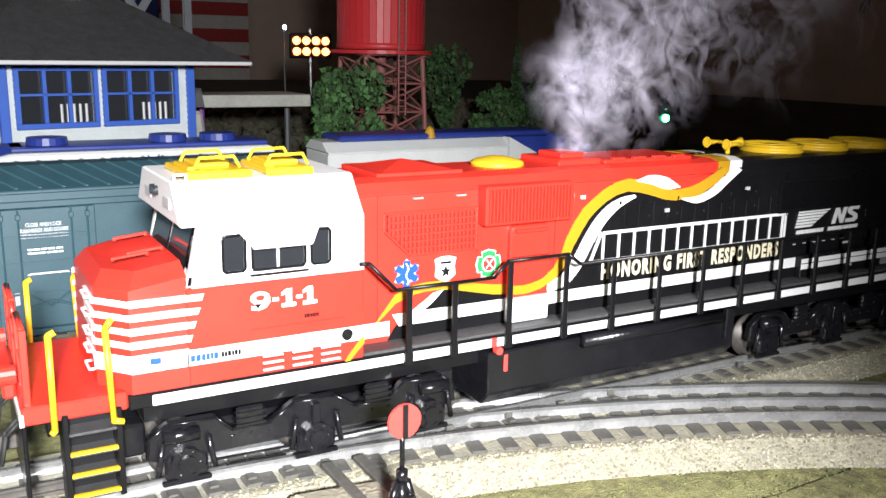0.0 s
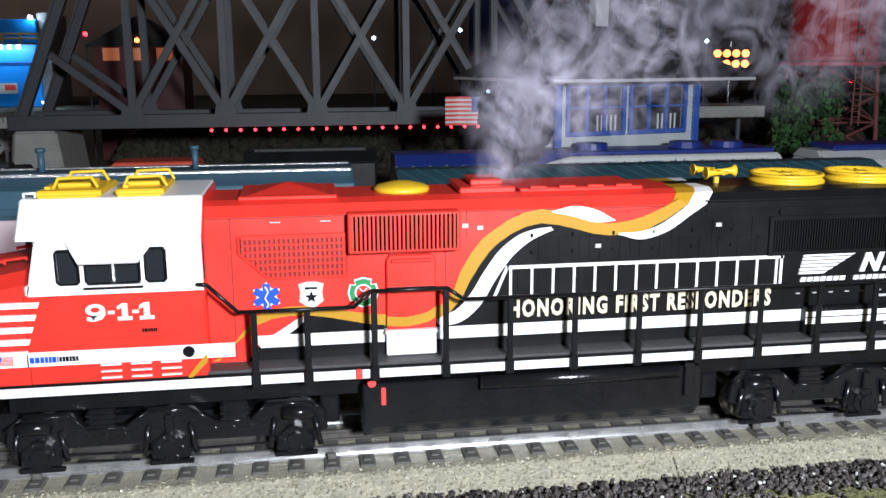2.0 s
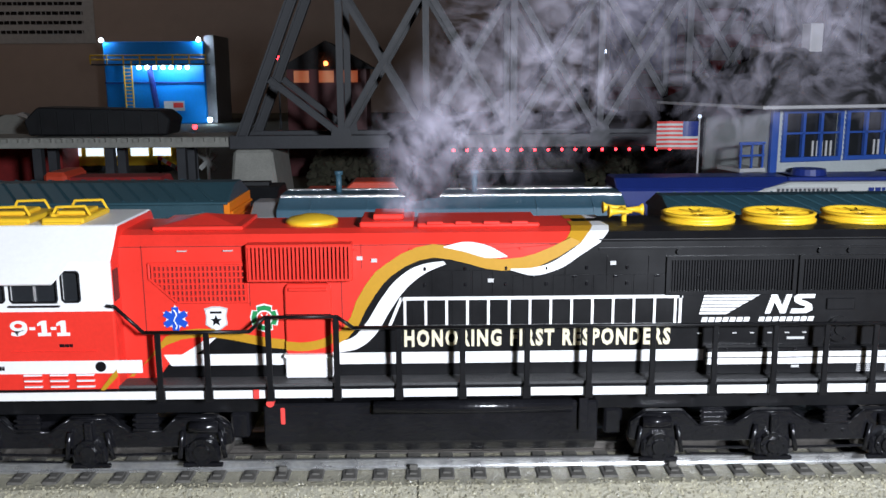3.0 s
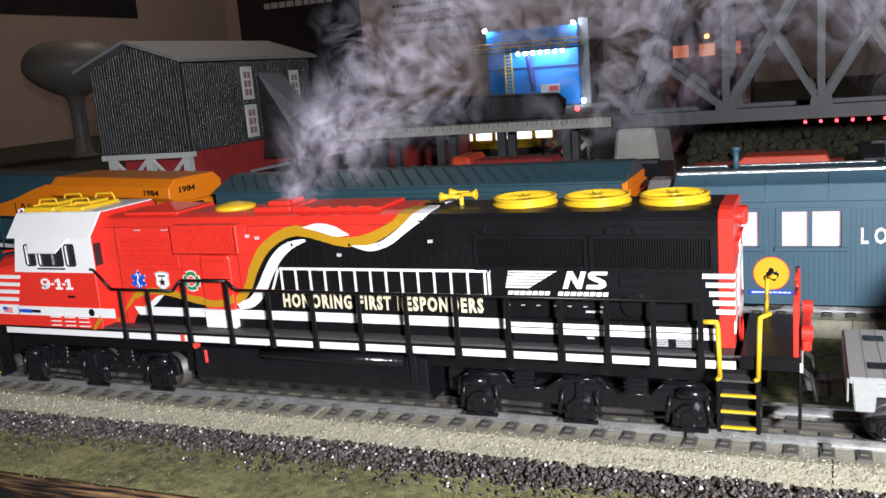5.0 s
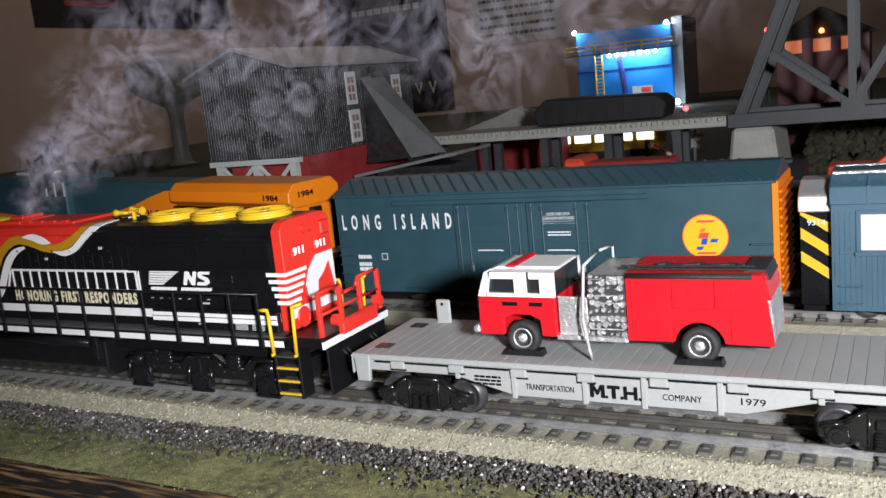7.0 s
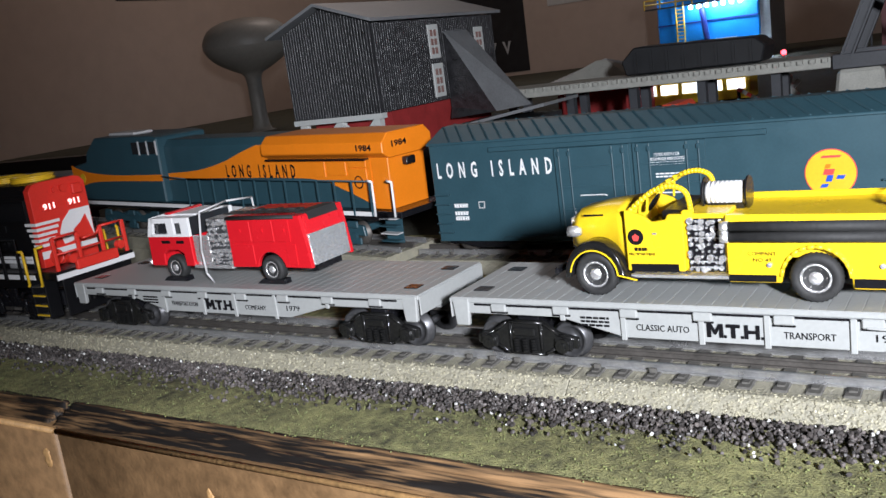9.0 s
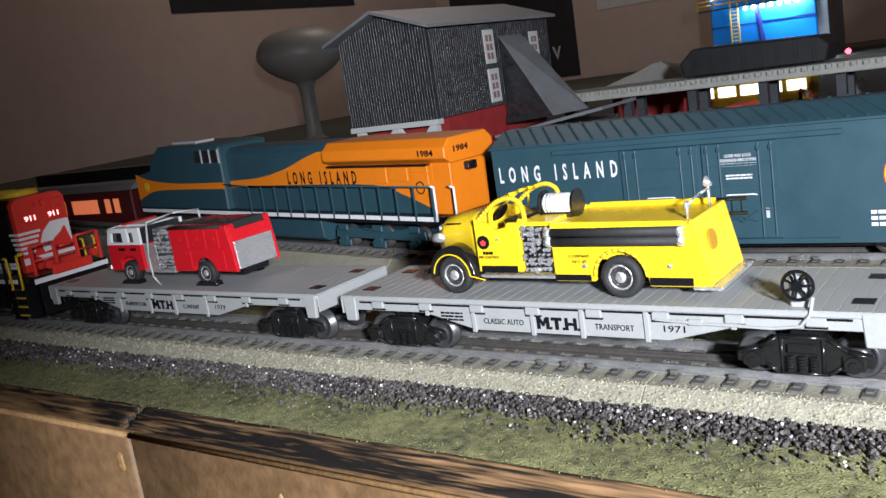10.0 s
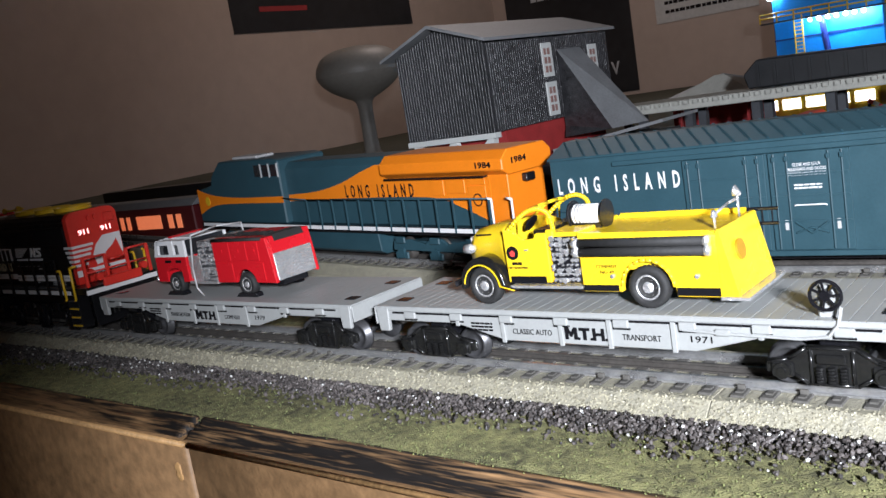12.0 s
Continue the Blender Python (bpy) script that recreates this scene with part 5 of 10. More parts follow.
# end platforms
for e, xa, xb in ((-1, -0.2035, -0.172), (1, 0.2585, 0.2860)):
    bm = bmesh.new()
    box(bm, min(xa, xb), max(xa, xb), -0.0335, 0.0335, 0.0352, 0.0412, 0.0006)
    plat = part("end_platform", bm, RED if e < 0 else BLACK, loco, "red front platform" if e < 0 else "black rear platform")
    xo = xa if e < 0 else xb
    part("platform_edge", box(bmesh.new(), xo - 0.0006, xo + 0.0006, -0.0335, 0.0335, 0.0352, 0.0392), WHITE, plat)
    bm = bmesh.new()
    box(bm, min(xo, xo - e * 0.0014), max(xo, xo - e * 0.0014), -0.030, 0.030, 0.008, 0.0352, 0.0004)
    part("pilot", bm, BLACK, plat)
    for y in (-0.030, -0.010, 0.010, 0.030):
        part("end_post", box(bmesh.new(), xo - e * 0.0022 - 0.0011, xo - e * 0.0022 + 0.0011, y - 0.0014, y + 0.0014, 0.0392, 0.0655, 0.0003), RED, plat)
    handrail(plat, [(xo - e * 0.0022, -0.030, 0.0652), (xo - e * 0.0022, -0.010, 0.0652), (xo - e * 0.0022, -0.006, 0.0600), (xo - e * 0.0022, 0.006, 0.0600), (xo - e * 0.0022, 0.010, 0.0652), (xo - e * 0.0022, 0.030, 0.0652)], 0.0010, RED)
    handrail(plat, [(xo - e * 0.0022, -0.030, 0.0530), (xo - e * 0.0022, 0.030, 0.0530)], 0.0008, RED)
    part("anticlimber", box(bmesh.new(), min(xo, xo + e * 0.004), max(xo, xo + e * 0.004), -0.018, 0.018, 0.0392, 0.0470, 0.0008), RED, plat)
    for y in (-0.021, 0.021):
        part("ditch_light", rod(bmesh.new(), (xo, y, 0.0485), (xo + e * 0.0045, y, 0.0485), 0.0032, 14), RED, plat)
    bm = bmesh.new()
    box(bm, min(xo, xo + e * 0.013), max(xo, xo + e * 0.013), -0.0028, 0.0028, 0.0155, 0.0205, 0.0006)
    box(bm, min(xo + e * 0.011, xo + e * 0.018), max(xo + e * 0.011, xo + e * 0.018), -0.0048, 0.0048, 0.0135, 0.0225, 0.0012)
    part("coupler", bm, RUST, plat)
    for k, y in enumerate((-0.016, -0.012, 0.012, 0.016)):
        handrail(plat, [(xo, y, 0.030), (xo + e * 0.004, y, 0.026), (xo + e * 0.006, y, 0.016)], 0.0007, TYRE, "air_hose")
# rear end of the hood
bm = bmesh.new()
solid(bm, hood_profile(HOOD_Y, 0.0412, 0.1035), "x", 0.2525, 0.2590, 0.0004)
rear = part("rear_panel", bm, RED, loco, "red rear end of the hood")
for k in range(5):
    z = 0.0748 - k * 0.0040
    bm = bmesh.new()
    box(bm, 0.2458 + k * 0.0014, 0.2592, -HOOD_Y - 0.0004, -HOOD_Y + 0.0004, z - 0.0022, z)
    box(bm, 0.2588, 0.2594, -HOOD_Y, -0.004 - 0.002 * k, z - 0.0022, z)
    part("rear_stripe", bm, WHITE, rear, "white rear stripe")
bm = bmesh.new()
box(bm, 0.2588, 0.2595, -HOOD_Y, HOOD_Y, 0.0478, 0.0533)
solid(bm, [(-0.004, 0.0550), (0.004, 0.0560), (0.0055, 0.0640), (0.012, 0.0680), (0.018, 0.0740), (0.0225, 0.0560), (0.0225, 0.0790), (0.006, 0.0790), (-0.002, 0.0720), (-0.006, 0.0640)], "x", 0.2588, 0.2596)
part("rear_emblem", bm, WHITE, rear, "white emblem")
for y in (-0.0105, 0.0105):
    bm = bmesh.new()
    box(bm, 0.2588, 0.2606, y - 0.0062, y + 0.0062, 0.0820, 0.0878, 0.0003)
    nb = part("number_box", bm, RED, rear)
    ob = writing("number", "911", LAMPWHITE, nb, pose(0.2607, y, 0.0849, 90, 0, 90), 0.0058, width=0.0098, bold=0.0002, label="lit white number")
bm = bmesh.new()
for y in (-0.003, 0.003):
    rod(bm, (0.2585, y, 0.0960), (0.2615, y, 0.0960), 0.0026, 12)
part("rear_headlight", bm, RED, rear)
part("sand_cap", box(bmesh.new(), 0.2588, 0.2625, 0.010, 0.0185, 0.0900, 0.0980, 0.0008), RED, rear)
part("brake_wheel", lathe(bmesh.new(), [(0.0055, 0), (0.0060, 0.0006), (0.0055, 0.0012), (0.0048, 0.0006)], 20, pose(0.2605, -0.014, 0.0475, 0, 90, 0)), RED, rear)
# fuel tank
bm = bmesh.new()
solid(bm, [(-0.0285, 0.0305), (0.0285, 0.0305), (0.0285, 0.0125), (0.0225, 0.0062), (-0.0225, 0.0062), (-0.0285, 0.0125)], "x", -0.0300, 0.1125, 0.0007)
tank = part("fuel_tank", bm, DARK, loco, "black fuel tank")
for s in (-1, 1):
    bm = bmesh.new()
    rod(bm, (0.017, s * 0.0300, 0.0292), (0.101, s * 0.0300, 0.0292), 0.0030, 14)
    part("air_tank", bm, DARK, tank, smooth=True)
    part("fuel_cap", rod(bmesh.new(), (-0.0265, s * 0.0285, 0.0318), (-0.0265, s * 0.0312, 0.0318), 0.0017, 12), SIGNALRED, tank, "red fuel cap")
    part("fuel_gauge", box(bmesh.new(), -0.0228, -0.0208, min(s * 0.0285, s * 0.0292), max(s * 0.0285, s * 0.0292), 0.0215, 0.0290, 0.0003), SIGNALRED, tank)
    part("cut_out", box(bmesh.new(), -0.0328, -0.0302, min(s * 0.0335, s * 0.0350), max(s * 0.0335, s * 0.0350), 0.0352, 0.0392, 0.0004), SIGNALRED, loco)
    part("tank_bracket", box(bmesh.new(), 0.104, 0.108, min(s * 0.0280, s * 0.0310), max(s * 0.0280, s * 0.0310), 0.0180, 0.0330, 0.0004), DARK, tank)
three_axle_truck(loco, (-0.1530, -0.1050, -0.0570), DARK)
three_axle_truck(loco, (0.1395, 0.1892, 0.2390), DARK)
for x in (-0.043, -0.168, 0.122, 0.257):
    part("gear_case", box(bmesh.new(), x - 0.004, x + 0.004, -0.016, 0.016, 0.010, 0.022, 0.001), DARK, loco)


# ---- flatcars ----
FLAT_TOP = 0.0345


def small_bogie(car, x):
    for dx in (-0.0205, 0.0205):
        wheelset(car, x + dx, 0.0092, 0.0185, WHEEL)
    b = part("bogie", box(bmesh.new(), x - 0.006, x + 0.006, -0.022, 0.022, 0.010, 0.022, 0.001), DARK, car, "black sprung bogie")
    for s in (-1, 1):
        ya, yb = (-0.0255, -0.0225) if s < 0 else (0.0225, 0.0255)
        bm = bmesh.new()
        solid(bm, [(x - 0.028, 0.0075), (x - 0.028, 0.0130), (x - 0.018, 0.0150), (x - 0.010, 0.0205), (x + 0.010, 0.0205), (x + 0.018, 0.0150), (x + 0.028, 0.0130), (x + 0.028, 0.0075), (x + 0.016, 0.0070), (x + 0.010, 0.0030), (x - 0.010, 0.0030), (x - 0.016, 0.0070)], "y", ya, yb, 0.0006)
        part("side_frame", bm, GLOSS, b)
        yo = ya if s < 0 else yb
        bm = bmesh.new()
        pipe(bm, [(x - 0.027, yo, 0.0122), (x - 0.018, yo, 0.0142), (x - 0.010, yo, 0.0197), (x + 0.010, yo, 0.0197), (x + 0.018, yo, 0.0142), (x + 0.027, yo, 0.0122)], 0.0009)
        pipe(bm, [(x - 0.016, yo, 0.0076), (x - 0.010, yo, 0.0036), (x + 0.010, yo, 0.0036), (x + 0.016, yo, 0.0076)], 0.0009)
        for k in (-1, 1):
            rod(bm, (x + k * 0.0085, yo, 0.0040), (x + k * 0.0085, yo, 0.0195), 0.0009, 8)
        part("frame_rib", bm, GLOSS, b, smooth=True)
        part("bolster_end", box(bmesh.new(), x - 0.0060, x + 0.0060, *sorted((yo, yo + s * 0.0020)), 0.0130, 0.0172, 0.0006), GLOSS, b)
        for dx in (-0.0205, 0.0205):
            part("journal_box", box(bmesh.new(), x + dx - 0.0048, x + dx + 0.0048, *sorted((yo, yo + s * 0.0016)), 0.0062, 0.0128, 0.0009), GLOSS, b)
        for k in range(3):
            bm = bmesh.new()
            for j in range(5):
                lathe(bm, [(0.0015, 0), (0.0020, 0.0006), (0.0015, 0.0012)], 10, pose(x - 0.0048 + k * 0.0048, yo + s * 0.0012, 0.0048 + j * 0.0014))
            part("spring", bm, GLOSS, b)
        for dx in (-0.0205, 0.0205):
            bm = bmesh.new()
            rod(bm, (x + dx, yo, 0.0092), (x + dx, yo + s * 0.0028, 0.0092), 0.0036, 14)
            rod(bm, (x + dx, yo + s * 0.0028, 0.0092), (x + dx, yo + s * 0.0036, 0.0092), 0.0018, 10)
            part("journal_cap", bm, GLOSS, b)
    return b


def flatcar(x0, x1, turned, words, year, group="flatcars"):
    car = thing("flatcar", f"grey plastic flatcar lettered {year} carrying a toy fire engine", "flatcar", group)
    L = x1 - x0
    bm = bmesh.new()
    box(bm, x0, x1, -0.0338, 0.0338, FLAT_TOP - 0.0030, FLAT_TOP - 0.0004, 0.0005)
    box(bm, x0 + 0.002, x1 - 0.002, -0.010, 0.010, 0.0205, FLAT_TOP - 0.0030)
    deck = part("deck", bm, GREY, car, "grey planked deck")
    n = 44
    me = finish("plank", box(bmesh.new(), -L / n / 2 + 0.00009, L / n / 2 - 0.00009, -0.0336, 0.0336, -0.0004, 0.0, 0.00012), GREY)
    for k in range(n):
        ob = new("plank", me)
        ob.parent = deck
        ob.matrix_local = pose(x0 + (k + 0.5) * L / n, 0, FLAT_TOP)
    for s in (-1, 1):
        bm = bmesh.new()
        ya, yb = (-0.0336, -0.0310) if s < 0 else (0.0310, 0.0336)
        solid(bm, [(x0 + 0.002, FLAT_TOP - 0.0030), (x0 + 0.002, 0.0262), (x0 + 0.060, 0.0262), (x0 + 0.092, 0.0180), (x1 - 0.092, 0.0180), (x1 - 0.060, 0.0262), (x1 - 0.002, 0.0262), (x1 - 0.002, FLAT_TOP - 0.0030)], "y", ya, yb, 0.0003)
        side = part("side_sill", bm, GREY, car, "grey fish-belly side sill")
        yo = ya if s < 0 else yb
        for x in (x0 + 0.062, x0 + 0.092, x0 + 0.1275, x0 + 0.1550, x0 + 0.1880, x1 - 0.062):
            zb = 0.0175 if x0 + 0.09 < x < x1 - 0.09 else 0.0255
            part("sill_rib", box(bmesh.new(), x - 0.0013, x + 0.0013, min(yo, yo + s * 0.0011), max(yo, yo + s * 0.0011), zb - 0.0006, 0.0315, 0.0003), GREY, side)
        for k in range(8):
            x = x0 + 0.028 + k * (L - 0.056) / 7
            part("stake_pocket", box(bmesh.new(), x - 0.0042, x + 0.0042, min(yo, yo + s * 0.0018), max(yo, yo + s * 0.0018), 0.0278, 0.0318, 0.0006), GREY, side)
            part("pocket_slot", box(bmesh.new(), x - 0.0045, x + 0.0045, min(yo, yo + s * 0.0008), max(yo, yo + s * 0.0008), 0.0269, 0.0277), DARK, side)
        bm = bmesh.new()
        for k in range(40):
            x = x0 + 0.006 + k * (L - 0.012) / 39
            rod(bm, (x, yo, 0.0302), (x, yo + s * 0.0004, 0.0302), 0.0004, 5)
        tagged(part("rivet_row", bm, GREY, side), kind="stuff")
        # black strip painting the shade below the deck edge
        part("deck_shade_strip", box(bmesh.new(), x0 + 0.014, x1 - 0.014, min(yo, yo + s * 0.0005), max(yo, yo + s * 0.0005), FLAT_TOP - 0.0040, FLAT_TOP - 0.0030), DARK, side)
        for xa in (x0 + 0.001, x1 - 0.011):
            bm = bmesh.new()
            solid(bm, [(xa, 0.0340), (xa + 0.010, 0.0340), (xa + 0.0088, 0.0195), (xa + 0.0012, 0.0195)], "y", yo - 0.0006 if s < 0 else yo - 0.0022, yo + 0.0022 if s < 0 else yo + 0.0006, 0.0006)
            part("corner_step", bm, GREY, car)
    for xa in (x0, x1):
        e = -1 if xa == x0 else 1
        bm = bmesh.new()
        box(bm, min(xa, xa + e * 0.0008), max(xa, xa + e * 0.0008), -0.0335, 0.0335, 0.0235, FLAT_TOP - 0.0008, 0.0003)
        part("end_sill", bm, GREY, car)
        bm = bmesh.new()
        box(bm, min(xa - e * 0.02, xa + e * 0.009), max(xa - e * 0.02, xa + e * 0.009), -0.0026, 0.0026, 0.0160, 0.0200, 0.0005)
        box(bm, min(xa + e * 0.006, xa + e * 0.0125), max(xa + e * 0.006, xa + e * 0.0125), -0.0050, 0.0050, 0.0140, 0.0215, 0.0012)
        part("coupler", bm, RUST, car)
        for y in (-0.019, 0.019):
            part("deck_plate", box(bmesh.new(), xa - e * 0.012 - 0.0042, xa - e * 0.012 + 0.0042, y - 0.0036, y + 0.0036, FLAT_TOP, FLAT_TOP + 0.0005), DARK, car)
    small_bogie(car, x0 + 0.0365)
    small_bogie(car, x1 - 0.0365)
    ws = -0.0339
    xw = 0.1100
    writing("lettering", words[0], DARK, car, facing(x0 + xw, ws, 0.0232), 0.0042, width=0.024, label="black block lettering")
    x, z0, z1 = x0 + 0.1298, 0.0206, 0.0268
    YM = (ws - 0.0003, ws + 0.0004)
    letters = {
        "letter_m": [(x, z0), (x + 0.0017, z0), (x + 0.0017, z1 - 0.0022), (x + 0.0030, z0 + 0.0014), (x + 0.0039, z0 + 0.0014), (x + 0.0052, z1 - 0.0022), (x + 0.0052, z0), (x + 0.0069, z0), (x + 0.0069, z1), (x + 0.0050, z1), (x + 0.0034, z0 + 0.0034), (x + 0.0019, z1), (x, z1)],
        "letter_t": [(x + 0.0103, z0), (x + 0.0120, z0), (x + 0.0120, z1 - 0.0015), (x + 0.0140, z1 - 0.0015), (x + 0.0140, z1), (x + 0.0082, z1), (x + 0.0082, z1 - 0.0015), (x + 0.0103, z1 - 0.0015)],
        "letter_h": [(x + 0.0158, z0), (x + 0.0173, z0), (x + 0.0173, z0 + 0.0024), (x + 0.0205, z0 + 0.0024), (x + 0.0205, z0), (x + 0.0220, z0), (x + 0.0220, z1), (x + 0.0205, z1), (x + 0.0205, z0 + 0.0038), (x + 0.0173, z0 + 0.0038), (x + 0.0173, z1), (x + 0.0158, z1)],
    }
    for name, pts in letters.items():
        part(name, solid(bmesh.new(), pts, "y", *YM), DARK, car, "heavy black letter")
    for dx in (0.0072, 0.0143, 0.0226):
        part("letter_point", box(bmesh.new(), x + dx, x + dx + 0.0011, *YM, z0, z0 + 0.0012), DARK, car)
    writing("lettering", words[1], DARK, car, facing(x0 + 0.1715, ws, 0.0230), 0.0042, width=0.020 if len(words[1]) > 7 else 0.017)
    writing("lettering", str(year), DARK, car, facing(x0 + 0.2010, ws, 0.0236), 0.0044, width=0.0100)
    bars("small_print", car, DARK, x0 + 0.071, x0 + 0.085, [0.0268, 0.0250, 0.0232], ws, 0.0010, 4, 3)
    # hand-brake stand
    xb, sy = (x1 - 0.035, -1) if not turned else (x0 + 0.024, 1)
    bm = bmesh.new()
    box(bm, xb - 0.0045, xb + 0.0045, min(sy * 0.0265, sy * 0.0285), max(sy * 0.0265, sy * 0.0285), FLAT_TOP - 0.002, FLAT_TOP + 0.0135, 0.0008)
    stand = part("brake_stand", bm, GREY, car, "grey hand-brake stand")
    if not turned:
        bm = bmesh.new()
        rim = [(xb + 0.0062 * math.cos(k * math.pi / 12), -0.0315, 0.0445 + 0.0062 * math.sin(k * math.pi / 12)) for k in range(25)]
        pipe(bm, rim, 0.0008)
        for k in range(7):
            a = 2 * math.pi * k / 7
            rod(bm, (xb, -0.0315, 0.0445), (xb + 0.006 * math.cos(a), -0.0315, 0.0445 + 0.006 * math.sin(a)), 0.0006, 5)
        rod(bm, (xb, -0.0285, 0.0445), (xb, -0.0325, 0.0445), 0.0022, 14)
        part("brake_wheel", bm, DARK, stand, "black spoked brake wheel")
        bm = bmesh.new()
        pipe(bm, [(xb + 0.006, -0.0325, 0.0400), (xb + 0.005, -0.0345, 0.0330), (xb + 0.001, -0.0350, 0.0280), (xb - 0.01, -0.0350, 0.0266), (xb - 0.045, -0.0350, 0.0275), (xb - 0.062, -0.0350, 0.0285)], 0.0008)
        box(bm, xb - 0.047, xb - 0.040, -0.0356, -0.0340, 0.0262, 0.0292, 0.0005)
        part("brake_chain", bm, GREY, stand)
    else:
        part("stand_bolt", rod(bmesh.new(), (xb, 0.0260, 0.0455), (xb, 0.0268, 0.0455), 0.0009), DARK, stand)
    return car


flat_a = flatcar(0.3040, 0.5940, True, ("TRANSPORTATION", "COMPANY"), 1979)
flat_b = flatcar(0.6140, 0.9040, False, ("CLASSIC AUTO", "TRANSPORT"), 1971)


# ---- toy fire engines ----
def road_wheel(truck, x, y, z, r, hub):
    s = -1 if y < 0 else 1
    bm = bmesh.new()
    lathe(bm, [(r * 0.55, -0.003), (r * 0.9, -0.0032), (r, -0.0020), (r, 0.0020), (r * 0.9, 0.0032), (r * 0.62, 0.0034), (r * 0.60, 0.0026)], 64, pose(x, y, z, 90 * -s, 0, 0))
    for v in bm.verts:
        d = Vector((v.co.x - x, 0, v.co.z - z))
        if d.length > r * 0.88 and round(math.atan2(d.z, d.x) / (2 * math.pi) * 64) % 2:
            v.co -= d * 0.045
    w = part("wheel", bm, TYRE, truck, "black treaded tyre", smooth=True)
    bm = bmesh.new()
    lathe(bm, [(r * 0.61, 0.0), (r * 0.60, 0.0030), (r * 0.52, 0.0032), (r * 0.48, 0.0020), (r * 0.30, 0.0014), (r * 0.24, 0.0034), (r * 0.12, 0.0038), (0, 0.0038)], 24, pose(x, y, z, 90 * -s, 0, 0))
    for k in range(6):
        a = 2 * math.pi * k / 6
        m = Matrix.Translation((x + r * 0.4 * math.cos(a), y + s * 0.0020, z + r * 0.4 * math.sin(a)))
        bmesh.ops.create_icosphere(bm, subdivisions=1, radius=r * 0.07, matrix=m)
    part("hub", bm, SILVER, w, "chrome hub", smooth=True)
    return w


def mirrored(fn):
    for s in (-1, 1):
        fn(s)


def ys(s, a, b):
    return (min(s * a, s * b), max(s * a, s * b))


def gauge_panel(parent, x0, x1, z0, z1, y, s, seed, backing=DARK):
    rnd = random.Random(seed)
    p = part("pump_panel", box(bmesh.new(), x0, x1, *ys(s, y - 0.001, y), z0, z1, 0.0003), backing, parent, "chrome pump panel with gauges")
    bm = bmesh.new()
    nx = 6
    for i in range(nx):
        for j in range(9):
            x, z = x0 + (i + rnd.uniform(0.3, 0.7)) * (x1 - x0) / nx, z0 + (j + rnd.uniform(0.3, 0.7)) * (z1 - z0) / 9
            r = rnd.uniform(0.0005, 0.0016)
            rod(bm, (x, s * y, z), (x, s * (y + rnd.uniform(0.0006, 0.0016)), z), r, 10)
    for k in range(4):
        z = z0 + rnd.random() * (z1 - z0)
        rod(bm, (x0 + 0.001, s * (y + 0.0008), z), (x1 - 0.001, s * (y + 0.0008), z), 0.0004, 6)
    tagged(part("panel_fitting", bm, SILVER, p, "chrome valves and gauges"), kind="stuff")
    return p


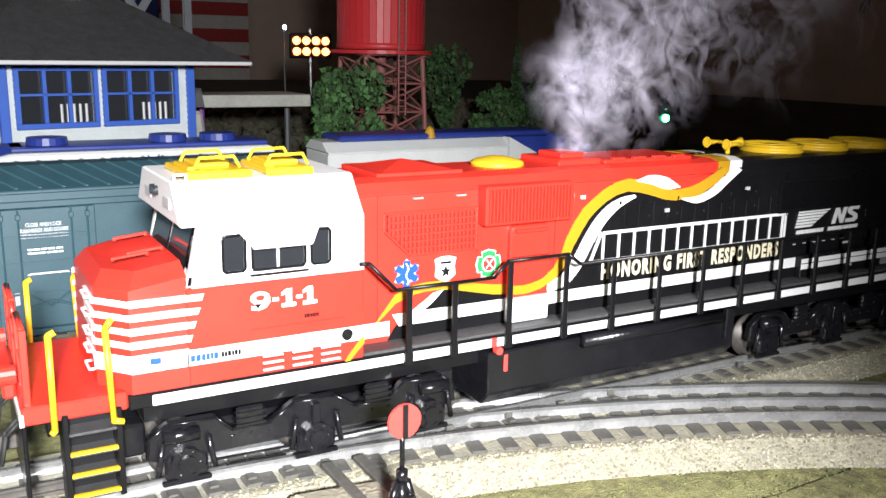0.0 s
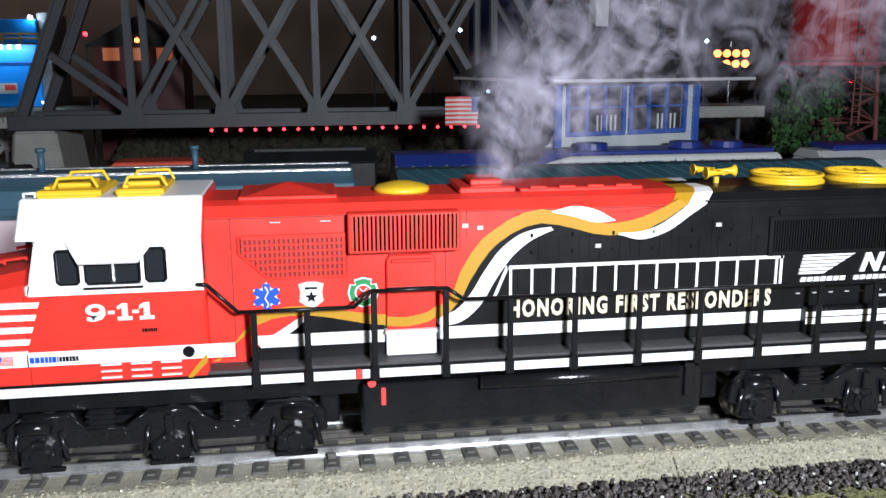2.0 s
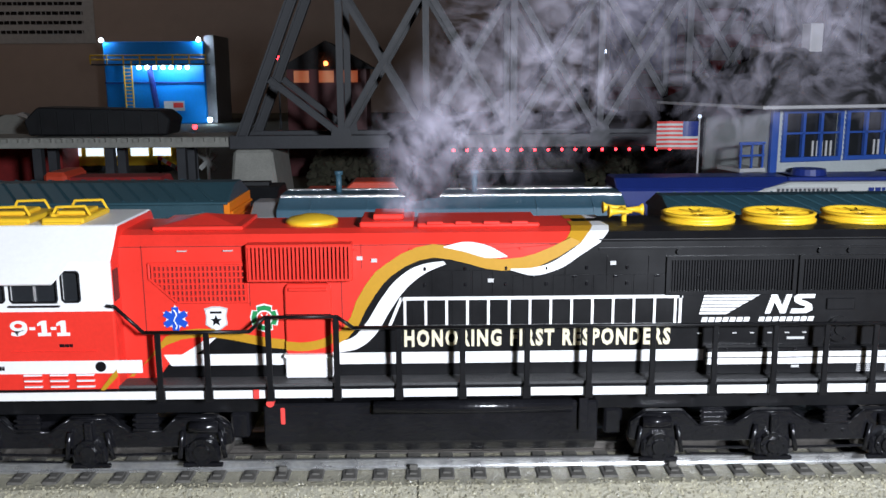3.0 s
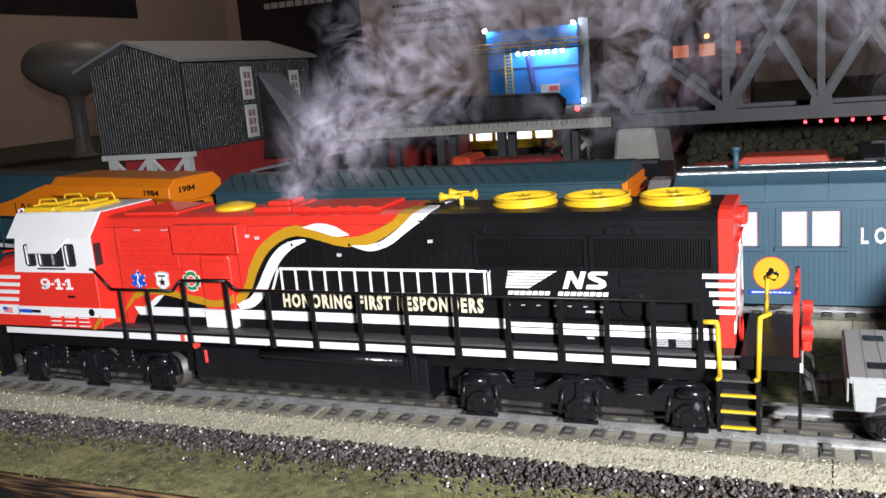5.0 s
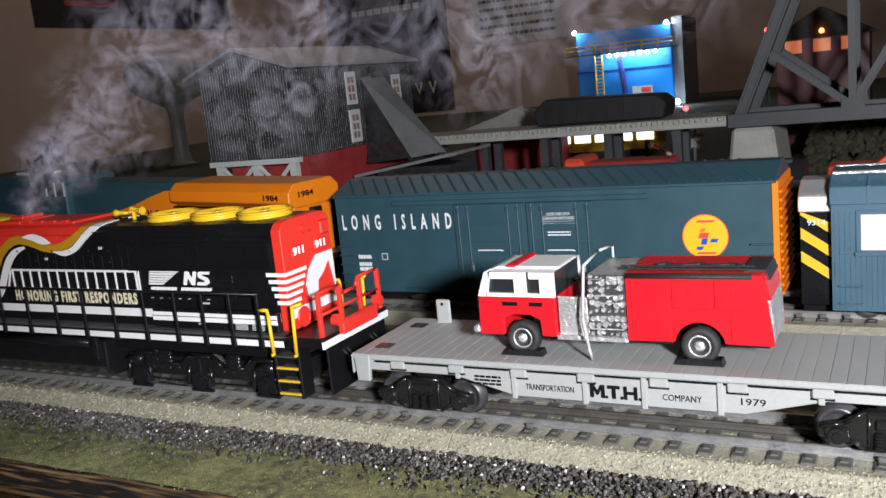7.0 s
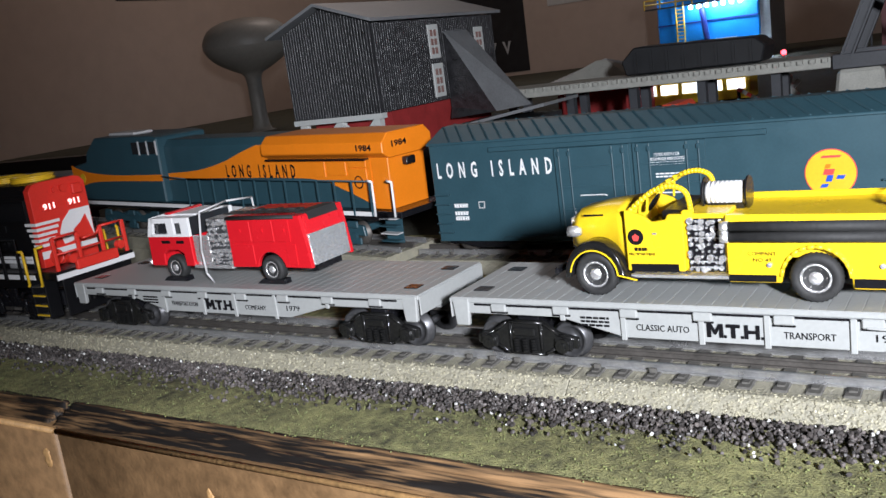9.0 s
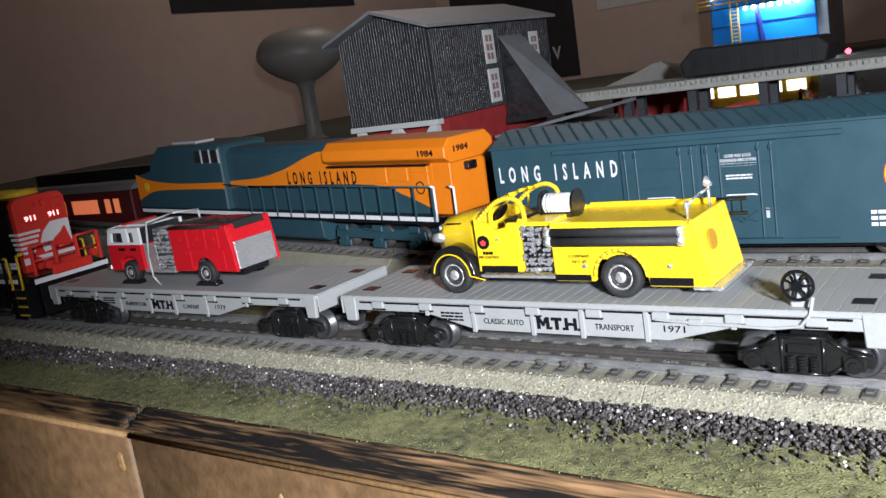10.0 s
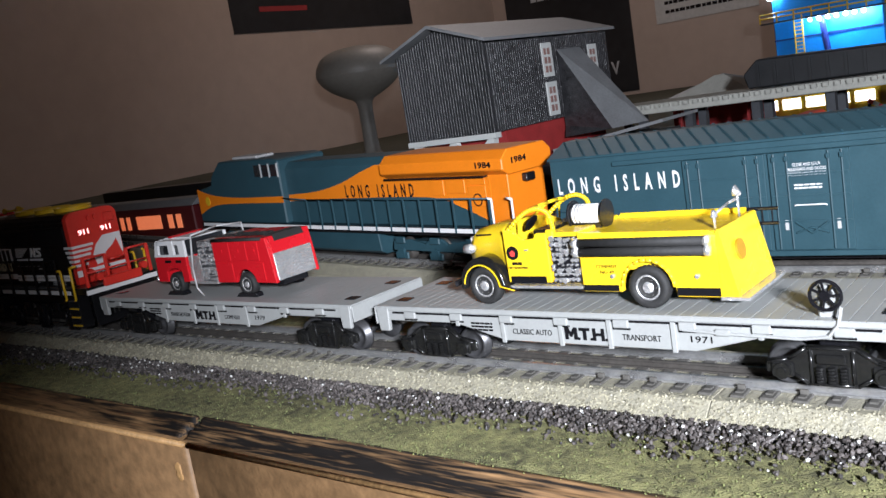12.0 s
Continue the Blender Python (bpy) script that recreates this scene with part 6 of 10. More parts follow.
def red_engine():
    t = thing("fire_engine", "red cab-over toy fire engine with white cab top on a flatcar", "fire engine", "toy fire engines")
    W = 0.0213
    zb = 0.0440
    # lower cab, upper cab with openings
    bm = bmesh.new()
    solid(bm, [(0.3735, zb), (0.3870, zb), (0.3875, 0.0520), (0.3920, 0.0545), (0.4010, 0.0545), (0.4060, 0.0520), (0.4065, zb), (0.4145, zb), (0.4145, 0.0635), (0.3742, 0.0635)], "y", -W, W, 0.0006)
    part("cab", bm, FIRERED, t, "red lower cab")
    for s in (-1, 1):
        y = ys(s, W - 0.0022, W)
        part("front_post", solid(bmesh.new(), [(0.3742, 0.0635), (0.3790, 0.0635), (0.3815, 0.0790), (0.3785, 0.0790)], "y", *y), WHITE, t, "white cab post")
        for a, b in ((0.3940, 0.4000), (0.4072, 0.4145)):
            part("cab_post", box(bmesh.new(), a, b, *y, 0.0635, 0.0790), WHITE, t, "white cab post")
        for a, b in ((0.3787, 0.3939), (0.4001, 0.4071)):
            part("window_sill", box(bmesh.new(), a, b, *y, 0.0635, 0.0652), WHITE, t)
            part("window_header", box(bmesh.new(), a + 0.0018, b, *y, 0.0725, 0.0790), WHITE, t)
        part("side_window", box(bmesh.new(), 0.3790, 0.4090, *ys(s, W - 0.0030, W - 0.0027), 0.0640, 0.0740), GLASS, t)
        part("door_print", box(bmesh.new(), 0.3870, 0.3950, *ys(s, W, W + 0.0001), 0.0590, 0.0610), DARK, t)
        part("door_print", box(bmesh.new(), 0.4010, 0.4080, *ys(s, W, W + 0.0001), 0.0590, 0.0610), DARK, t)
    bm = bmesh.new()
    solid(bm, [(0.3780, 0.0788), (0.4150, 0.0788), (0.4150, 0.0815), (0.3830, 0.0818)], "y", -W, W, 0.0008)
    roof = part("cab_roof", bm, WHITE, t, "white cab roof")
    part("light_bar", box(bmesh.new(), 0.3880, 0.3935, -0.016, 0.016, 0.0812, 0.0842, 0.0012), FIRERED, roof, "dark red roof light bar")
    part("front_face", box(bmesh.new(), 0.3728, 0.3742, -W + 0.002, W - 0.002, 0.0450, 0.0620, 0.0004), FIRERED, t)
    part("windscreen", solid(bmesh.new(), [(0.3745, 0.0640), (0.3752, 0.0640), (0.3795, 0.0785), (0.3788, 0.0785)], "y", -W + 0.002, W - 0.002), GLASS, t)
    part("bumper", box(bmesh.new(), 0.3700, 0.3732, -W, W, 0.0445, 0.0480, 0.0008), SILVER, t, "chrome bumper")
    # pump section
    part("pump_house", box(bmesh.new(), 0.4302, 0.4490, -W + 0.002, W - 0.002, zb, 0.0765, 0.0005), SILVER, t, "silver pump section")
    part("crew_step", box(bmesh.new(), 0.4147, 0.4300, -W + 0.003, W - 0.003, zb, 0.0575, 0.0005), SILVER, t, "chrome crew step behind the cab")
    part("cab_back", box(bmesh.new(), 0.4120, 0.4140, -W + 0.003, W - 0.003, 0.0575, 0.0788), GLASS, t)
    for s in (-1, 1):
        gauge_panel(t, 0.4310, 0.4485, 0.0455, 0.0770, W - 0.0008, s, 5 + s, WHEEL)
        part("running_board", box(bmesh.new(), 0.4145, 0.4490, *ys(s, W - 0.004, W + 0.0006), zb - 0.001, zb + 0.0012, 0.0003), SILVER, t)
        part("pump_door", box(bmesh.new(), 0.4155, 0.4300, *ys(s, W - 0.0022, W - 0.0012), 0.0465, 0.0640, 0.0004), SILVER, t)
    # body with wheel arch and sloped tail
    for s in (-1, 1):
        bm = bmesh.new()
        arch = [(0.4813 + 0.0112 * math.cos(a), 0.0425 + 0.0112 * math.sin(a)) for a in [math.pi * (0.95 - 0.9 * k / 10) for k in range(11)]]
        solid(bm, [(0.4490, zb)] + arch + [(0.5330, zb), (0.5290, 0.0600), (0.5235, 0.0785), (0.4490, 0.0785)], "y", *ys(s, W - 0.003, W), 0.0004)
        side = part("body_side", bm, FIRERED, t, "red panelled body side")
        for k in range(3):
            part("locker_door", box(bmesh.new(), 0.4515 + k * 0.0185, 0.4685 + k * 0.0185, *ys(s, W, W + 0.0005), 0.0600, 0.0735, 0.0003), FIRERED, side)
            part("locker_latch", box(bmesh.new(), 0.4590 + k * 0.0185, 0.4605 + k * 0.0185, *ys(s, W + 0.0005, W + 0.0010), 0.0660, 0.0680), FIRERED, side)
        part("locker_door", box(bmesh.new(), 0.4515, 0.4690, *ys(s, W, W + 0.0005), 0.0460, 0.0585, 0.0003), FIRERED, side)
        part("locker_door", box(bmesh.new(), 0.4955, 0.5120, *ys(s, W, W + 0.0005), 0.0460, 0.0585, 0.0003), FIRERED, side)
    part("body_core", box(bmesh.new(), 0.4490, 0.5230, -W + 0.003, W - 0.003, 0.0540, 0.0760, 0.0004), FIRERED, t)
    part("tail_top", solid(bmesh.new(), [(0.4490, 0.0785), (0.5235, 0.0785), (0.5250, 0.0735), (0.5180, 0.0745), (0.4490, 0.0760)], "y", -W + 0.003, W - 0.003), FIRERED, t)
    bm = bmesh.new()
    solid(bm, [(0.5220, 0.0470), (0.5330, 0.0450), (0.5300, 0.0640), (0.5200, 0.0640)], "y", -W + 0.003, W - 0.003, 0.0005)
    tail = part("tail_board", bm, SILVER, t, "chrome tread-plate tail")
    part("tail_panel", solid(bmesh.new(), [(0.5195, 0.0640), (0.5300, 0.0640), (0.5255, 0.0770), (0.5195, 0.0770)], "y", -W + 0.003, W - 0.003), FIRERED, tail)
    part("hose_bed", solid(bmesh.new(), [(0.5060, 0.0786), (0.5240, 0.0786), (0.5262, 0.0720), (0.5290, 0.0720), (0.5250, 0.0806), (0.5060, 0.0806)], "y", -0.014, 0.014), TYRE, t, "black hose bed")
    bm = bmesh.new()
    for y in (-0.017, -0.011):
        rod(bm, (0.4450, y, 0.0818), (0.5150, y, 0.0822), 0.0008, 6)
    for k in range(14):
        rod(bm, (0.4480 + k * 0.005, -0.017, 0.0819), (0.4480 + k * 0.005, -0.011, 0.0819), 0.0005, 5)
    part("roof_ladder", bm, TYRE, t, "black roof ladder")
    part("suction_hose", rod(bmesh.new(), (0.4500, -W + 0.0006, 0.0768), (0.5150, -W + 0.0006, 0.0772), 0.0024, 12), TYRE, t, "black suction hose", smooth=True)
    part("hose_roll", pipe(bmesh.new(), [(0.4600 + k * 0.004, -0.004 + 0.002 * math.sin(k * 1.7), 0.0800 + 0.001 * (k % 2)) for k in range(12)], 0.0016), TYRE, t)
    part("chassis", box(bmesh.new(), 0.3780, 0.5260, -0.012, 0.012, 0.0405, 0.0450), DARK, t)
    for x in (0.3966, 0.4813):
        for s in (-1, 1):
            road_wheel(t, x, s * 0.0190, 0.0430, 0.0086, 0)
            part("wheel_chock", solid(bmesh.new(), [(x - 0.0115, 0.0346), (x + 0.0105, 0.0346), (x + 0.0095, 0.0375), (x - 0.0075, 0.0375)], "y", *ys(s, 0.0172, 0.0240)), DARK, t, "black chock")
    for ob in t.children_recursive:
        for v in ob.data.vertices:
            if v.co.x > 0.495:
                v.co.x = 0.495 + (v.co.x - 0.495) * 0.47
            if v.co.z > 0.0725:
                v.co.z = 0.0725 + (v.co.z - 0.0725) * 0.5
            v.co.y *= 0.94
            if ob.name.startswith("cab_roof") and v.co.z > 0.0760:
                v.co.y *= 0.62
    return t


def yellow_engine():
    t = thing("fire_engine", "bright yellow vintage toy fire engine with black fenders on a flatcar", "fire engine", "toy fire engines")
    zb = 0.0465
    # bonnet and cowl
    bm = bmesh.new()
    secs = [(0.6745, 0.0105, 0.0560, 0.0690), (0.6790, 0.0125, 0.0540, 0.0730), (0.6900, 0.0145, 0.0520, 0.0752), (0.7000, 0.0170, 0.0500, 0.0762), (0.7075, 0.0205, 0.0480, 0.0768)]
    rings = []
    for x, w, z0, z1 in secs:
        pts = [(-w, z0), (-w, z1 - 0.006), (-w * 0.86, z1 - 0.0022), (-w * 0.5, z1), (w * 0.5, z1), (w * 0.86, z1 - 0.0022), (w, z1 - 0.006), (w, z0)]
        rings.append([bm.verts.new((x, p[0], p[1])) for p in pts])
    for a, b in zip(rings, rings[1:]):
        for i in range(8):
            bm.faces.new((a[i], a[(i + 1) % 8], b[(i + 1) % 8], b[i]))
    bm.faces.new(rings[0]); bm.faces.new(rings[-1][::-1])
    part("bonnet", bm, LEMON, t, "rounded yellow bonnet", smooth=True)
    part("grille", box(bmesh.new(), 0.6735, 0.6750, -0.009, 0.009, 0.0540, 0.0690, 0.0006), SILVER, t, "chrome grille")
    part("bumper", box(bmesh.new(), 0.6690, 0.6712, -0.0235, 0.0235, 0.0440, 0.0475, 0.0008), DARK, t)
    for s in (-1, 1):
        bm = bmesh.new()
        n = 14
        prof = []
        for k in range(n + 1):
            a = math.pi * (1.02 - 1.0 * k / n)
            prof.append((0.6906 + 0.0148 * math.cos(a), 0.0445 + 0.0165 * math.sin(a)))
        inner = [(0.6906 + 0.0118 * math.cos(math.pi * (1.02 - 1.0 * k / n)), 0.0445 + 0.0125 * math.sin(math.pi * (1.02 - 1.0 * k / n))) for k in range(n + 1)]
        solid(bm, prof + [(0.7115, 0.0440), (0.7115, 0.0425)] + inner[::-1], "y", *ys(s, 0.0130, 0.0262), 0.0007)
        part("front_fender", bm, GLOSS, t, "glossy black front fender", smooth=True)
        part("fender_line", pipe(bmesh.new(), [(a, s * 0.0264, b) for a, b in inner[1:]] + [(0.7115, s * 0.0264, 0.0432)], 0.0004), LEMON, t)
        bm = bmesh.new()
        lathe(bm, [(0.0026, 0), (0.0028, 0.004), (0.0018, 0.0065), (0, 0.0068)], 16, pose(0.6755, s * 0.0165, 0.0640, 0, 90, 0))
        part("headlamp", bm, SILVER, t, "chrome headlamp", smooth=True)
        part("bonnet_print", box(bmesh.new(), 0.6830, 0.6930, *ys(s, 0.0143, 0.0146), 0.0708, 0.0716), DARK, t)
        # open cab
        bm = bmesh.new()
        solid(bm, [(0.7060, zb), (0.7330, zb), (0.7330, 0.0725), (0.7260, 0.0725), (0.7250, 0.0700), (0.7185, 0.0690), (0.7150, 0.0720), (0.7060, 0.0750)], "y", *ys(s, 0.0195, 0.0225), 0.0006)
        door = part("cab_side", bm, LEMON, t, "yellow cut-down cab side")
        part("cab_step", box(bmesh.new(), 0.7080, 0.7300, *ys(s, 0.0225, 0.0228), zb, 0.0500), DARK, door)
        bm = bmesh.new()
        rod(bm, (0.7110, s * 0.0225, 0.0625), (0.7110, s * 0.0228, 0.0625), 0.0037, 20)
        part("door_seal", bm, DARK, door)
        part("seal_flame", rod(bmesh.new(), (0.7110, s * 0.0228, 0.0622), (0.7110, s * 0.0230, 0.0622), 0.0018, 5), SIGNALRED, door)
        if s < 0:
            writing("lettering", "FIRE DEPARTMENT", DARK, door, facing(0.7135, -0.0227, 0.0545), 0.0019, width=0.0125)
            bars("maker_name", door, DARK, 0.7100, 0.7160, [0.0568], -0.0226, 0.0016, 4, 2)
        part("door_handle", rod(bmesh.new(), (0.7190, s * 0.0228, 0.0640), (0.7210, s * 0.0228, 0.0640), 0.0005), SILVER, door)
        part("running_board", box(bmesh.new(), 0.7080, 0.7520, *ys(s, 0.0180, 0.0250), 0.0440, 0.0455, 0.0003), SILVER, t, "chrome running board")
    # windscreen header and arched side frames
    bm = bmesh.new()
    pipe(bm, [(0.7215, -0.0190, 0.0836), (0.7222, -0.0100, 0.0846), (0.7224, 0.0, 0.0848), (0.7222, 0.0100, 0.0846), (0.7215, 0.0190, 0.0836)], 0.0010)
    pipe(bm, [(0.7100, 0, 0.0762), (0.7222, 0, 0.0846)], 0.0007)
    wind = part("windscreen_frame", bm, LEMON, t, "yellow windscreen frame", smooth=True)
    for s in (-1, 1):
        bm = bmesh.new()
        arch = outline([(0.7078, 0.0738), (0.7150, 0.0797), (0.7215, 0.0836), (0.7285, 0.0848), (0.7338, 0.0826), (0.7356, 0.0782), (0.7362, 0.0725)], 4)
        pipe(bm, [(p.x, s * 0.0198, p.y) for p in arch], 0.0013, 8)
        part("side_arch", bm, LEMON, wind, "yellow arched door frame", smooth=True)
        bm = bmesh.new()
        pipe(bm, [(0.7162, s * 0.0196, 0.0728), (0.7170, s * 0.0196, 0.0806)], 0.0006)
        part("vent_post", bm, LEMON, wind)
        part("cab_rear", box(bmesh.new(), 0.7322, 0.7372, *ys(s, 0.0195, 0.0224), 0.0690, 0.0742, 0.0008), LEMON, t)
    part("steering_wheel", lathe(bmesh.new(), [(0.0046, 0), (0.0050, 0.0004), (0.0046, 0.0008), (0.0042, 0.0004)], 20, pose(0.7165, -0.009, 0.0755, 0, -55, 0)), DARK, t)
    part("cab_interior", box(bmesh.new(), 0.7080, 0.7320, -0.0190, 0.0190, 0.0480, 0.0640), DARK, t)
    part("seat", box(bmesh.new(), 0.7220, 0.7325, -0.0180, 0.0180, 0.0640, 0.0735, 0.001), DARK, t)
    # pump panel and body
    part("pump_house", box(bmesh.new(), 0.7330, 0.7515, -0.0215, 0.0215, zb, 0.0725, 0.0005), LEMON, t)
    for s in (-1, 1):
        gauge_panel(t, 0.7345, 0.7505, 0.0468, 0.0705, 0.0222, s, 40 + s)
        bm = bmesh.new()
        arch = [(0.7870 + 0.0135 * math.cos(a), 0.0440 + 0.0138 * math.sin(a)) for a in [math.pi * (0.98 - 0.96 * k / 12) for k in range(13)]]
        solid(bm, [(0.7515, 0.0425)] + [(0.7735, 0.0425)] + arch + [(0.8010, 0.0405), (0.8270, 0.0405), (0.8270, 0.0695), (0.8200, 0.0716), (0.7515, 0.0722), (0.7515, 0.0690)], "y", *ys(s, 0.0205, 0.0235), 0.0005)
        side = part("body_side", bm, LEMON, t, "yellow body side with wheel arch")
        part("lower_stripe", box(bmesh.new(), 0.7518, 0.7715, *ys(s, 0.0235, 0.0239), 0.0430, 0.0460), DARK, side)
        part("lower_stripe", box(bmesh.new(), 0.8015, 0.8265, *ys(s, 0.0235, 0.0239), 0.0412, 0.0450), DARK, side)
        part("arch_trim", pipe(bmesh.new(), [(a, s * 0.0238, b + 0.0006) for a, b in arch], 0.0009), LEMON, side, smooth=True)
        if s < 0:
            writing("lettering", "COMPANY", DARK, side, facing(0.7660, -0.0237, 0.0552), 0.0024, width=0.0115)
            writing("lettering", "NO 49", DARK, side, facing(0.7660, -0.0237, 0.0524), 0.0024, width=0.0075)
        for k, z in enumerate((0.0630, 0.0675)):
            bm = bmesh.new()
            rod(bm, (0.7530, s * 0.0258, z), (0.8200, s * 0.0258, z), 0.0023, 14)
            tube = part("suction_hose", bm, TYRE, side, "black suction hose", smooth=True)
            for xa, xb in ((0.7500, 0.7535), (0.8195, 0.8235)):
                part("hose_coupling", rod(bmesh.new(), (xa, s * 0.0258, z), (xb, s * 0.0258, z), 0.0026, 14), SILVER, tube, "chrome hose coupling", smooth=True)
        for x in (0.7690, 0.8120):
            part("side_lamp", rod(bmesh.new(), (x, s * 0.0235, 0.0505), (x, s * 0.0246, 0.0505), 0.0011), SILVER, side)
        # flared rear quarter
        bm = bmesh.new()
        vs = [bm.verts.new(p) for p in ((0.8270, s * 0.0235, 0.0712), (0.8270, s * 0.0235, 0.0410), (0.8400, s * 0.0235, 0.0410), (0.8290, s * 0.0235, 0.0712),
                                        (0.8270, s * 0.0215, 0.0712), (0.8270, s * 0.0215, 0.0410), (0.8400, s * 0.0215, 0.0410), (0.8290, s * 0.0215, 0.0712))]
        for f in ((0, 1, 2, 3), (7, 6, 5, 4), (0, 4, 5, 1), (1, 5, 6, 2), (2, 6, 7, 3), (3, 7, 4, 0)):
            bm.faces.new([vs[i] for i in f])
        part("rear_quarter", bm, LEMON, t)
    part("hose_deck", box(bmesh.new(), 0.7515, 0.8250, -0.0205, 0.0205, 0.0530, 0.0708), LEMON, t)
    part("top_rail", pipe(bmesh.new(), [(0.7530, 0.0215, 0.0722), (0.8230, 0.0215, 0.0722)], 0.0010), LEMON, t)
    bm = bmesh.new()
    solid(bm, [(0.8265, 0.0716), (0.8290, 0.0716), (0.8395, 0.0410), (0.8375, 0.0410)], "y", -0.0215, 0.0215)
    back = part("rear_panel", bm, LEMON, t, "sloped yellow rear panel")
    part("rear_step", box(bmesh.new(), 0.8260, 0.8475, -0.0240, 0.0240, 0.0392, 0.0408, 0.0003), SILVER, t, "chrome rear step")
    part("port_hole", rod(bmesh.new(), (0.8325, -0.008, 0.0590), (0.8352, -0.008, 0.0598), 0.0048, 18), GOLD, back, "round port in the rear panel")
    bm = bmesh.new()
    rod(bm, (0.7385, 0.0, 0.0775), (0.7560, 0.0, 0.0775), 0.0052, 24)
    for k in range(9):
        lathe(bm, [(0.0050, -0.0008), (0.0055, 0.0), (0.0050, 0.0008)], 24, pose(0.7396 + k * 0.0019, 0, 0.0775, 0, 90, 0))
    reel = part("hose_reel", bm, WHITE, t, "white hose wound on a black reel", smooth=True)
    for x in (0.7372, 0.7562):
        part("reel_flange", rod(bmesh.new(), (x, 0, 0.0775), (x + 0.0008, 0, 0.0775), 0.0074, 28), DARK, reel)
    part("reel_stand", box(bmesh.new(), 0.7390, 0.7550, -0.0040, 0.0040, 0.0700, 0.0735), DARK, reel)
    bm = bmesh.new()
    rod(bm, (0.8215, -0.0150, 0.0705), (0.8215, -0.0150, 0.0770), 0.0010)
    lathe(bm, [(0.0026, 0), (0.0022, 0.0012), (0.0014, 0.0030), (0, 0.0036)], 16, pose(0.8215, -0.0150, 0.0758))
    part("bell", bm, SILVER, t, "chrome bell", smooth=True)
    bm = bmesh.new()
    rod(bm, (0.8240, 0.0110, 0.0705), (0.8240, 0.0110, 0.0815), 0.0010)
    pipe(bm, [(0.8218, -0.0150, 0.0770), (0.8235, 0.0, 0.0795), (0.8240, 0.0110, 0.0795)], 0.0008)
    lathe(bm, [(0.0008, -0.003), (0.0030, 0.002), (0.0026, 0.0026), (0, 0.0020)], 16, pose(0.8240, 0.0110, 0.0825, 0, -70, 0))
    part("spot_lamp", bm, SILVER, t, "chrome spot lamp", smooth=True)
    bm = bmesh.new()
    for z in (0.0640, 0.0712):
        rod(bm, (0.7550, 0.0260, z), (0.8450, 0.0260, z), 0.0009, 6)
    for k in range(12):
        rod(bm, (0.7580 + k * 0.0075, 0.0260, 0.0640), (0.7580 + k * 0.0075, 0.0260, 0.0712), 0.0006, 5)
    part("side_ladder", bm, DARK, t, "black side ladder")
    part("chassis", box(bmesh.new(), 0.6760, 0.8250, -0.012, 0.012, 0.0395, 0.0480), DARK, t)
    for x in (0.6906, 0.7870):
        for s in (-1, 1):
            road_wheel(t, x, s * 0.0215, 0.0450, 0.0106, 0)
    for ob in t.children_recursive:
        for v in ob.data.vertices:
            if v.co.x > 0.8150:
                v.co.x = 0.8150 + (v.co.x - 0.8150) * 0.62
    return t


truck_a = red_engine()
truck_b = yellow_engine()
strap = thing("tie_strap", "clear plastic strap holding the red fire engine down", "strap")
part("strap_band", pipe(bmesh.new(), [(0.4320, -0.0225, 0.0345), (0.4325, -0.0275, 0.0420), (0.4300, -0.0262, 0.0560), (0.4310, -0.0232, 0.0800), (0.4310, 0.0, 0.0822), (0.4310, 0.0232, 0.0800), (0.4300, 0.0262, 0.0560), (0.4320, 0.0225, 0.0345)], 0.0007), LTGREY, strap, smooth=True)
TRAIN = [loco, flat_a, flat_b, truck_a, truck_b, strap]

# ---- standing train on the second track ----
TRACK2 = 0.213


def plain_bogie(car, x, y, mat):
    b = part("bogie", box(bmesh.new(), x - 0.006, x + 0.006, y - 0.022, y + 0.022, 0.008, 0.020, 0.001), mat, car, "dark bogie with wheels")
    for s in (-1, 1):
        bm = bmesh.new()
        solid(bm, [(x - 0.028, 0.0075), (x - 0.028, 0.0130), (x - 0.010, 0.0205), (x + 0.010, 0.0205), (x + 0.028, 0.0130), (x + 0.028, 0.0075), (x + 0.010, 0.0035), (x - 0.010, 0.0035)], "y", y + s * 0.0238 - 0.0014, y + s * 0.0238 + 0.0014, 0.0005)
        part("side_frame", bm, mat, b)
        for dx in (-0.0205, 0.0205):
            bm = bmesh.new()
            lathe(bm, [(0.0103, 0.0), (0.0103, 0.001), (0.0092, 0.0015), (0.0090, 0.0050), (0.0060, 0.0046), (0, 0.0052)], 22, pose(x + dx, y + s * 0.0150, 0.0092, -90 * s, 0, 0))
            part("wheel", bm, RUST, b, smooth=True)
    return b


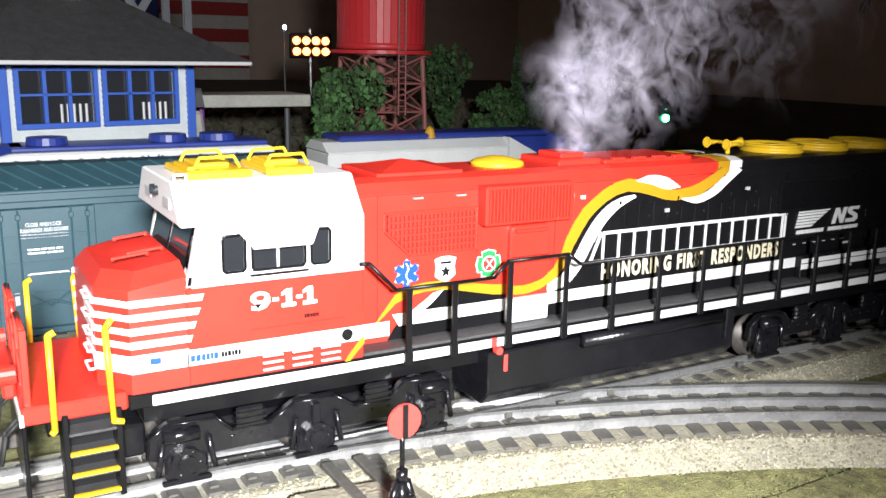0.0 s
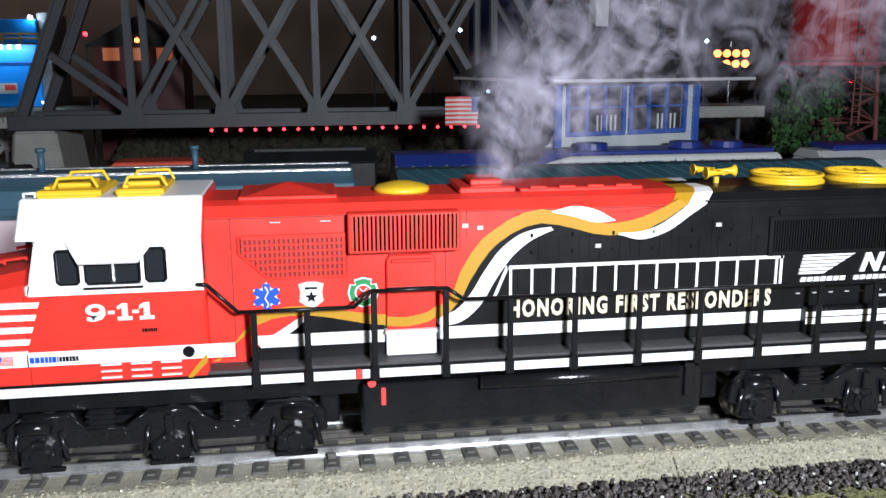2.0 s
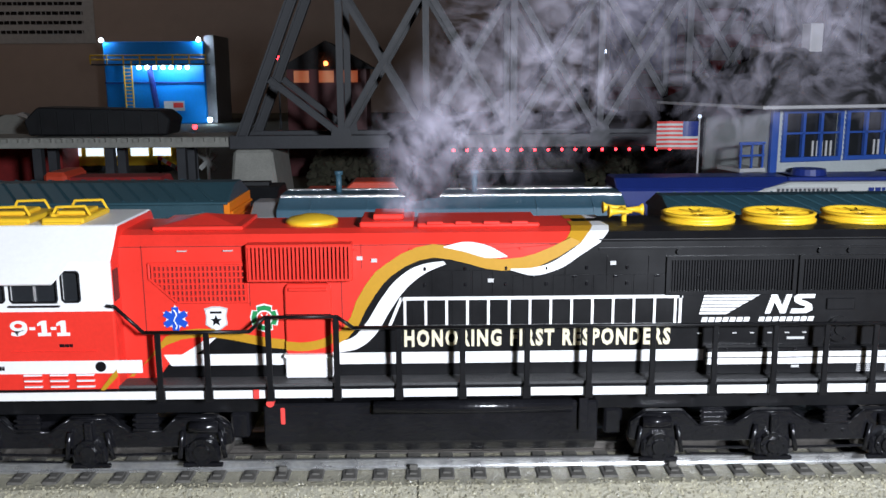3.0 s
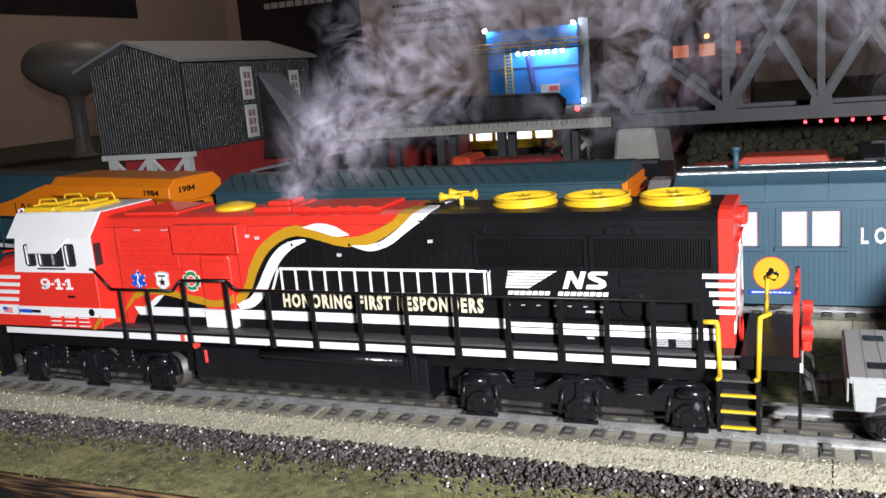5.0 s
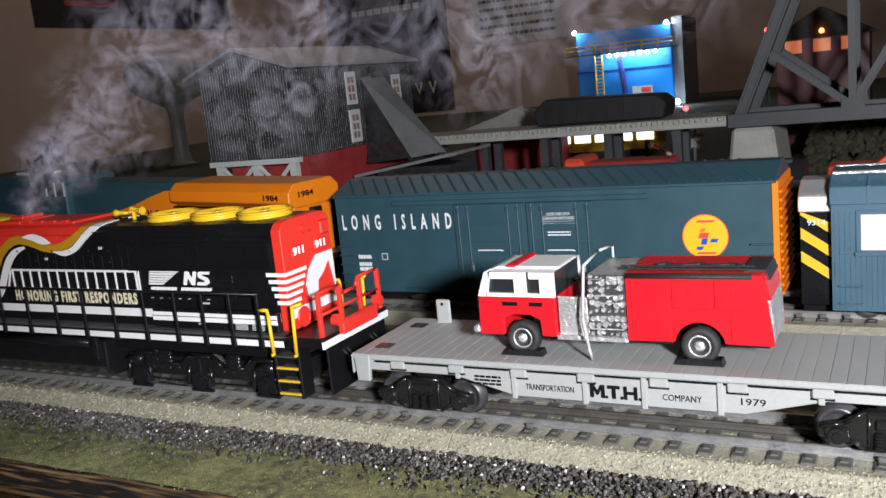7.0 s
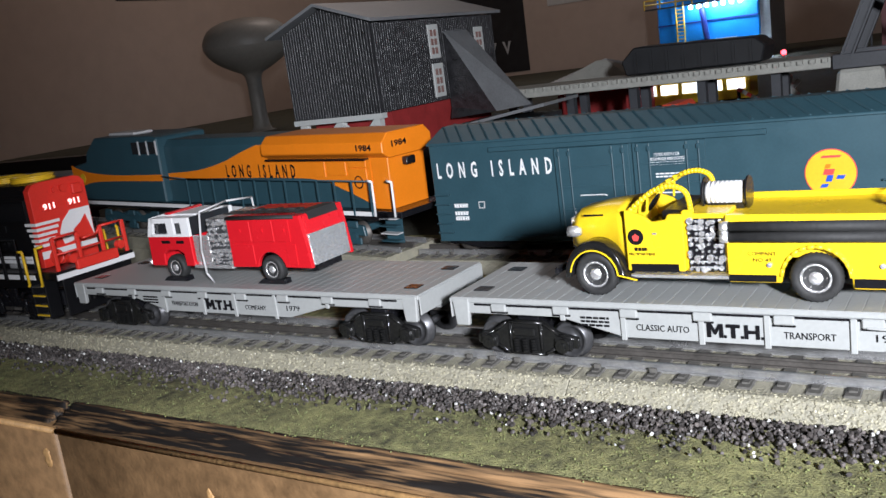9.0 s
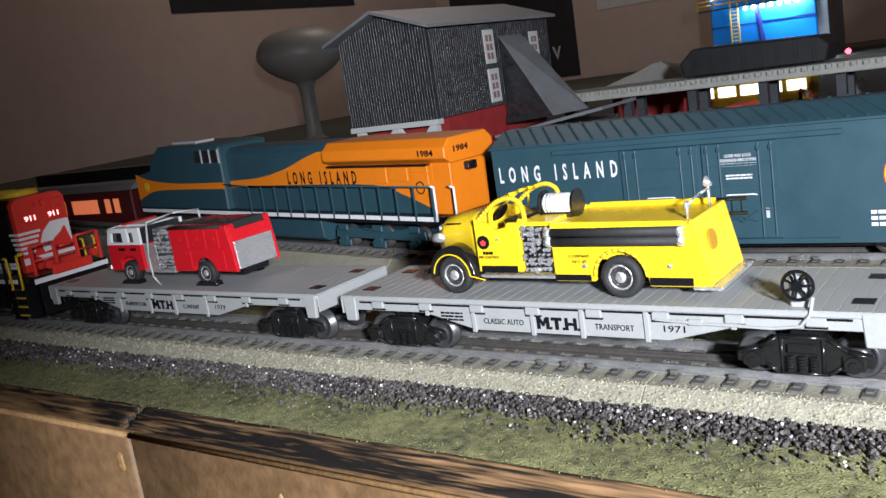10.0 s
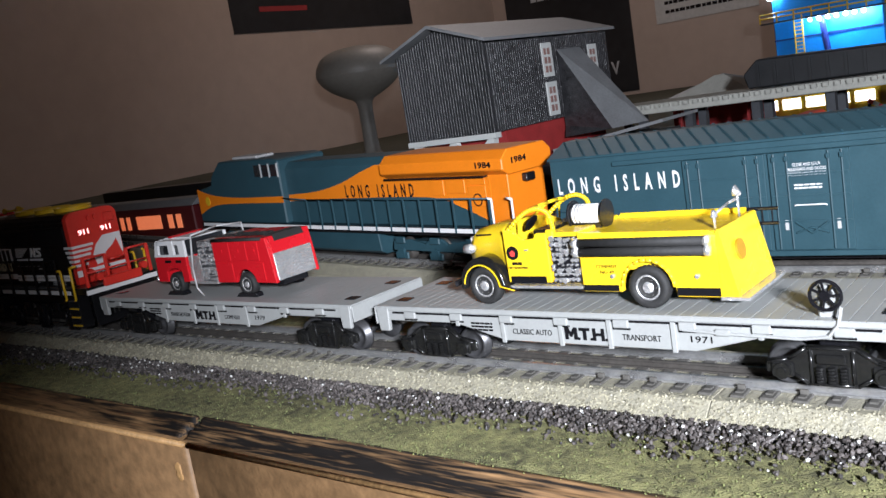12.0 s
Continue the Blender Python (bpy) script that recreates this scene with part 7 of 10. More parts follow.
def boxcar(x0, group="standing boxcars"):
    """A double-door boxcar; the right end is orange."""
    x1 = x0 + 0.336
    y0, y1 = TRACK2 - 0.033, TRACK2 + 0.033
    car = thing("boxcar", "dark teal double-door boxcar standing on the second track", "boxcar", group)
    bm = bmesh.new()
    box(bm, x0 + 0.001, x1 - 0.003, y0, y1, 0.0105, 0.0880, 0.0005)
    body = part("body", bm, GREEN, car, "dark teal riveted body")
    bm = bmesh.new()
    solid(bm, [(y0 - 0.0018, 0.0868), (y1 + 0.0018, 0.0868), (y1 + 0.0018, 0.0885), (TRACK2 + 0.008, 0.0985), (TRACK2 - 0.008, 0.0985), (y0 - 0.0018, 0.0885)], "x", x0, x1, 0.0004)
    roof = part("roof", bm, GREEN, car, "teal ribbed roof")
    for k in range(28):
        x = x0 + 0.002 + k * 0.0113
        for s in (-1, 1):
            bm = bmesh.new()
            a = Vector((x, TRACK2 + s * 0.009, 0.0984))
            b = Vector((x + 0.0190, TRACK2 + s * 0.0335, 0.0893))
            d = (b - a).normalized() * 0.0012
            vs = [bm.verts.new(a + Vector((-0.0011, 0, 0))), bm.verts.new(a + Vector((0.0011, 0, 0.0))), bm.verts.new(b + Vector((0.0011, 0, 0))), bm.verts.new(b + Vector((-0.0011, 0, 0)))]
            mid = [bm.verts.new((a.x, a.y, a.z + 0.0007)), bm.verts.new((b.x, b.y, b.z + 0.0007))]
            bm.faces.new((vs[0], vs[3], mid[1], mid[0])); bm.faces.new((vs[1], mid[0], mid[1], vs[2])); bm.faces.new((vs[0], mid[0], vs[1])); bm.faces.new((vs[3], vs[2], mid[1]))
            part("roof_rib", bm, GREEN, roof)
    part("side_rail", box(bmesh.new(), x0 + 0.055, x0 + 0.255, y0 - 0.0026, y0, 0.0795, 0.0830, 0.0004), GREEN, car)
    part("lower_rail", box(bmesh.new(), x0 + 0.06, x0 + 0.25, y0 - 0.0020, y0, 0.0110, 0.0145, 0.0004), GREEN, car)
    for a, b in ((0.1080, 0.1640), (0.1665, 0.2160)):
        bm = bmesh.new()
        box(bm, x0 + a, x0 + b, y0 - 0.0018, y0, 0.0150, 0.0790, 0.0004)
        door = part("door", bm, GREEN, car, "teal sliding door")
        for z in (0.0335, 0.0500, 0.0640):
            part("door_rib", box(bmesh.new(), x0 + a + 0.001, x0 + b - 0.001, y0 - 0.0026, y0 - 0.0018, z, z + 0.0012), GREEN, door)
        for x in (a + 0.004, a + 0.012, b - 0.012, b - 0.004):
            part("lock_rod", rod(bmesh.new(), (x0 + x, y0 - 0.0024, 0.0160), (x0 + x, y0 - 0.0024, 0.0785), 0.0006, 6), GREEN, door)
            part("rod_guide", box(bmesh.new(), x0 + x - 0.0012, x0 + x + 0.0012, y0 - 0.0036, y0 - 0.0018, 0.0735, 0.0765, 0.0003), GREEN, door)
        m = (a + b) / 2
        part("door_grab", pipe(bmesh.new(), [(x0 + m - 0.010, y0 - 0.002, 0.0440), (x0 + m - 0.009, y0 - 0.0035, 0.0448), (x0 + m + 0.009, y0 - 0.0035, 0.0448), (x0 + m + 0.010, y0 - 0.002, 0.0440)], 0.0005), WHITE, door)
        bm = bmesh.new()
        pipe(bm, [(x0 + m - 0.010, y0 - 0.0026, 0.0335), (x0 + m, y0 - 0.003, 0.0265), (x0 + m + 0.010, y0 - 0.0026, 0.0335)], 0.0007)
        pipe(bm, [(x0 + m - 0.010, y0 - 0.0026, 0.0265), (x0 + m, y0 - 0.003, 0.0300), (x0 + m + 0.010, y0 - 0.0026, 0.0265)], 0.0007)
        part("door_brace", bm, GREEN, door)
        for dx in (-0.017, 0.015):
            part("placard", box(bmesh.new(), x0 + m + dx, x0 + m + dx + 0.0022, y0 - 0.0021, y0 - 0.0018, 0.0285, 0.0350), LTGREY, door)
    bm = bmesh.new()
    for k in range(60):
        x = x0 + 0.004 + k * 0.0056
        if not 0.105 < x - x0 < 0.218:
            for z in (0.0125, 0.0855):
                rod(bm, (x, y0 + 0.0002, z), (x, y0 - 0.0003, z), 0.0004, 5)
    for k in range(16):
        for x in (x0 + 0.005, x1 - 0.007):
            rod(bm, (x, y0 + 0.0002, 0.014 + k * 0.0047), (x, y0 - 0.0003, 0.014 + k * 0.0047), 0.0004, 5)
    tagged(part("rivet_row", bm, GREEN, body), kind="stuff")
    writing("lettering", "LONG ISLAND", WHITE, car, facing(x0 + 0.0555, y0 - 0.0001, 0.0662), 0.0165, width=0.0985, bold=0.0004, space=2.3, label="white block lettering")
    bars("small_print", car, WHITE, x0 + 0.018, x0 + 0.030, [0.0390, 0.0330, 0.0290], y0, 0.0030, 5, 12)
    part("stencil", box(bmesh.new(), x0 + 0.040, x0 + 0.0455, y0 - 0.0002, y0, 0.0365, 0.0420), LTGREY, car)
    part("stencil_fill", box(bmesh.new(), x0 + 0.0408, x0 + 0.0447, y0 - 0.0004, y0, 0.0373, 0.0412), GREEN, car)
    for k, line in enumerate(("CLOSE AND LOCK", "BULKHEADS AND DOORS", "BEFORE MOVING CAR")):
        writing("notice", line, WHITE, car, facing(x0 + 0.1905, y0 - 0.0020, 0.0705 - k * 0.0030), 0.0030, width=0.0175 if k == 0 else 0.0235)
    bars("small_print", car, WHITE, x0 + 0.182, x0 + 0.199, [0.0575, 0.0555], y0 - 0.0019, 0.0010, 5, 13)
    bars("small_print", car, WHITE, x0 + 0.268, x0 + 0.284, [0.0300, 0.0262, 0.0224], y0, 0.0022, 3, 14)
    bm = bmesh.new()
    rod(bm, (x0 + 0.2910, y0 + 0.0002, 0.0530), (x0 + 0.2910, y0 - 0.0003, 0.0530), 0.0150, 36)
    rim = part("badge_rim", bm, SIGNALRED, car)
    part("badge", rod(bmesh.new(), (x0 + 0.2910, y0, 0.0530), (x0 + 0.2910, y0 - 0.0005, 0.0530), 0.0144, 36), YELLOW, car, "round yellow badge")
    for dx, z, w, h, mt in ((-0.0035, 0.0560, 0.0030, 0.0026, ORANGE), (-0.0045, 0.0520, 0.0060, 0.0036, SIGNALRED), (-0.0030, 0.0478, 0.0036, 0.0040, BLUE), (0.0030, 0.0492, 0.0044, 0.0024, BLUE), (-0.0062, 0.0442, 0.0040, 0.0022, BLUE), (-0.0055, 0.0625, 0.0110, 0.0014, SIGNALRED), (-0.0060, 0.0412, 0.0120, 0.0014, SIGNALRED)):
        xa = x0 + 0.2910 + dx
        part("badge_mark", solid(bmesh.new(), [(xa, z), (xa + w, z), (xa + w + 0.0012, z + h), (xa + 0.0012, z + h)], "y", y0 - 0.0008, y0 - 0.0003), mt, car)
    bm = bmesh.new()
    box(bm, x1 - 0.003, x1 + 0.001, y0 - 0.0006, y1 + 0.0006, 0.0105, 0.0880, 0.0004)
    end = part("car_end", bm, ORANGE, car, "orange corrugated car end")
    for k in range(13):
        part("end_rib", solid(bmesh.new(), [(y0 + 0.001, 0.0140 + k * 0.0055), (y1 - 0.001, 0.0140 + k * 0.0055), (y1 - 0.001, 0.0162 + k * 0.0055), (y0 + 0.001, 0.0162 + k * 0.0055)], "x", x1 + 0.001, x1 + 0.0028, 0.0006), ORANGE, end)
    for k in range(5):
        for xa in (x0 + 0.002, x1 - 0.016):
            part("rung", pipe(bmesh.new(), [(xa, y0, 0.0180 + k * 0.0075), (xa, y0 - 0.0022, 0.0180 + k * 0.0075), (xa + 0.013, y0 - 0.0022, 0.0180 + k * 0.0075), (xa + 0.013, y0, 0.0180 + k * 0.0075)], 0.0006), GREEN, car)
    part("underframe", box(bmesh.new(), x0 + 0.002, x1 - 0.002, y0 + 0.012, y1 - 0.012, 0.0060, 0.0105), DARK, car)
    for xa in (x0, x1):
        part("coupler", box(bmesh.new(), xa - 0.010, xa + 0.010, TRACK2 - 0.003, TRACK2 + 0.003, 0.0050, 0.0095, 0.0008), RUST, car)
    plain_bogie(car, x0 + 0.040, TRACK2, DARK)
    plain_bogie(car, x1 - 0.040, TRACK2, DARK)
    return car


box_a = boxcar(-0.5190)
copy_thing(box_a, pose(0.622, 0, -0.0115))


def coach():
    """A matchboard work coach with lit windows and a striped vestibule."""
    x0, x1 = -0.1520, 0.0740
    y0, y1 = TRACK2 - 0.033, TRACK2 + 0.033
    car = thing("work_coach", "blue-green matchboard coach with lit windows and silver roof edge", "coach", at=pose(0, 0, -0.003))
    wins = [(-0.1355, -0.1190), (-0.1160, -0.0995), (-0.0865, -0.0700), (-0.0675, -0.0510)]
    bm = bmesh.new()
    edges = [x0] + [e for w in wins for e in w] + [x1]
    for i in range(0, len(edges), 2):
        box(bm, edges[i], edges[i + 1], y0, y0 + 0.003, 0.0460, 0.0690)
    box(bm, x0, x1, y0, y0 + 0.003, 0.0080, 0.0460)
    box(bm, x0, x1, y0, y0 + 0.003, 0.0690, 0.0760)
    box(bm, x0, x1, y1 - 0.003, y1, 0.0080, 0.0760)
    box(bm, x0, x0 + 0.003, y0 + 0.003, y1 - 0.003, 0.0080, 0.0760)
    box(bm, x1 - 0.003, x1, y0 + 0.003, y1 - 0.003, 0.0080, 0.0760)
    body = part("body", bm, COACHBLUE, car, "blue-green matchboarded body")
    bm = bmesh.new()
    for k in range(75):
        x = x0 + 0.0015 + k * 0.003
        inside = any(a - 0.001 < x < b + 0.001 for a, b in wins)
        box(bm, x, x + 0.0022, y0 - 0.0004, y0, 0.0090, 0.0440)
        if not inside:
            box(bm, x, x + 0.0022, y0 - 0.0004, y0, 0.0445, 0.0700)
    tagged(part("matchboard", bm, COACHBLUE, body), kind="stuff")
    for a, b in wins:
        part("window_light", box(bmesh.new(), a, b, y0 + 0.0030, y0 + 0.0034, 0.0460, 0.0690), WINDOWGLOW, car, "lit frosted window")
    for a, b in ((-0.1380, -0.0970), (-0.0890, -0.0485)):
        bm = bmesh.new()
        box(bm, a, b, y0 - 0.0012, y0, 0.0690, 0.0712); box(bm, a - 0.001, b + 0.001, y0 - 0.0020, y0, 0.0432, 0.0460, 0.0003)
        box(bm, a, a + 0.0022, y0 - 0.0012, y0, 0.0460, 0.0690); box(bm, b - 0.0022, b, y0 - 0.0012, y0, 0.0460, 0.0690)
        part("window_frame", bm, COACHBLUE, car)
    bm = bmesh.new()
    solid(bm, [(y0 - 0.0012, 0.0750), (y1 + 0.0012, 0.0750), (y1 - 0.003, 0.0855), (TRACK2 + 0.012, 0.0930), (TRACK2 - 0.012, 0.0930), (y0 + 0.003, 0.0855)], "x", x0 - 0.001, x1 + 0.001, 0.0005)
    roof = part("roof", bm, COACHBLUE, car, "curved blue-green roof")
    for s in (-1, 1):
        part("silver_edge", box(bmesh.new(), x0, x1, TRACK2 + s * 0.016 - 0.0022, TRACK2 + s * 0.016 + 0.0022, 0.0915, 0.0935, 0.0004), SILVER, roof, "silver roof edge")
    for k in range(6):
        part("roof_seam", solid(bmesh.new(), [(y0 - 0.0016, 0.0750), (y0 + 0.0026, 0.0860), (TRACK2 - 0.012, 0.0936), (TRACK2 - 0.012, 0.0925), (y0 + 0.004, 0.0850)], "x", x0 + 0.02 + k * 0.037, x0 + 0.0212 + k * 0.037), COACHBLUE, roof)
    for x in (-0.1150, -0.0230):
        bm = bmesh.new()
        rod(bm, (x, TRACK2, 0.0920), (x, TRACK2, 0.1050), 0.0020, 10)
        rod(bm, (x, TRACK2, 0.1050), (x, TRACK2, 0.1075), 0.0030, 10)
        part("smoke_jack", bm, COACHBLUE, roof, smooth=True)
    for k in range(2):
        part("rung", pipe(bmesh.new(), [(x0 + 0.004, y0, 0.0130 + k * 0.011), (x0 + 0.004, y0 - 0.002, 0.0130 + k * 0.011), (x0 + 0.017, y0 - 0.002, 0.0130 + k * 0.011), (x0 + 0.017, y0, 0.0130 + k * 0.011)], 0.0005), COACHBLUE, car)
    part("badge_rim", rod(bmesh.new(), (-0.0920, y0 + 0.0002, 0.0285), (-0.0920, y0 - 0.0006, 0.0285), 0.0112, 32), SIGNALRED, car)
    part("badge", rod(bmesh.new(), (-0.0920, y0, 0.0285), (-0.0920, y0 - 0.0008, 0.0285), 0.0106, 32), YELLOW, car, "round yellow badge")
    bm = bmesh.new()
    for k in range(5):
        bmesh.ops.create_icosphere(bm, subdivisions=1, radius=0.0021, matrix=Matrix.Translation((-0.0950 + 0.0015 * k, y0 - 0.0007, 0.0255 + 0.0024 * (k % 3))) @ Matrix.Diagonal((1, 0.2, 1.2, 1)))
    part("badge_mark", bm, DARK, car)
    part("badge_banner", box(bmesh.new(), -0.1060, -0.0780, y0 - 0.0009, y0, 0.0145, 0.0175), BLUE, car)
    bars("small_print", car, WHITE, -0.1040, -0.0800, [0.0160], y0 - 0.0009, 0.0010, 9, 4)
    writing("lettering", "LONG ISLAND", WHITE, car, facing(0.0060, y0 - 0.0005, 0.0525), 0.0138, width=0.092, bold=0.0004, space=1.7, label="white block lettering")
    # vestibule end with hazard stripes
    bm = bmesh.new()
    box(bm, x0 - 0.0185, x0, y0 + 0.006, y1 - 0.006, 0.0100, 0.0705)
    vest = part("vestibule", bm, DARK, car, "black and yellow striped vestibule")
    for k in range(4):
        z = 0.0260 + k * 0.0150
        part("hazard_stripe", solid(bmesh.new(), [(x0 - 0.0182, min(z + 0.012, 0.0700)), (x0 - 0.0182, min(z + 0.0190, 0.0700)), (x0 - 0.0008, min(z + 0.0070, 0.0700)), (x0 - 0.0008, z)], "y", y0 + 0.0056, y0 + 0.0060), YELLOW, vest)
    bm = bmesh.new()
    solid(bm, [(y0 + 0.004, 0.0700), (y1 - 0.004, 0.0700), (y1 - 0.006, 0.0800), (TRACK2 + 0.010, 0.0880), (TRACK2 - 0.010, 0.0880), (y0 + 0.006, 0.0800)], "x", x0 - 0.0195, x0, 0.0008)
    part("vestibule_roof", bm, SILVER, vest, "riveted silver roof end")
    writing("number", "9314", WHITE, vest, facing(x0 - 0.0090, y0 + 0.0052, 0.0630), 0.0052, width=0.0105)
    bm = bmesh.new()
    box(bm, x1, x1 + 0.004, y0, y1, 0.0080, 0.0760, 0.0004)
    part("car_end", bm, ORANGE, car, "orange car end")
    part("underframe", box(bmesh.new(), x0 - 0.018, x1 - 0.002, y0 + 0.012, y1 - 0.012, 0.0040, 0.0080), DARK, car)
    plain_bogie(car, x0 + 0.040, TRACK2, DARK)
    plain_bogie(car, x1 - 0.040, TRACK2, DARK)
    return car


coach()


def standing_loco():
    """A wide-cab diesel on the bend of the second track; local x runs back from its tail at 0."""
    car = thing("orange_locomotive", "orange and dark teal diesel locomotive standing behind the flatcars", "locomotive", at=pose(-0.5454, 0.1931, 0.0064, 0, 1.5, -6.4) @ Matrix.Diagonal((0.8833, 0.95, 0.9457, 1)))
    Y = 0.0240
    part("frame", box(bmesh.new(), -0.540, -0.006, -0.0325, 0.0325, 0.0270, 0.0345, 0.0006), DARK, car)
    part("sill_stripe", box(bmesh.new(), -0.535, -0.022, -0.0331, -0.0325, 0.0300, 0.0338), WHITE, car, "white sill stripe")
    bm = bmesh.new()
    solid(bm, [(-Y, 0.0345), (Y, 0.0345), (Y, 0.0930), (Y - 0.006, 0.1000), (-Y + 0.006, 0.1000), (-Y, 0.0930)], "x", -0.346, -0.0290, 0.0006)
    hood = part("hood", bm, GREEN, car, "dark teal hood")
    bm = bmesh.new()
    solid(bm, [(-0.346, 0.0345), (-0.346, 0.1040), (-0.362, 0.1062), (-0.476, 0.1060), (-0.498, 0.0900), (-0.502, 0.0790), (-0.533, 0.0740), (-0.540, 0.0680), (-0.540, 0.0345)], "y", -0.0318, 0.0318, 0.0016)
    cab = part("cab", bm, GREEN, car, "dark teal wide cab")
    part("cab_roof_unit", box(bmesh.new(), -0.470, -0.415, -0.015, 0.010, 0.1060, 0.1090, 0.0010), LTGREY, cab, "pale grey roof unit")
    for a in (-0.396, -0.379, -0.362):
        part("window_pane", box(bmesh.new(), a, a + 0.0130, -0.0324, -0.0316, 0.0870, 0.1000, 0.0003), GLASS, cab)
        part("window_post", box(bmesh.new(), a + 0.0131, a + 0.0150, -0.0326, -0.0316, 0.0860, 0.1010), LTGREY, cab)
    for y0, y1 in ((-0.028, -0.010), (0.010, 0.028)):
        part("windscreen", solid(bmesh.new(), [(-0.5005, 0.0830), (-0.4985, 0.0905), (-0.4800, 0.1035), (-0.4830, 0.1035)], "y", y0, y1), GLASS, cab)
    # painted orange sweep
    up = [(-0.538, 0.0745), (-0.500, 0.0672), (-0.440, 0.0640), (-0.345, 0.0650), (-0.290, 0.0682), (-0.245, 0.0760), (-0.210, 0.0862), (-0.185, 0.0926)]
    lo = [(-0.538, 0.0440), (-0.500, 0.0545), (-0.440, 0.0572), (-0.345, 0.0580), (-0.240, 0.0605), (-0.110, 0.0605), (-0.070, 0.0520), (-0.030, 0.0380)]
    bm = bmesh.new()
    band(bm, [p for p in up if p[0] <= -0.345], [p for p in lo if p[0] <= -0.345], -0.0318, 0.0004)
    part("orange_band", bm, ORANGE, cab, "orange painted band")
    bm = bmesh.new()
    u = [(p.x, p.y) for p in outline(up[3:], 4)]
    l = [(p.x, p.y) for p in outline(lo[3:], 4)]
    solid(bm, l + [(-0.0286, 0.0380), (-0.0286, 0.0925)] + u[::-1], "y", -Y - 0.0004, -Y + 0.001)
    part("orange_sweep", bm, ORANGE, hood, "orange painted sweep")
    part("nose_face", box(bmesh.new(), -0.5408, -0.5398, -0.029, 0.029, 0.0470, 0.0700), ORANGE, cab)
    part("nose_badge", rod(bmesh.new(), (-0.5150, -0.0320, 0.0600), (-0.5150, -0.0326, 0.0600), 0.0055, 20), YELLOW, cab)
    # radiator wings at the tail
    bm = bmesh.new()
    solid(bm, [(-0.0325, 0.0840), (-0.0240, 0.0790), (0.0240, 0.0790), (0.0325, 0.0840), (0.0325, 0.0930), (0.0240, 0.1005), (-0.0240, 0.1005), (-0.0325, 0.0930)], "x", -0.168, -0.0035, 0.0008)
    wing = part("radiator_wing", bm, ORANGE, car, "orange overhanging radiator")
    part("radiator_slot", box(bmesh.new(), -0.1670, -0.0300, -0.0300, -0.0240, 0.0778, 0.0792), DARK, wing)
    writing("number", "1984", DARK, wing, facing(-0.0270, -0.0328, 0.0885), 0.0070, width=0.0190, bold=0.0002)
    writing("number", "1984", DARK, wing, pose(-0.0032, -0.0120, 0.0900, 90, 0, 90), 0.0070, width=0.0190, bold=0.0002)
    bm = bmesh.new()
    box(bm, -0.0290, -0.0070, -Y, Y, 0.0345, 0.0800, 0.0006)
    part("tail", bm, ORANGE, car, "orange tail end")
    for k, (a, b, z0, z1) in enumerate(((-0.085, -0.060, 0.0640, 0.0760), (-0.056, -0.034, 0.0520, 0.0700), (-0.105, -0.088, 0.0620, 0.0760), (-0.056, -0.034, 0.0710, 0.0770))):
        part("hood_door", box(bmesh.new(), a, b, -Y - 0.0012, -Y, z0, z1, 0.0003), ORANGE, hood)
    bm = bmesh.new()
    pipe(bm, [(-0.0450 + 0.0052 * math.cos(k * math.pi / 8), -Y - 0.0012, 0.0580 + 0.0052 * math.sin(k * math.pi / 8)) for k in range(17)], 0.0006)
    part("blower_ring", bm, DARK, hood)
    writing("lettering", "LONG ISLAND", DARK, hood, facing(-0.1850, -Y - 0.0006, 0.0668), 0.0172, width=0.1080, bold=0.0004, space=2.0, label="dark block lettering")
    part("headlight_pod", box(bmesh.new(), -0.0072, -0.0010, -0.006, 0.006, 0.0700, 0.0770, 0.0008), DARK, car)
    for k in range(13):
        x = -0.300 + k * 0.0230
        part("handrail_post", box(bmesh.new(), x - 0.0009, x + 0.0009, -0.0338, -0.0326, 0.0300, 0.0610), GREEN, car)
    handrail(car, [(-0.346, -0.0330, 0.0630), (-0.300, -0.0332, 0.0610), (-0.0240, -0.0332, 0.0605)], 0.0007, GREEN)
    for x in (-0.0210, 0.0030):
        handrail(car, [(x - 0.006, -0.0330, 0.0610), (x, -0.0330, 0.0600), (x, -0.0330, 0.0300)], 0.0011, WHITE, "grab_iron", "white grab iron")
    part("end_platform", box(bmesh.new(), -0.0290, 0.0100, -0.0325, 0.0325, 0.0290, 0.0345, 0.0005), DARK, car)
    for k in range(4):
        part("step", box(bmesh.new(), -0.0180, 0.0020, -0.0325, -0.0245, 0.0080 + k * 0.0065, 0.0090 + k * 0.0065), LTGREY if k % 2 else GREEN, car)
    part("step_back", box(bmesh.new(), -0.0180, 0.0020, -0.0250, -0.0240, 0.0060, 0.0300), GREEN, car)
    part("tank", solid(bmesh.new(), [(-0.0290, 0.0270), (0.0290, 0.0270), (0.0270, 0.0080), (0.0200, 0.0040), (-0.0200, 0.0040), (-0.0270, 0.0080)], "x", -0.330, -0.190, 0.0008), GREEN, car, "dark teal fuel tank")
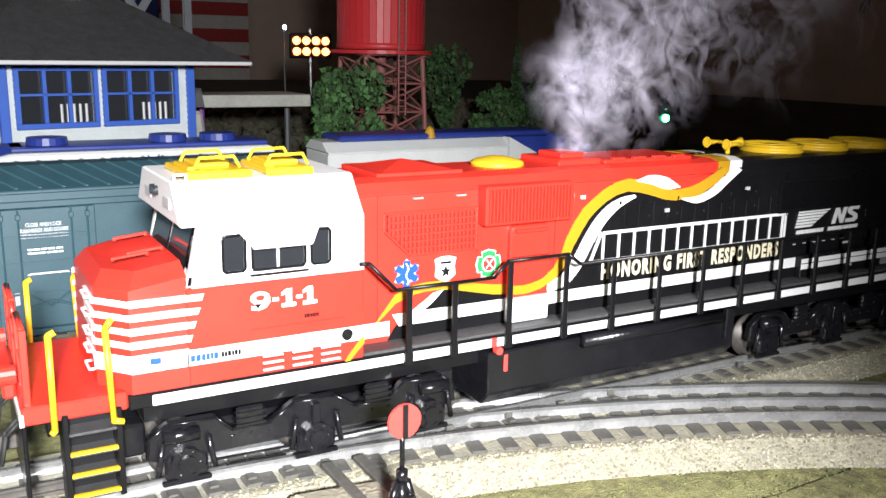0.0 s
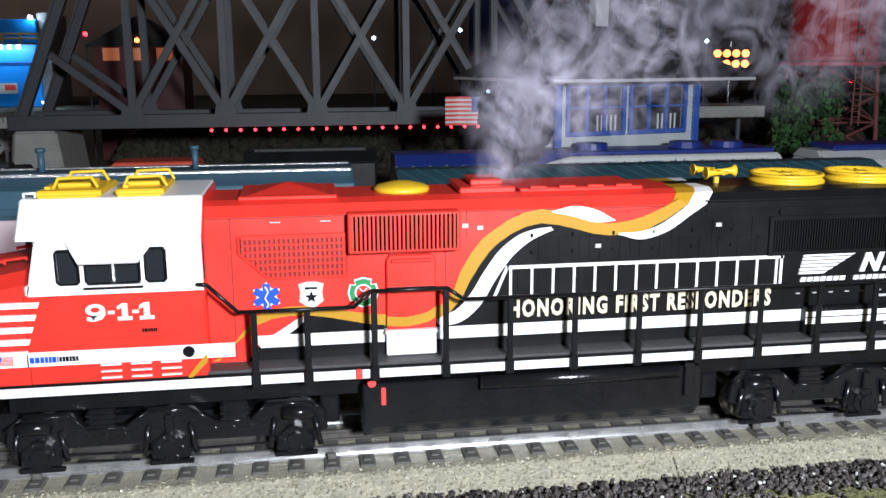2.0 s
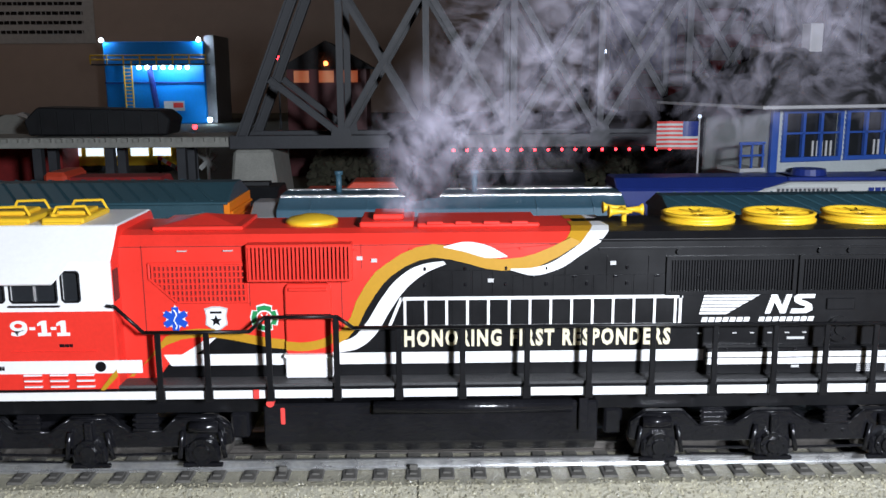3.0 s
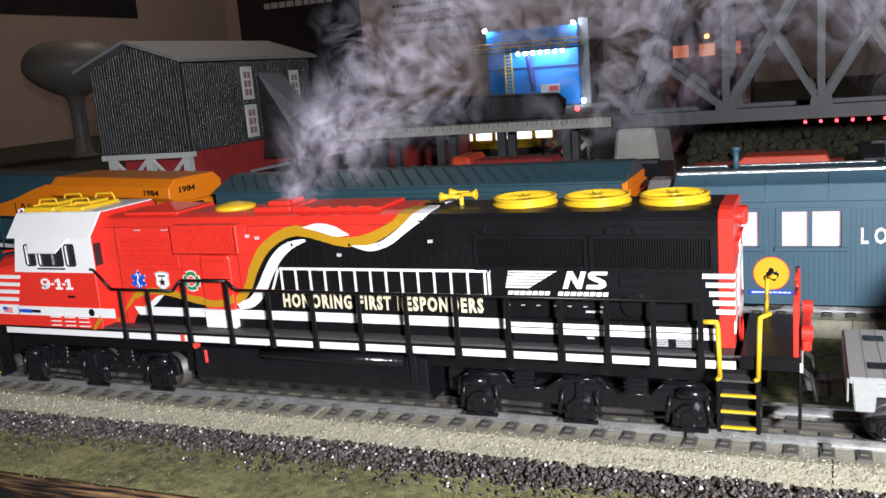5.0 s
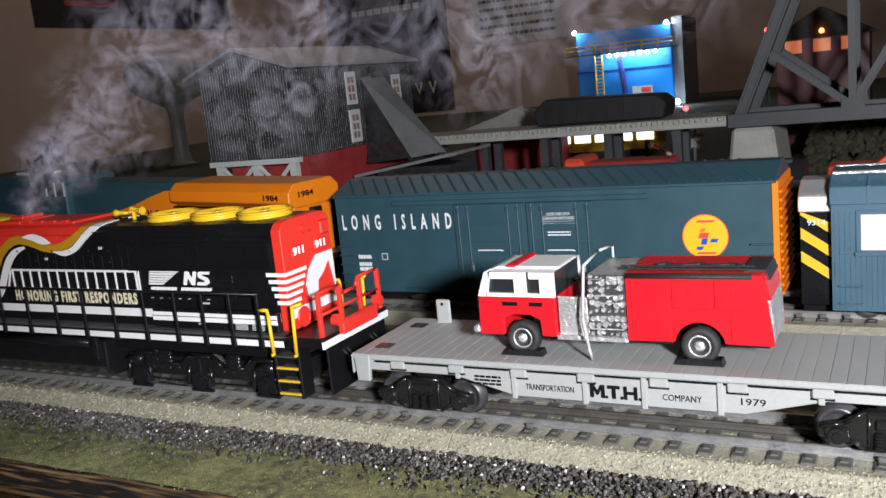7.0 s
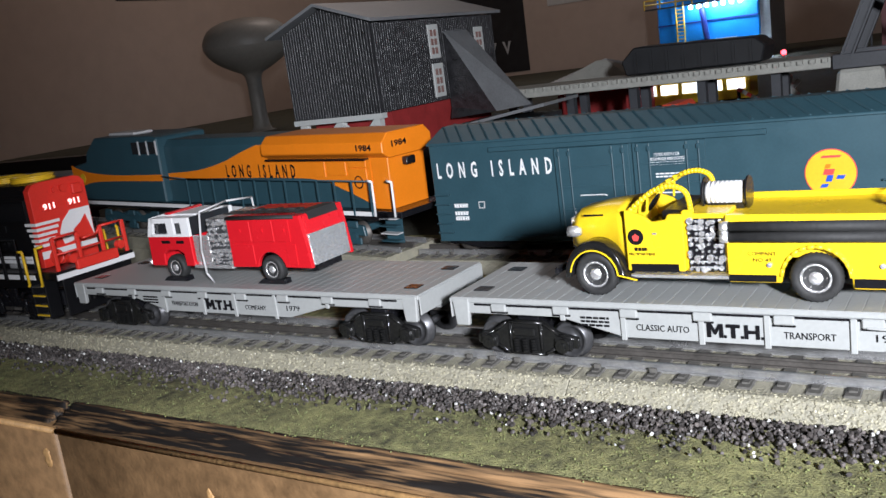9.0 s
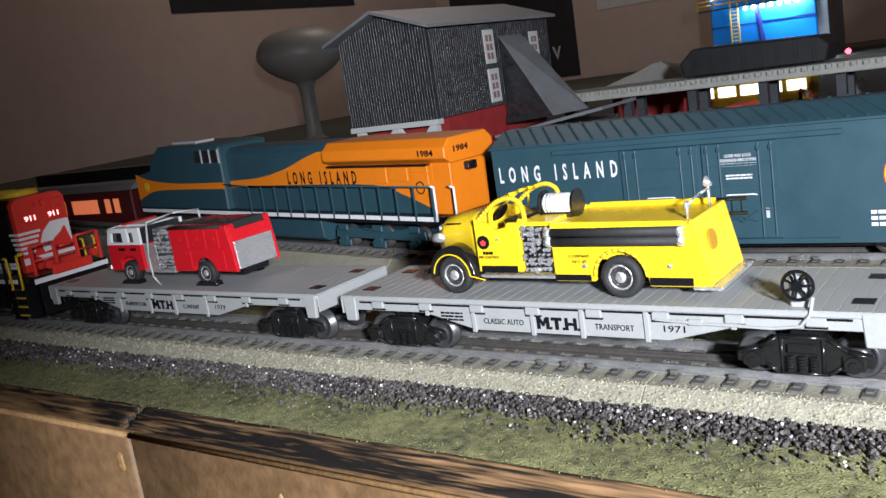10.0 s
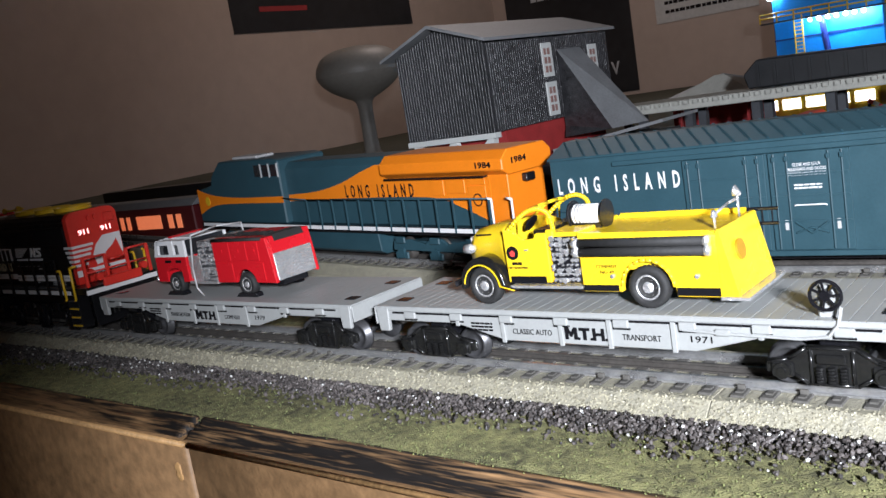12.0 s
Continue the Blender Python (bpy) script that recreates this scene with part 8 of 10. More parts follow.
    for xs in ((-0.158, -0.108, -0.058), (-0.480, -0.430, -0.380)):
        b = part("bogie", box(bmesh.new(), xs[0], xs[2], -0.012, 0.012, 0.010, 0.016), GREEN, car, "dark teal bogie")
        bm = bmesh.new()
        a, m, c = xs
        solid(bm, [(a - 0.014, 0.0100), (a - 0.012, 0.0190), (a + 0.012, 0.0210), (m - 0.016, 0.0170), (m - 0.008, 0.0220), (m + 0.008, 0.0220), (m + 0.016, 0.0170), (c - 0.012, 0.0210), (c + 0.012, 0.0190), (c + 0.014, 0.0100)], "y", -0.0265, -0.0230, 0.0006)
        part("side_frame", bm, GREEN, b)
        for x in xs:
            bm = bmesh.new()
            rod(bm, (x, -0.0265, 0.0080), (x, -0.0295, 0.0080), 0.0050, 14)
            box(bm, x - 0.0095, x + 0.0095, -0.0285, -0.0262, 0.0020, 0.0090, 0.0010)
            box(bm, x - 0.0070, x + 0.0070, -0.0288, -0.0262, 0.0170, 0.0235, 0.0010)
            part("journal_box", bm, GREEN, b)
            for s in (-1, 1):
                part("wheel", lathe(bmesh.new(), [(0.0112, 0.0), (0.0112, 0.001), (0.0100, 0.0015), (0.0098, 0.0050), (0, 0.0052)], 22, pose(x, s * 0.0150, 0.0100, -90 * s, 0, 0)), RUST, b, smooth=True)
    return car


standing_loco()


# ---- the room ----
def bmesh_ball(r, at):
    bm = bmesh.new()
    bmesh.ops.create_icosphere(bm, subdivisions=2, radius=r, matrix=Matrix.Translation(at))
    return bm


def slab(name, mat, label, category, *b, bevel=0.0):
    return tagged(part(name, box(bmesh.new(), *b, bevel), mat), label, category, kind="structure")


slab("wall_back", WALL, "plain beige room wall behind the layout", "wall", -3.7, 3.7, 4.6, 4.7, -0.9, 2.1)
slab("wall_west", WALL, "plain beige room wall with a dark poster", "wall", -3.7, -3.6, -2.3, 4.6, -0.9, 2.1)
slab("wall_east", WALL, "plain beige side wall of the room", "wall", 3.6, 3.7, -2.3, 4.6, -0.9, 2.1)
slab("wall_front", WALL, "plain beige wall behind the viewer", "wall", -3.7, 3.7, -2.4, -2.3, -0.9, 2.1)
slab("ceiling", WALL, "plain pale ceiling of the train room", "ceiling", -3.7, 3.7, -2.4, 4.7, 2.1, 2.2)
slab("floor", FLOOR, "dark floor of the train room", "floor", -3.7, 3.7, -2.4, 4.7, -1.0, -0.9)

POSTER = material("dark_poster", (0.02, 0.02, 0.022), 0.35, vary=0.4, scale=2)
PAPER = material("pale_paper", (0.55, 0.53, 0.5), 0.7, vary=0.15, scale=6)
BRICKRED = material("barn_red", (0.36, 0.03, 0.03), 0.7, vary=0.25, bump=0.4)
TAR = material("tarred_boards", (0.034, 0.034, 0.037), 0.30, vary=0.7, scale=120, bump=1.0, bump_scale=300)
TIN = material("tin_roof", (0.26, 0.27, 0.28), 0.5, 0.2, vary=0.2, scale=40)
SIDING = material("pale_siding", (0.52, 0.56, 0.56), 0.6, vary=0.1)
TRIMBLUE = material("trim_blue", (0.035, 0.10, 0.42), 0.5, vary=0.1)
SHINGLE = material("dark_shingle", (0.03, 0.03, 0.032), 0.85, vary=0.4, scale=120, bump=0.8, bump_scale=300)
GIRDER = material("girder_grey", (0.058, 0.062, 0.070), 0.5, vary=0.2)
CONCRETE = material("pale_concrete", (0.40, 0.40, 0.36), 0.8, vary=0.2, scale=60, bump=0.4)
TANKRED = material("tank_red", (0.50, 0.025, 0.03), 0.45, vary=0.12)
LEGRED = material("leg_red", (0.26, 0.09, 0.08), 0.6, vary=0.2)
TANKGREY = material("tank_grey", (0.30, 0.28, 0.25), 0.45, vary=0.12, scale=8)
LEAF = material("leaf_green", (0.045, 0.11, 0.03), 0.8, vary=0.5, scale=90, island=0.6)
FIR = material("fir_green", (0.03, 0.075, 0.02), 0.8, vary=0.5, scale=90, island=0.6)
BARK = material("bark_brown", (0.09, 0.06, 0.04), 0.9, vary=0.3)
TOWERBLUE = material("tower_blue", (0.015, 0.26, 0.80), 0.45, vary=0.1, scale=10)
COALCAR = material("coal_car", (0.011, 0.012, 0.014), 0.55, vary=0.3)
ROYAL = material("royal_blue", (0.02, 0.04, 0.24), 0.4, vary=0.12)
CARWHITE = material("car_white", (0.62, 0.64, 0.62), 0.45, vary=0.06)
LED = material("white_led", (0.8, 0.8, 0.8), 0.5, emit=(0.75, 0.88, 1.0), power=110)
LEDRED = material("red_led", (0.5, 0.02, 0.02), 0.5, emit=(1.0, 0.03, 0.04), power=9)
LEDAMBER = material("amber_lamp", (0.6, 0.2, 0.05), 0.5, emit=(1.0, 0.22, 0.05), power=7)
LEDGREEN = material("green_lamp", (0.05, 0.5, 0.2), 0.5, emit=(0.08, 1.0, 0.35), power=7)
WARM = material("warm_window", (0.6, 0.4, 0.2), 0.5, emit=(1.0, 0.20, 0.07), power=0.28)
PALEGLOW = material("pale_window", (0.7, 0.7, 0.7), 0.5, emit=(0.8, 0.9, 1.0), power=1.6)
ORED = material("orange_red", (0.62, 0.07, 0.03), 0.45, vary=0.1)
SUBRED = material("maroon_car", (0.10, 0.012, 0.015), 0.4, vary=0.15)
LEDC = material("cold_lamp", (0.8, 0.8, 0.8), 0.5, emit=(0.6, 0.75, 1.0), power=9)
# flag-pole ball: a weak glow is added to its own colour
BALLGLOW = material("pole_ball_glow", (0.7, 0.75, 0.8), 0.4, emit=(0.7, 0.8, 1.0), power=1.2)
TARGLASS = material("shaded_pane", (0.30, 0.18, 0.16), 0.3, vary=0.2)
FROST = material("frosted_fir", (0.22, 0.24, 0.22), 0.8, vary=0.4, island=0.4)
PURPLE = material("purple_post", (0.22, 0.05, 0.30), 0.5, vary=0.1)
GZ = -0.019

# posters and a wall flag
pst = thing("poster", "large dark glossy poster hanging on the beige wall", "poster", "wall posters")
part("sheet", box(bmesh.new(), -3.6, -3.596, 2.42, 3.75, 0.60, 1.35), POSTER, pst)
part("print_line", box(bmesh.new(), -3.5955, -3.594, 2.60, 2.92, 0.70, 0.725), BRICKRED, pst)
pst = thing("poster", "dark glossy poster with pale marks on the back wall", "poster", "wall posters")
part("sheet", box(bmesh.new(), -3.50, -2.62, 4.596, 4.6, 0.0, 0.95), POSTER, pst)
bars("print_line", pst, LTGREY, -3.30, -2.80, [0.66], 4.5955, 0.035, 8, 3, thick=0.001)
for x in (-2.86, -2.76):
    bm = bmesh.new()
    solid(bm, [(x - 0.03, 0.19), (x - 0.015, 0.19), (x, 0.14), (x + 0.015, 0.19), (x + 0.03, 0.19), (x, 0.11)], "y", 4.594, 4.596)
    part("chevron_mark", bm, LTGREY, pst)
pst = thing("wall_paper", "pale printed sheet pinned to the back wall", "paper", "wall posters")
part("sheet", box(bmesh.new(), -2.46, -1.86, 4.596, 4.6, 0.36, 0.75), PAPER, pst)
bars("print_line", pst, DARK, -2.40, -1.92, [0.42 + k * 0.05 for k in range(6)], 4.5955, 0.018, 14, 9, thick=0.001)
flag = thing("wall_flag", "large stars and stripes flag hanging on the back wall", "flag")
bm = bmesh.new()
box(bm, 0.95, 1.80, 4.590, 4.595, -0.10, 0.75)
part("field", bm, PAPER, flag)
for k in range(6):
    part("stripe", box(bmesh.new(), 0.95, 1.80, 4.587, 4.590, -0.10 + k * 0.14, -0.03 + k * 0.14), BRICKRED, flag)
part("canton", box(bmesh.new(), 0.95, 1.32, 4.583, 4.587, 0.20, 0.75), ROYAL, flag)

# ---- signal tower building ----
def signal_tower():
    t = thing("signal_tower", "pale clapboard signal tower with blue trim and hipped dark roof", "building", at=pose(0.298, 0.520, 0, 0, 0, 14))
    W, D, z0, z1 = 0.178, 0.13, GZ, 0.134
    wins = [(0.016, 0.080), (0.092, 0.158)]
    zw0, zw1 = 0.083, 0.128
    core = part("core", box(bmesh.new(), 0.002, W - 0.002, 0.004, D - 0.004, z0, zw0 - 0.002), SIDING, t)
    part("back_wall", box(bmesh.new(), 0.0, W, D - 0.004, D, z0, z1), SIDING, t)
    for x in (0.0, W - 0.003):
        part("end_wall", box(bmesh.new(), x, x + 0.003, 0.0, D, z0, z1), SIDING, t)
    me = None
    zs = z0
    while zs < z1:
        zt = zs + 0.0052
        segs = [(0.003, W - 0.003)]
        if zt > zw0 and zs < zw1:
            segs = [(0.003, wins[0][0]), (wins[0][1], wins[1][0]), (wins[1][1], W - 0.003)]
        for a, b in segs:
            part("clapboard", solid(bmesh.new(), [(0.0, zs), (0.004, zs), (0.004, zt), (0.0022, zt)], "x", a, b), SIDING, t)
        zs = zt
    for x in (-0.001, W - 0.007):
        part("corner_board", box(bmesh.new(), x, x + 0.008, -0.0018, 0.003, z0, z1, 0.0005), TRIMBLUE, t, "blue corner board")
    for a, b in wins:
        w = part("window", box(bmesh.new(), a - 0.004, b + 0.004, -0.002, 0.002, zw0 - 0.005, zw0, 0.0005), TRIMBLUE, t, "blue window with nine panes")
        bm = bmesh.new()
        box(bm, a - 0.004, a, -0.002, 0.003, zw0, zw1 + 0.003); box(bm, b, b + 0.004, -0.002, 0.003, zw0, zw1 + 0.003); box(bm, a, b, -0.002, 0.003, zw1, zw1 + 0.003)
        for k in (1, 2):
            x = a + (b - a) * k / 3
            box(bm, x - 0.0016, x + 0.0016, -0.001, 0.003, zw0, zw1)
        box(bm, a, b, -0.001, 0.003, (zw0 + zw1) / 2 + 0.001, (zw0 + zw1) / 2 + 0.003)
        part("muntin", bm, TRIMBLUE, w)
        part("pane", box(bmesh.new(), a, b, 0.004, 0.0044, zw0, zw1), GLASS, w)
        for k in range(5):
            part("lever", rod(bmesh.new(), (a + 0.036 + k * 0.0055, 0.0034, zw0), (a + 0.036 + k * 0.0055, 0.0034, zw0 + 0.016), 0.0012, 6), LTGREY, w)
    part("eave", box(bmesh.new(), -0.040, W + 0.042, -0.040, D + 0.040, 0.134, 0.1375, 0.0006), LTGREY, t, "pale grey roof edge")
    bm = bmesh.new()
    lo = [bm.verts.new(p) for p in ((-0.040, -0.040, 0.1375), (W + 0.042, -0.040, 0.1375), (W + 0.042, D + 0.040, 0.1375), (-0.040, D + 0.040, 0.1375))]
    hi = [bm.verts.new(p) for p in ((0.045, D / 2, 0.196), (W - 0.045, D / 2, 0.196))]
    bm.faces.new((lo[0], lo[1], hi[1], hi[0])); bm.faces.new((lo[1], lo[2], hi[1])); bm.faces.new((lo[2], lo[3], hi[0], hi[1])); bm.faces.new((lo[3], lo[0], hi[0])); bm.faces.new(lo[::-1])
    part("roof", bm, SHINGLE, t, "dark hipped roof")
    part("chimney", box(bmesh.new(), W / 2 - 0.008, W / 2 + 0.008, D / 2 - 0.008, D / 2 + 0.008, 0.185, 0.222, 0.001), LTGREY, t)
    bm = bmesh.new()
    for x in (-0.028, -0.015, -0.002):
        box(bm, x - 0.001, x + 0.001, 0.010, 0.012, 0.072, 0.098)
    box(bm, -0.030, 0.0, 0.010, 0.012, 0.096, 0.099); box(bm, -0.030, 0.0, 0.010, 0.012, 0.084, 0.086)
    part("balcony_rail", bm, TRIMBLUE, t, "blue balcony railing")
    part("balcony_floor", box(bmesh.new(), -0.030, 0.0, 0.008, 0.050, 0.068, 0.072), LTGREY, t)
    part("balcony_post", box(bmesh.new(), -0.028, -0.024, 0.010, 0.014, GZ, 0.068), TRIMBLUE, t)


signal_tower()
fl = thing("flag_pole", "small stars and stripes flag on a thin pole", "flag pole", at=pose(0.238, 0.57, 0))
part("pole", rod(bmesh.new(), (0, 0, GZ), (0, 0, 0.122), 0.0011, 8), LTGREY, fl)
part("ball", bmesh_ball(0.0022, (0, 0, 0.1235)), BALLGLOW, fl)
bm = bmesh.new()
n = 16
for k in range(13):
    z0, z1 = 0.0885 + k * 0.0023, 0.0908 + k * 0.0023
    for i in range(n):
        xa, xb = -0.046 + 0.045 * i / n, -0.046 + 0.045 * (i + 1) / n
        ya, yb = 0.002 * math.sin(xa * 150), 0.002 * math.sin(xb * 150)
        if xa > -0.020 and k >= 6:
            mi = 2
        else:
            mi = 0 if k % 2 == 0 else 1
        fr = [bm.verts.new(p) for p in ((xa, ya, z0), (xb, yb, z0), (xb, yb, z1), (xa, ya, z1))]
        bk = [bm.verts.new(v.co + Vector((0, 0.0006, 0))) for v in fr]
        bm.faces.new(fr).material_index = mi
        bm.faces.new(bk[::-1]).material_index = mi
part("cloth", bm, [SIGNALRED, CARWHITE, ROYAL], fl, "rippled flag cloth")

# ---- red water tank on a lattice tower ----
wt = thing("water_tank", "red plank water tank on a lattice steel tower", "water tank", at=pose(0.835, 0.90, 0))
bm = bmesh.new()
lathe(bm, [(0.064, 0.152), (0.066, 0.153), (0.066, 0.160), (0.064, 0.161), (0.0635, 0.34), (0.0, 0.36)], 40)
tank = part("tank", bm, TANKRED, wt, "red tank", smooth=True)
for k in range(40):
    a = 2 * math.pi * k / 40
    part("stave", box(bmesh.new(), -0.0045, 0.0045, -0.0006, 0.0008, 0.161, 0.335), TANKRED, tank).matrix_local = Matrix.Rotation(a, 4, "Z") @ Matrix.Translation((0, -0.0640, 0))
bm = bmesh.new()
for s in (-1, 1):
    rod(bm, (s * 0.0055, -0.070, 0.06), (s * 0.0055, -0.070, 0.34), 0.0012, 6)
for k in range(34):
    rod(bm, (-0.0055, -0.070, 0.065 + k * 0.008), (0.0055, -0.070, 0.065 + k * 0.008), 0.0009, 5)
part("ladder", bm, LEGRED, wt, "rust-red ladder")
part("walkway", lathe(bmesh.new(), [(0.076, 0.146), (0.076, 0.151), (0.0, 0.151)], 36), TANKRED, wt)
LEGS = [(-0.045, -0.045), (0.045, -0.045), (0.045, 0.045), (-0.045, 0.045)]
for a, b in LEGS:
    part("leg", rod(bmesh.new(), (a * 1.15, b * 1.15, GZ), (a, b, 0.147), 0.0036, 8), LEGRED, wt)
for i in range(4):
    p, q = LEGS[i], LEGS[(i + 1) % 4]
    for k in range(4):
        z0, z1 = GZ + k * 0.041, GZ + (k + 1) * 0.041
        bm = bmesh.new()
        rod(bm, (p[0] * 1.1, p[1] * 1.1, z0), (q[0] * 1.1, q[1] * 1.1, z1), 0.0017, 6)
        rod(bm, (q[0] * 1.1, q[1] * 1.1, z0), (p[0] * 1.1, p[1] * 1.1, z1), 0.0017, 6)
        rod(bm, (p[0] * 1.1, p[1] * 1.1, z1), (q[0] * 1.1, q[1] * 1.1, z1), 0.0017, 6)
        part("brace", bm, LEGRED, wt)
part("riser", rod(bmesh.new(), (0, 0, GZ), (0, 0, 0.147), 0.008, 14), LEGRED, wt)
for a, b in LEGS:
    part("footing", box(bmesh.new(), a * 1.15 - 0.009, a * 1.15 + 0.009, b * 1.15 - 0.009, b * 1.15 + 0.009, GZ, 0.045 + GZ, 0.003), CONCRETE, wt)

# ---- truss bridge and viaduct ----
br = thing("truss_bridge", "dark grey steel truss bridge with red lamps below", "bridge")
NODE = [-0.312, -0.172, -0.056, 0.062, 0.180, 0.298, 0.416, 0.534]
ZT, ZB = 0.285, 0.090


def girder(bm, p, q, w):
    """A built-up member: two flanges and a web."""
    p, q = Vector(p), Vector(q)
    d = (q - p)
    m = Matrix.Translation((p + q) / 2) @ d.to_track_quat("Z", "Y").to_matrix().to_4x4()
    for dx, sx in ((-w / 2, w * 0.22), (w / 2, w * 0.22), (0, w * 0.8)):
        r = bmesh.ops.create_cube(bm, size=1.0, matrix=m @ Matrix.Translation((0, dx, 0)) @ Matrix.Diagonal((w * (1.0 if dx else 0.4), sx, d.length, 1)))
    return bm


for y in (0.83, 0.945):
    side = part("bottom_chord", box(bmesh.new(), NODE[0] - 0.012, NODE[-1], y - 0.005, y + 0.005, 0.072, 0.090, 0.0008), GIRDER, br)
    part("top_chord", box(bmesh.new(), NODE[1] - 0.06, NODE[-1], y - 0.005, y + 0.005, ZT, ZT + 0.014, 0.0008), GIRDER, br)
    part("end_post", girder(bmesh.new(), (NODE[0] + 0.004, y, 0.086), (NODE[1] - 0.055, y, ZT), 0.012), GIRDER, br)
    for i, x in enumerate(NODE[1:]):
        part("post", girder(bmesh.new(), (x, y, ZB), (x, y, ZT), 0.0088), GIRDER, br)
        part("gusset", solid(bmesh.new(), [(x - 0.016, 0.076), (x + 0.016, 0.076), (x + 0.012, 0.100), (x - 0.012, 0.100)], "y", y - 0.0062, y - 0.005), GIRDER, br)
    for i in range(1, len(NODE) - 1):
        a, b = NODE[i], NODE[i + 1]
        part("diagonal", girder(bmesh.new(), (a, y, ZB), (b, y, ZT), 0.0076), GIRDER, br)
        part("diagonal", girder(bmesh.new(), (b, y + 0.001, ZB), (a, y + 0.001, ZT), 0.0076), GIRDER, br)
    part("diagonal", girder(bmesh.new(), (NODE[1], y, ZB), (NODE[0] + 0.045, y, 0.165), 0.0076), GIRDER, br)
part("deck", box(bmesh.new(), NODE[0], NODE[-1], 0.835, 0.940, 0.078, 0.084), DARK, br)
for k in range(20):
    part("red_lamp", bmesh_ball(0.0022, (-0.075 + k * 0.0185, 0.824, 0.0685)), LEDRED, br, "small glowing red lamp")
for x in (-0.292, 0.52):
    bm = bmesh.new()
    solid(bm, [(x - 0.026, 0.071), (x + 0.026, 0.071), (x + 0.037, GZ), (x - 0.037, GZ)], "y", 0.820, 0.955, 0.004)
    tagged(part("bridge_pier", bm, CONCRETE), "pale tapered concrete bridge pier", "pier")
vi = thing("viaduct", "pale grey elevated track deck on slim posts", "viaduct")
bm = bmesh.new()
box(bm, -0.830, -0.326, 0.835, 0.940, 0.074, 0.088, 0.001)
part("deck", bm, CONCRETE, vi)
for k in range(34):
    part("tie_end", box(bmesh.new(), -0.825 + k * 0.0148, -0.8185 + k * 0.0148, 0.828, 0.835, 0.082, 0.087), CONCRETE, vi)
for x in (-0.80, -0.70, -0.60, -0.50, -0.40):
    part("post", box(bmesh.new(), x - 0.006, x + 0.006, 0.86, 0.872, GZ, 0.074), GIRDER, vi)
    part("post", box(bmesh.new(), x - 0.006, x + 0.006, 0.91, 0.922, GZ, 0.074), GIRDER, vi)

# ---- coal breaker on its trestle ----
cb = thing("coal_breaker", "black corrugated coal breaker with tin roof and covered chute", "building")
X0, X1, Y0, Y1, ZL, ZE, ZR = -0.966, -0.816, 0.535, 0.85, 0.093, 0.2065, 0.241
bm = bmesh.new()
solid(bm, [(X0 + 0.002, ZL), (X1 - 0.002, ZL), (X1 - 0.002, ZE), (-0.890, ZR - 0.006), (X0 + 0.002, ZE)], "y", Y0 + 0.002, Y1)
walls = part("wall_shell", bm, TAR, cb, "black board walls")
for k in range(33):
    x = X0 + 0.0022 + k * 0.0045
    zt = ZE + (ZR - ZE - 0.006) * (1 - abs(x + 0.890) / 0.080)
    part("batten", box(bmesh.new(), x, x + 0.0024, Y0 - 0.0018, Y0 + 0.002, ZL, zt, 0.0005), TAR, walls)
for k in range(62):
    y = Y0 + 0.003 + k * 0.0051
    part("batten", box(bmesh.new(), X1 - 0.002, X1 + 0.0024, y, y + 0.0026, ZL, ZE, 0.0005), TAR, walls)
for s, xe in ((-1, X0 - 0.013), (1, X1 + 0.014)):
    ze = ZR - (0.0325 if s < 0 else 0.0295)
    bm = bmesh.new()
    vs = [bm.verts.new(p) for p in ((-0.890, Y0 - 0.017, ZR), (xe, Y0 - 0.017, ze), (xe, Y1 + 0.010, ze), (-0.890, Y1 + 0.010, ZR))]
    v2 = [bm.verts.new(v.co - Vector((0, 0, 0.004))) for v in vs]
    for f in ((0, 1, 2, 3),):
        bm.faces.new([vs[i] for i in f]); bm.faces.new([v2[i] for i in f[::-1]])
    for i in range(4):
        bm.faces.new((vs[i], v2[i], v2[(i + 1) % 4], vs[(i + 1) % 4]))
    part("roof", bm, TIN, cb, "grey tin roof slope")


def barn_window(y0, y1, z0, z1):
    w = part("window", box(bmesh.new(), X1, X1 + 0.003, y0, y1, z0, z1, 0.0005), CARWHITE, cb, "white-framed window")
    for i in range(2):
        for j in range(3):
            a, b = y0 + 0.005 + i * (y1 - y0 - 0.009) / 2, z0 + 0.006 + j * (z1 - z0 - 0.010) / 3
            part("pane", box(bmesh.new(), X1 + 0.003, X1 + 0.0034, a, a + (y1 - y0 - 0.014) / 2, b, b + (z1 - z0 - 0.020) / 3), TARGLASS, w)


barn_window(0.663, 0.690, 0.152, 0.1985)
barn_window(0.665, 0.692, 0.0985, 0.145)
barn_window(0.790, 0.817, 0.145, 0.190)
bm = bmesh.new()
vs = [bm.verts.new(p) for p in ((-0.816, 0.705, 0.190), (-0.816, 0.770, 0.190), (-0.715, 0.760, 0.070), (-0.735, 0.690, 0.070))]
v2 = [bm.verts.new((v.co.x - (0.0 if i < 2 else 0.075), v.co.y, v.co.z - (0.11 if i < 2 else 0.005))) for i, v in enumerate(vs)]
bm.faces.new(vs)
for i in range(4):
    bm.faces.new((vs[i], v2[i], v2[(i + 1) % 4], vs[(i + 1) % 4])).material_index = 1
part("chute", bm, [TIN, TAR], cb, "grey covered coal chute")
part("red_base", box(bmesh.new(), -0.955, X1 - 0.006, 0.565, 0.83, GZ, ZL), BRICKRED, cb, "red brick base")
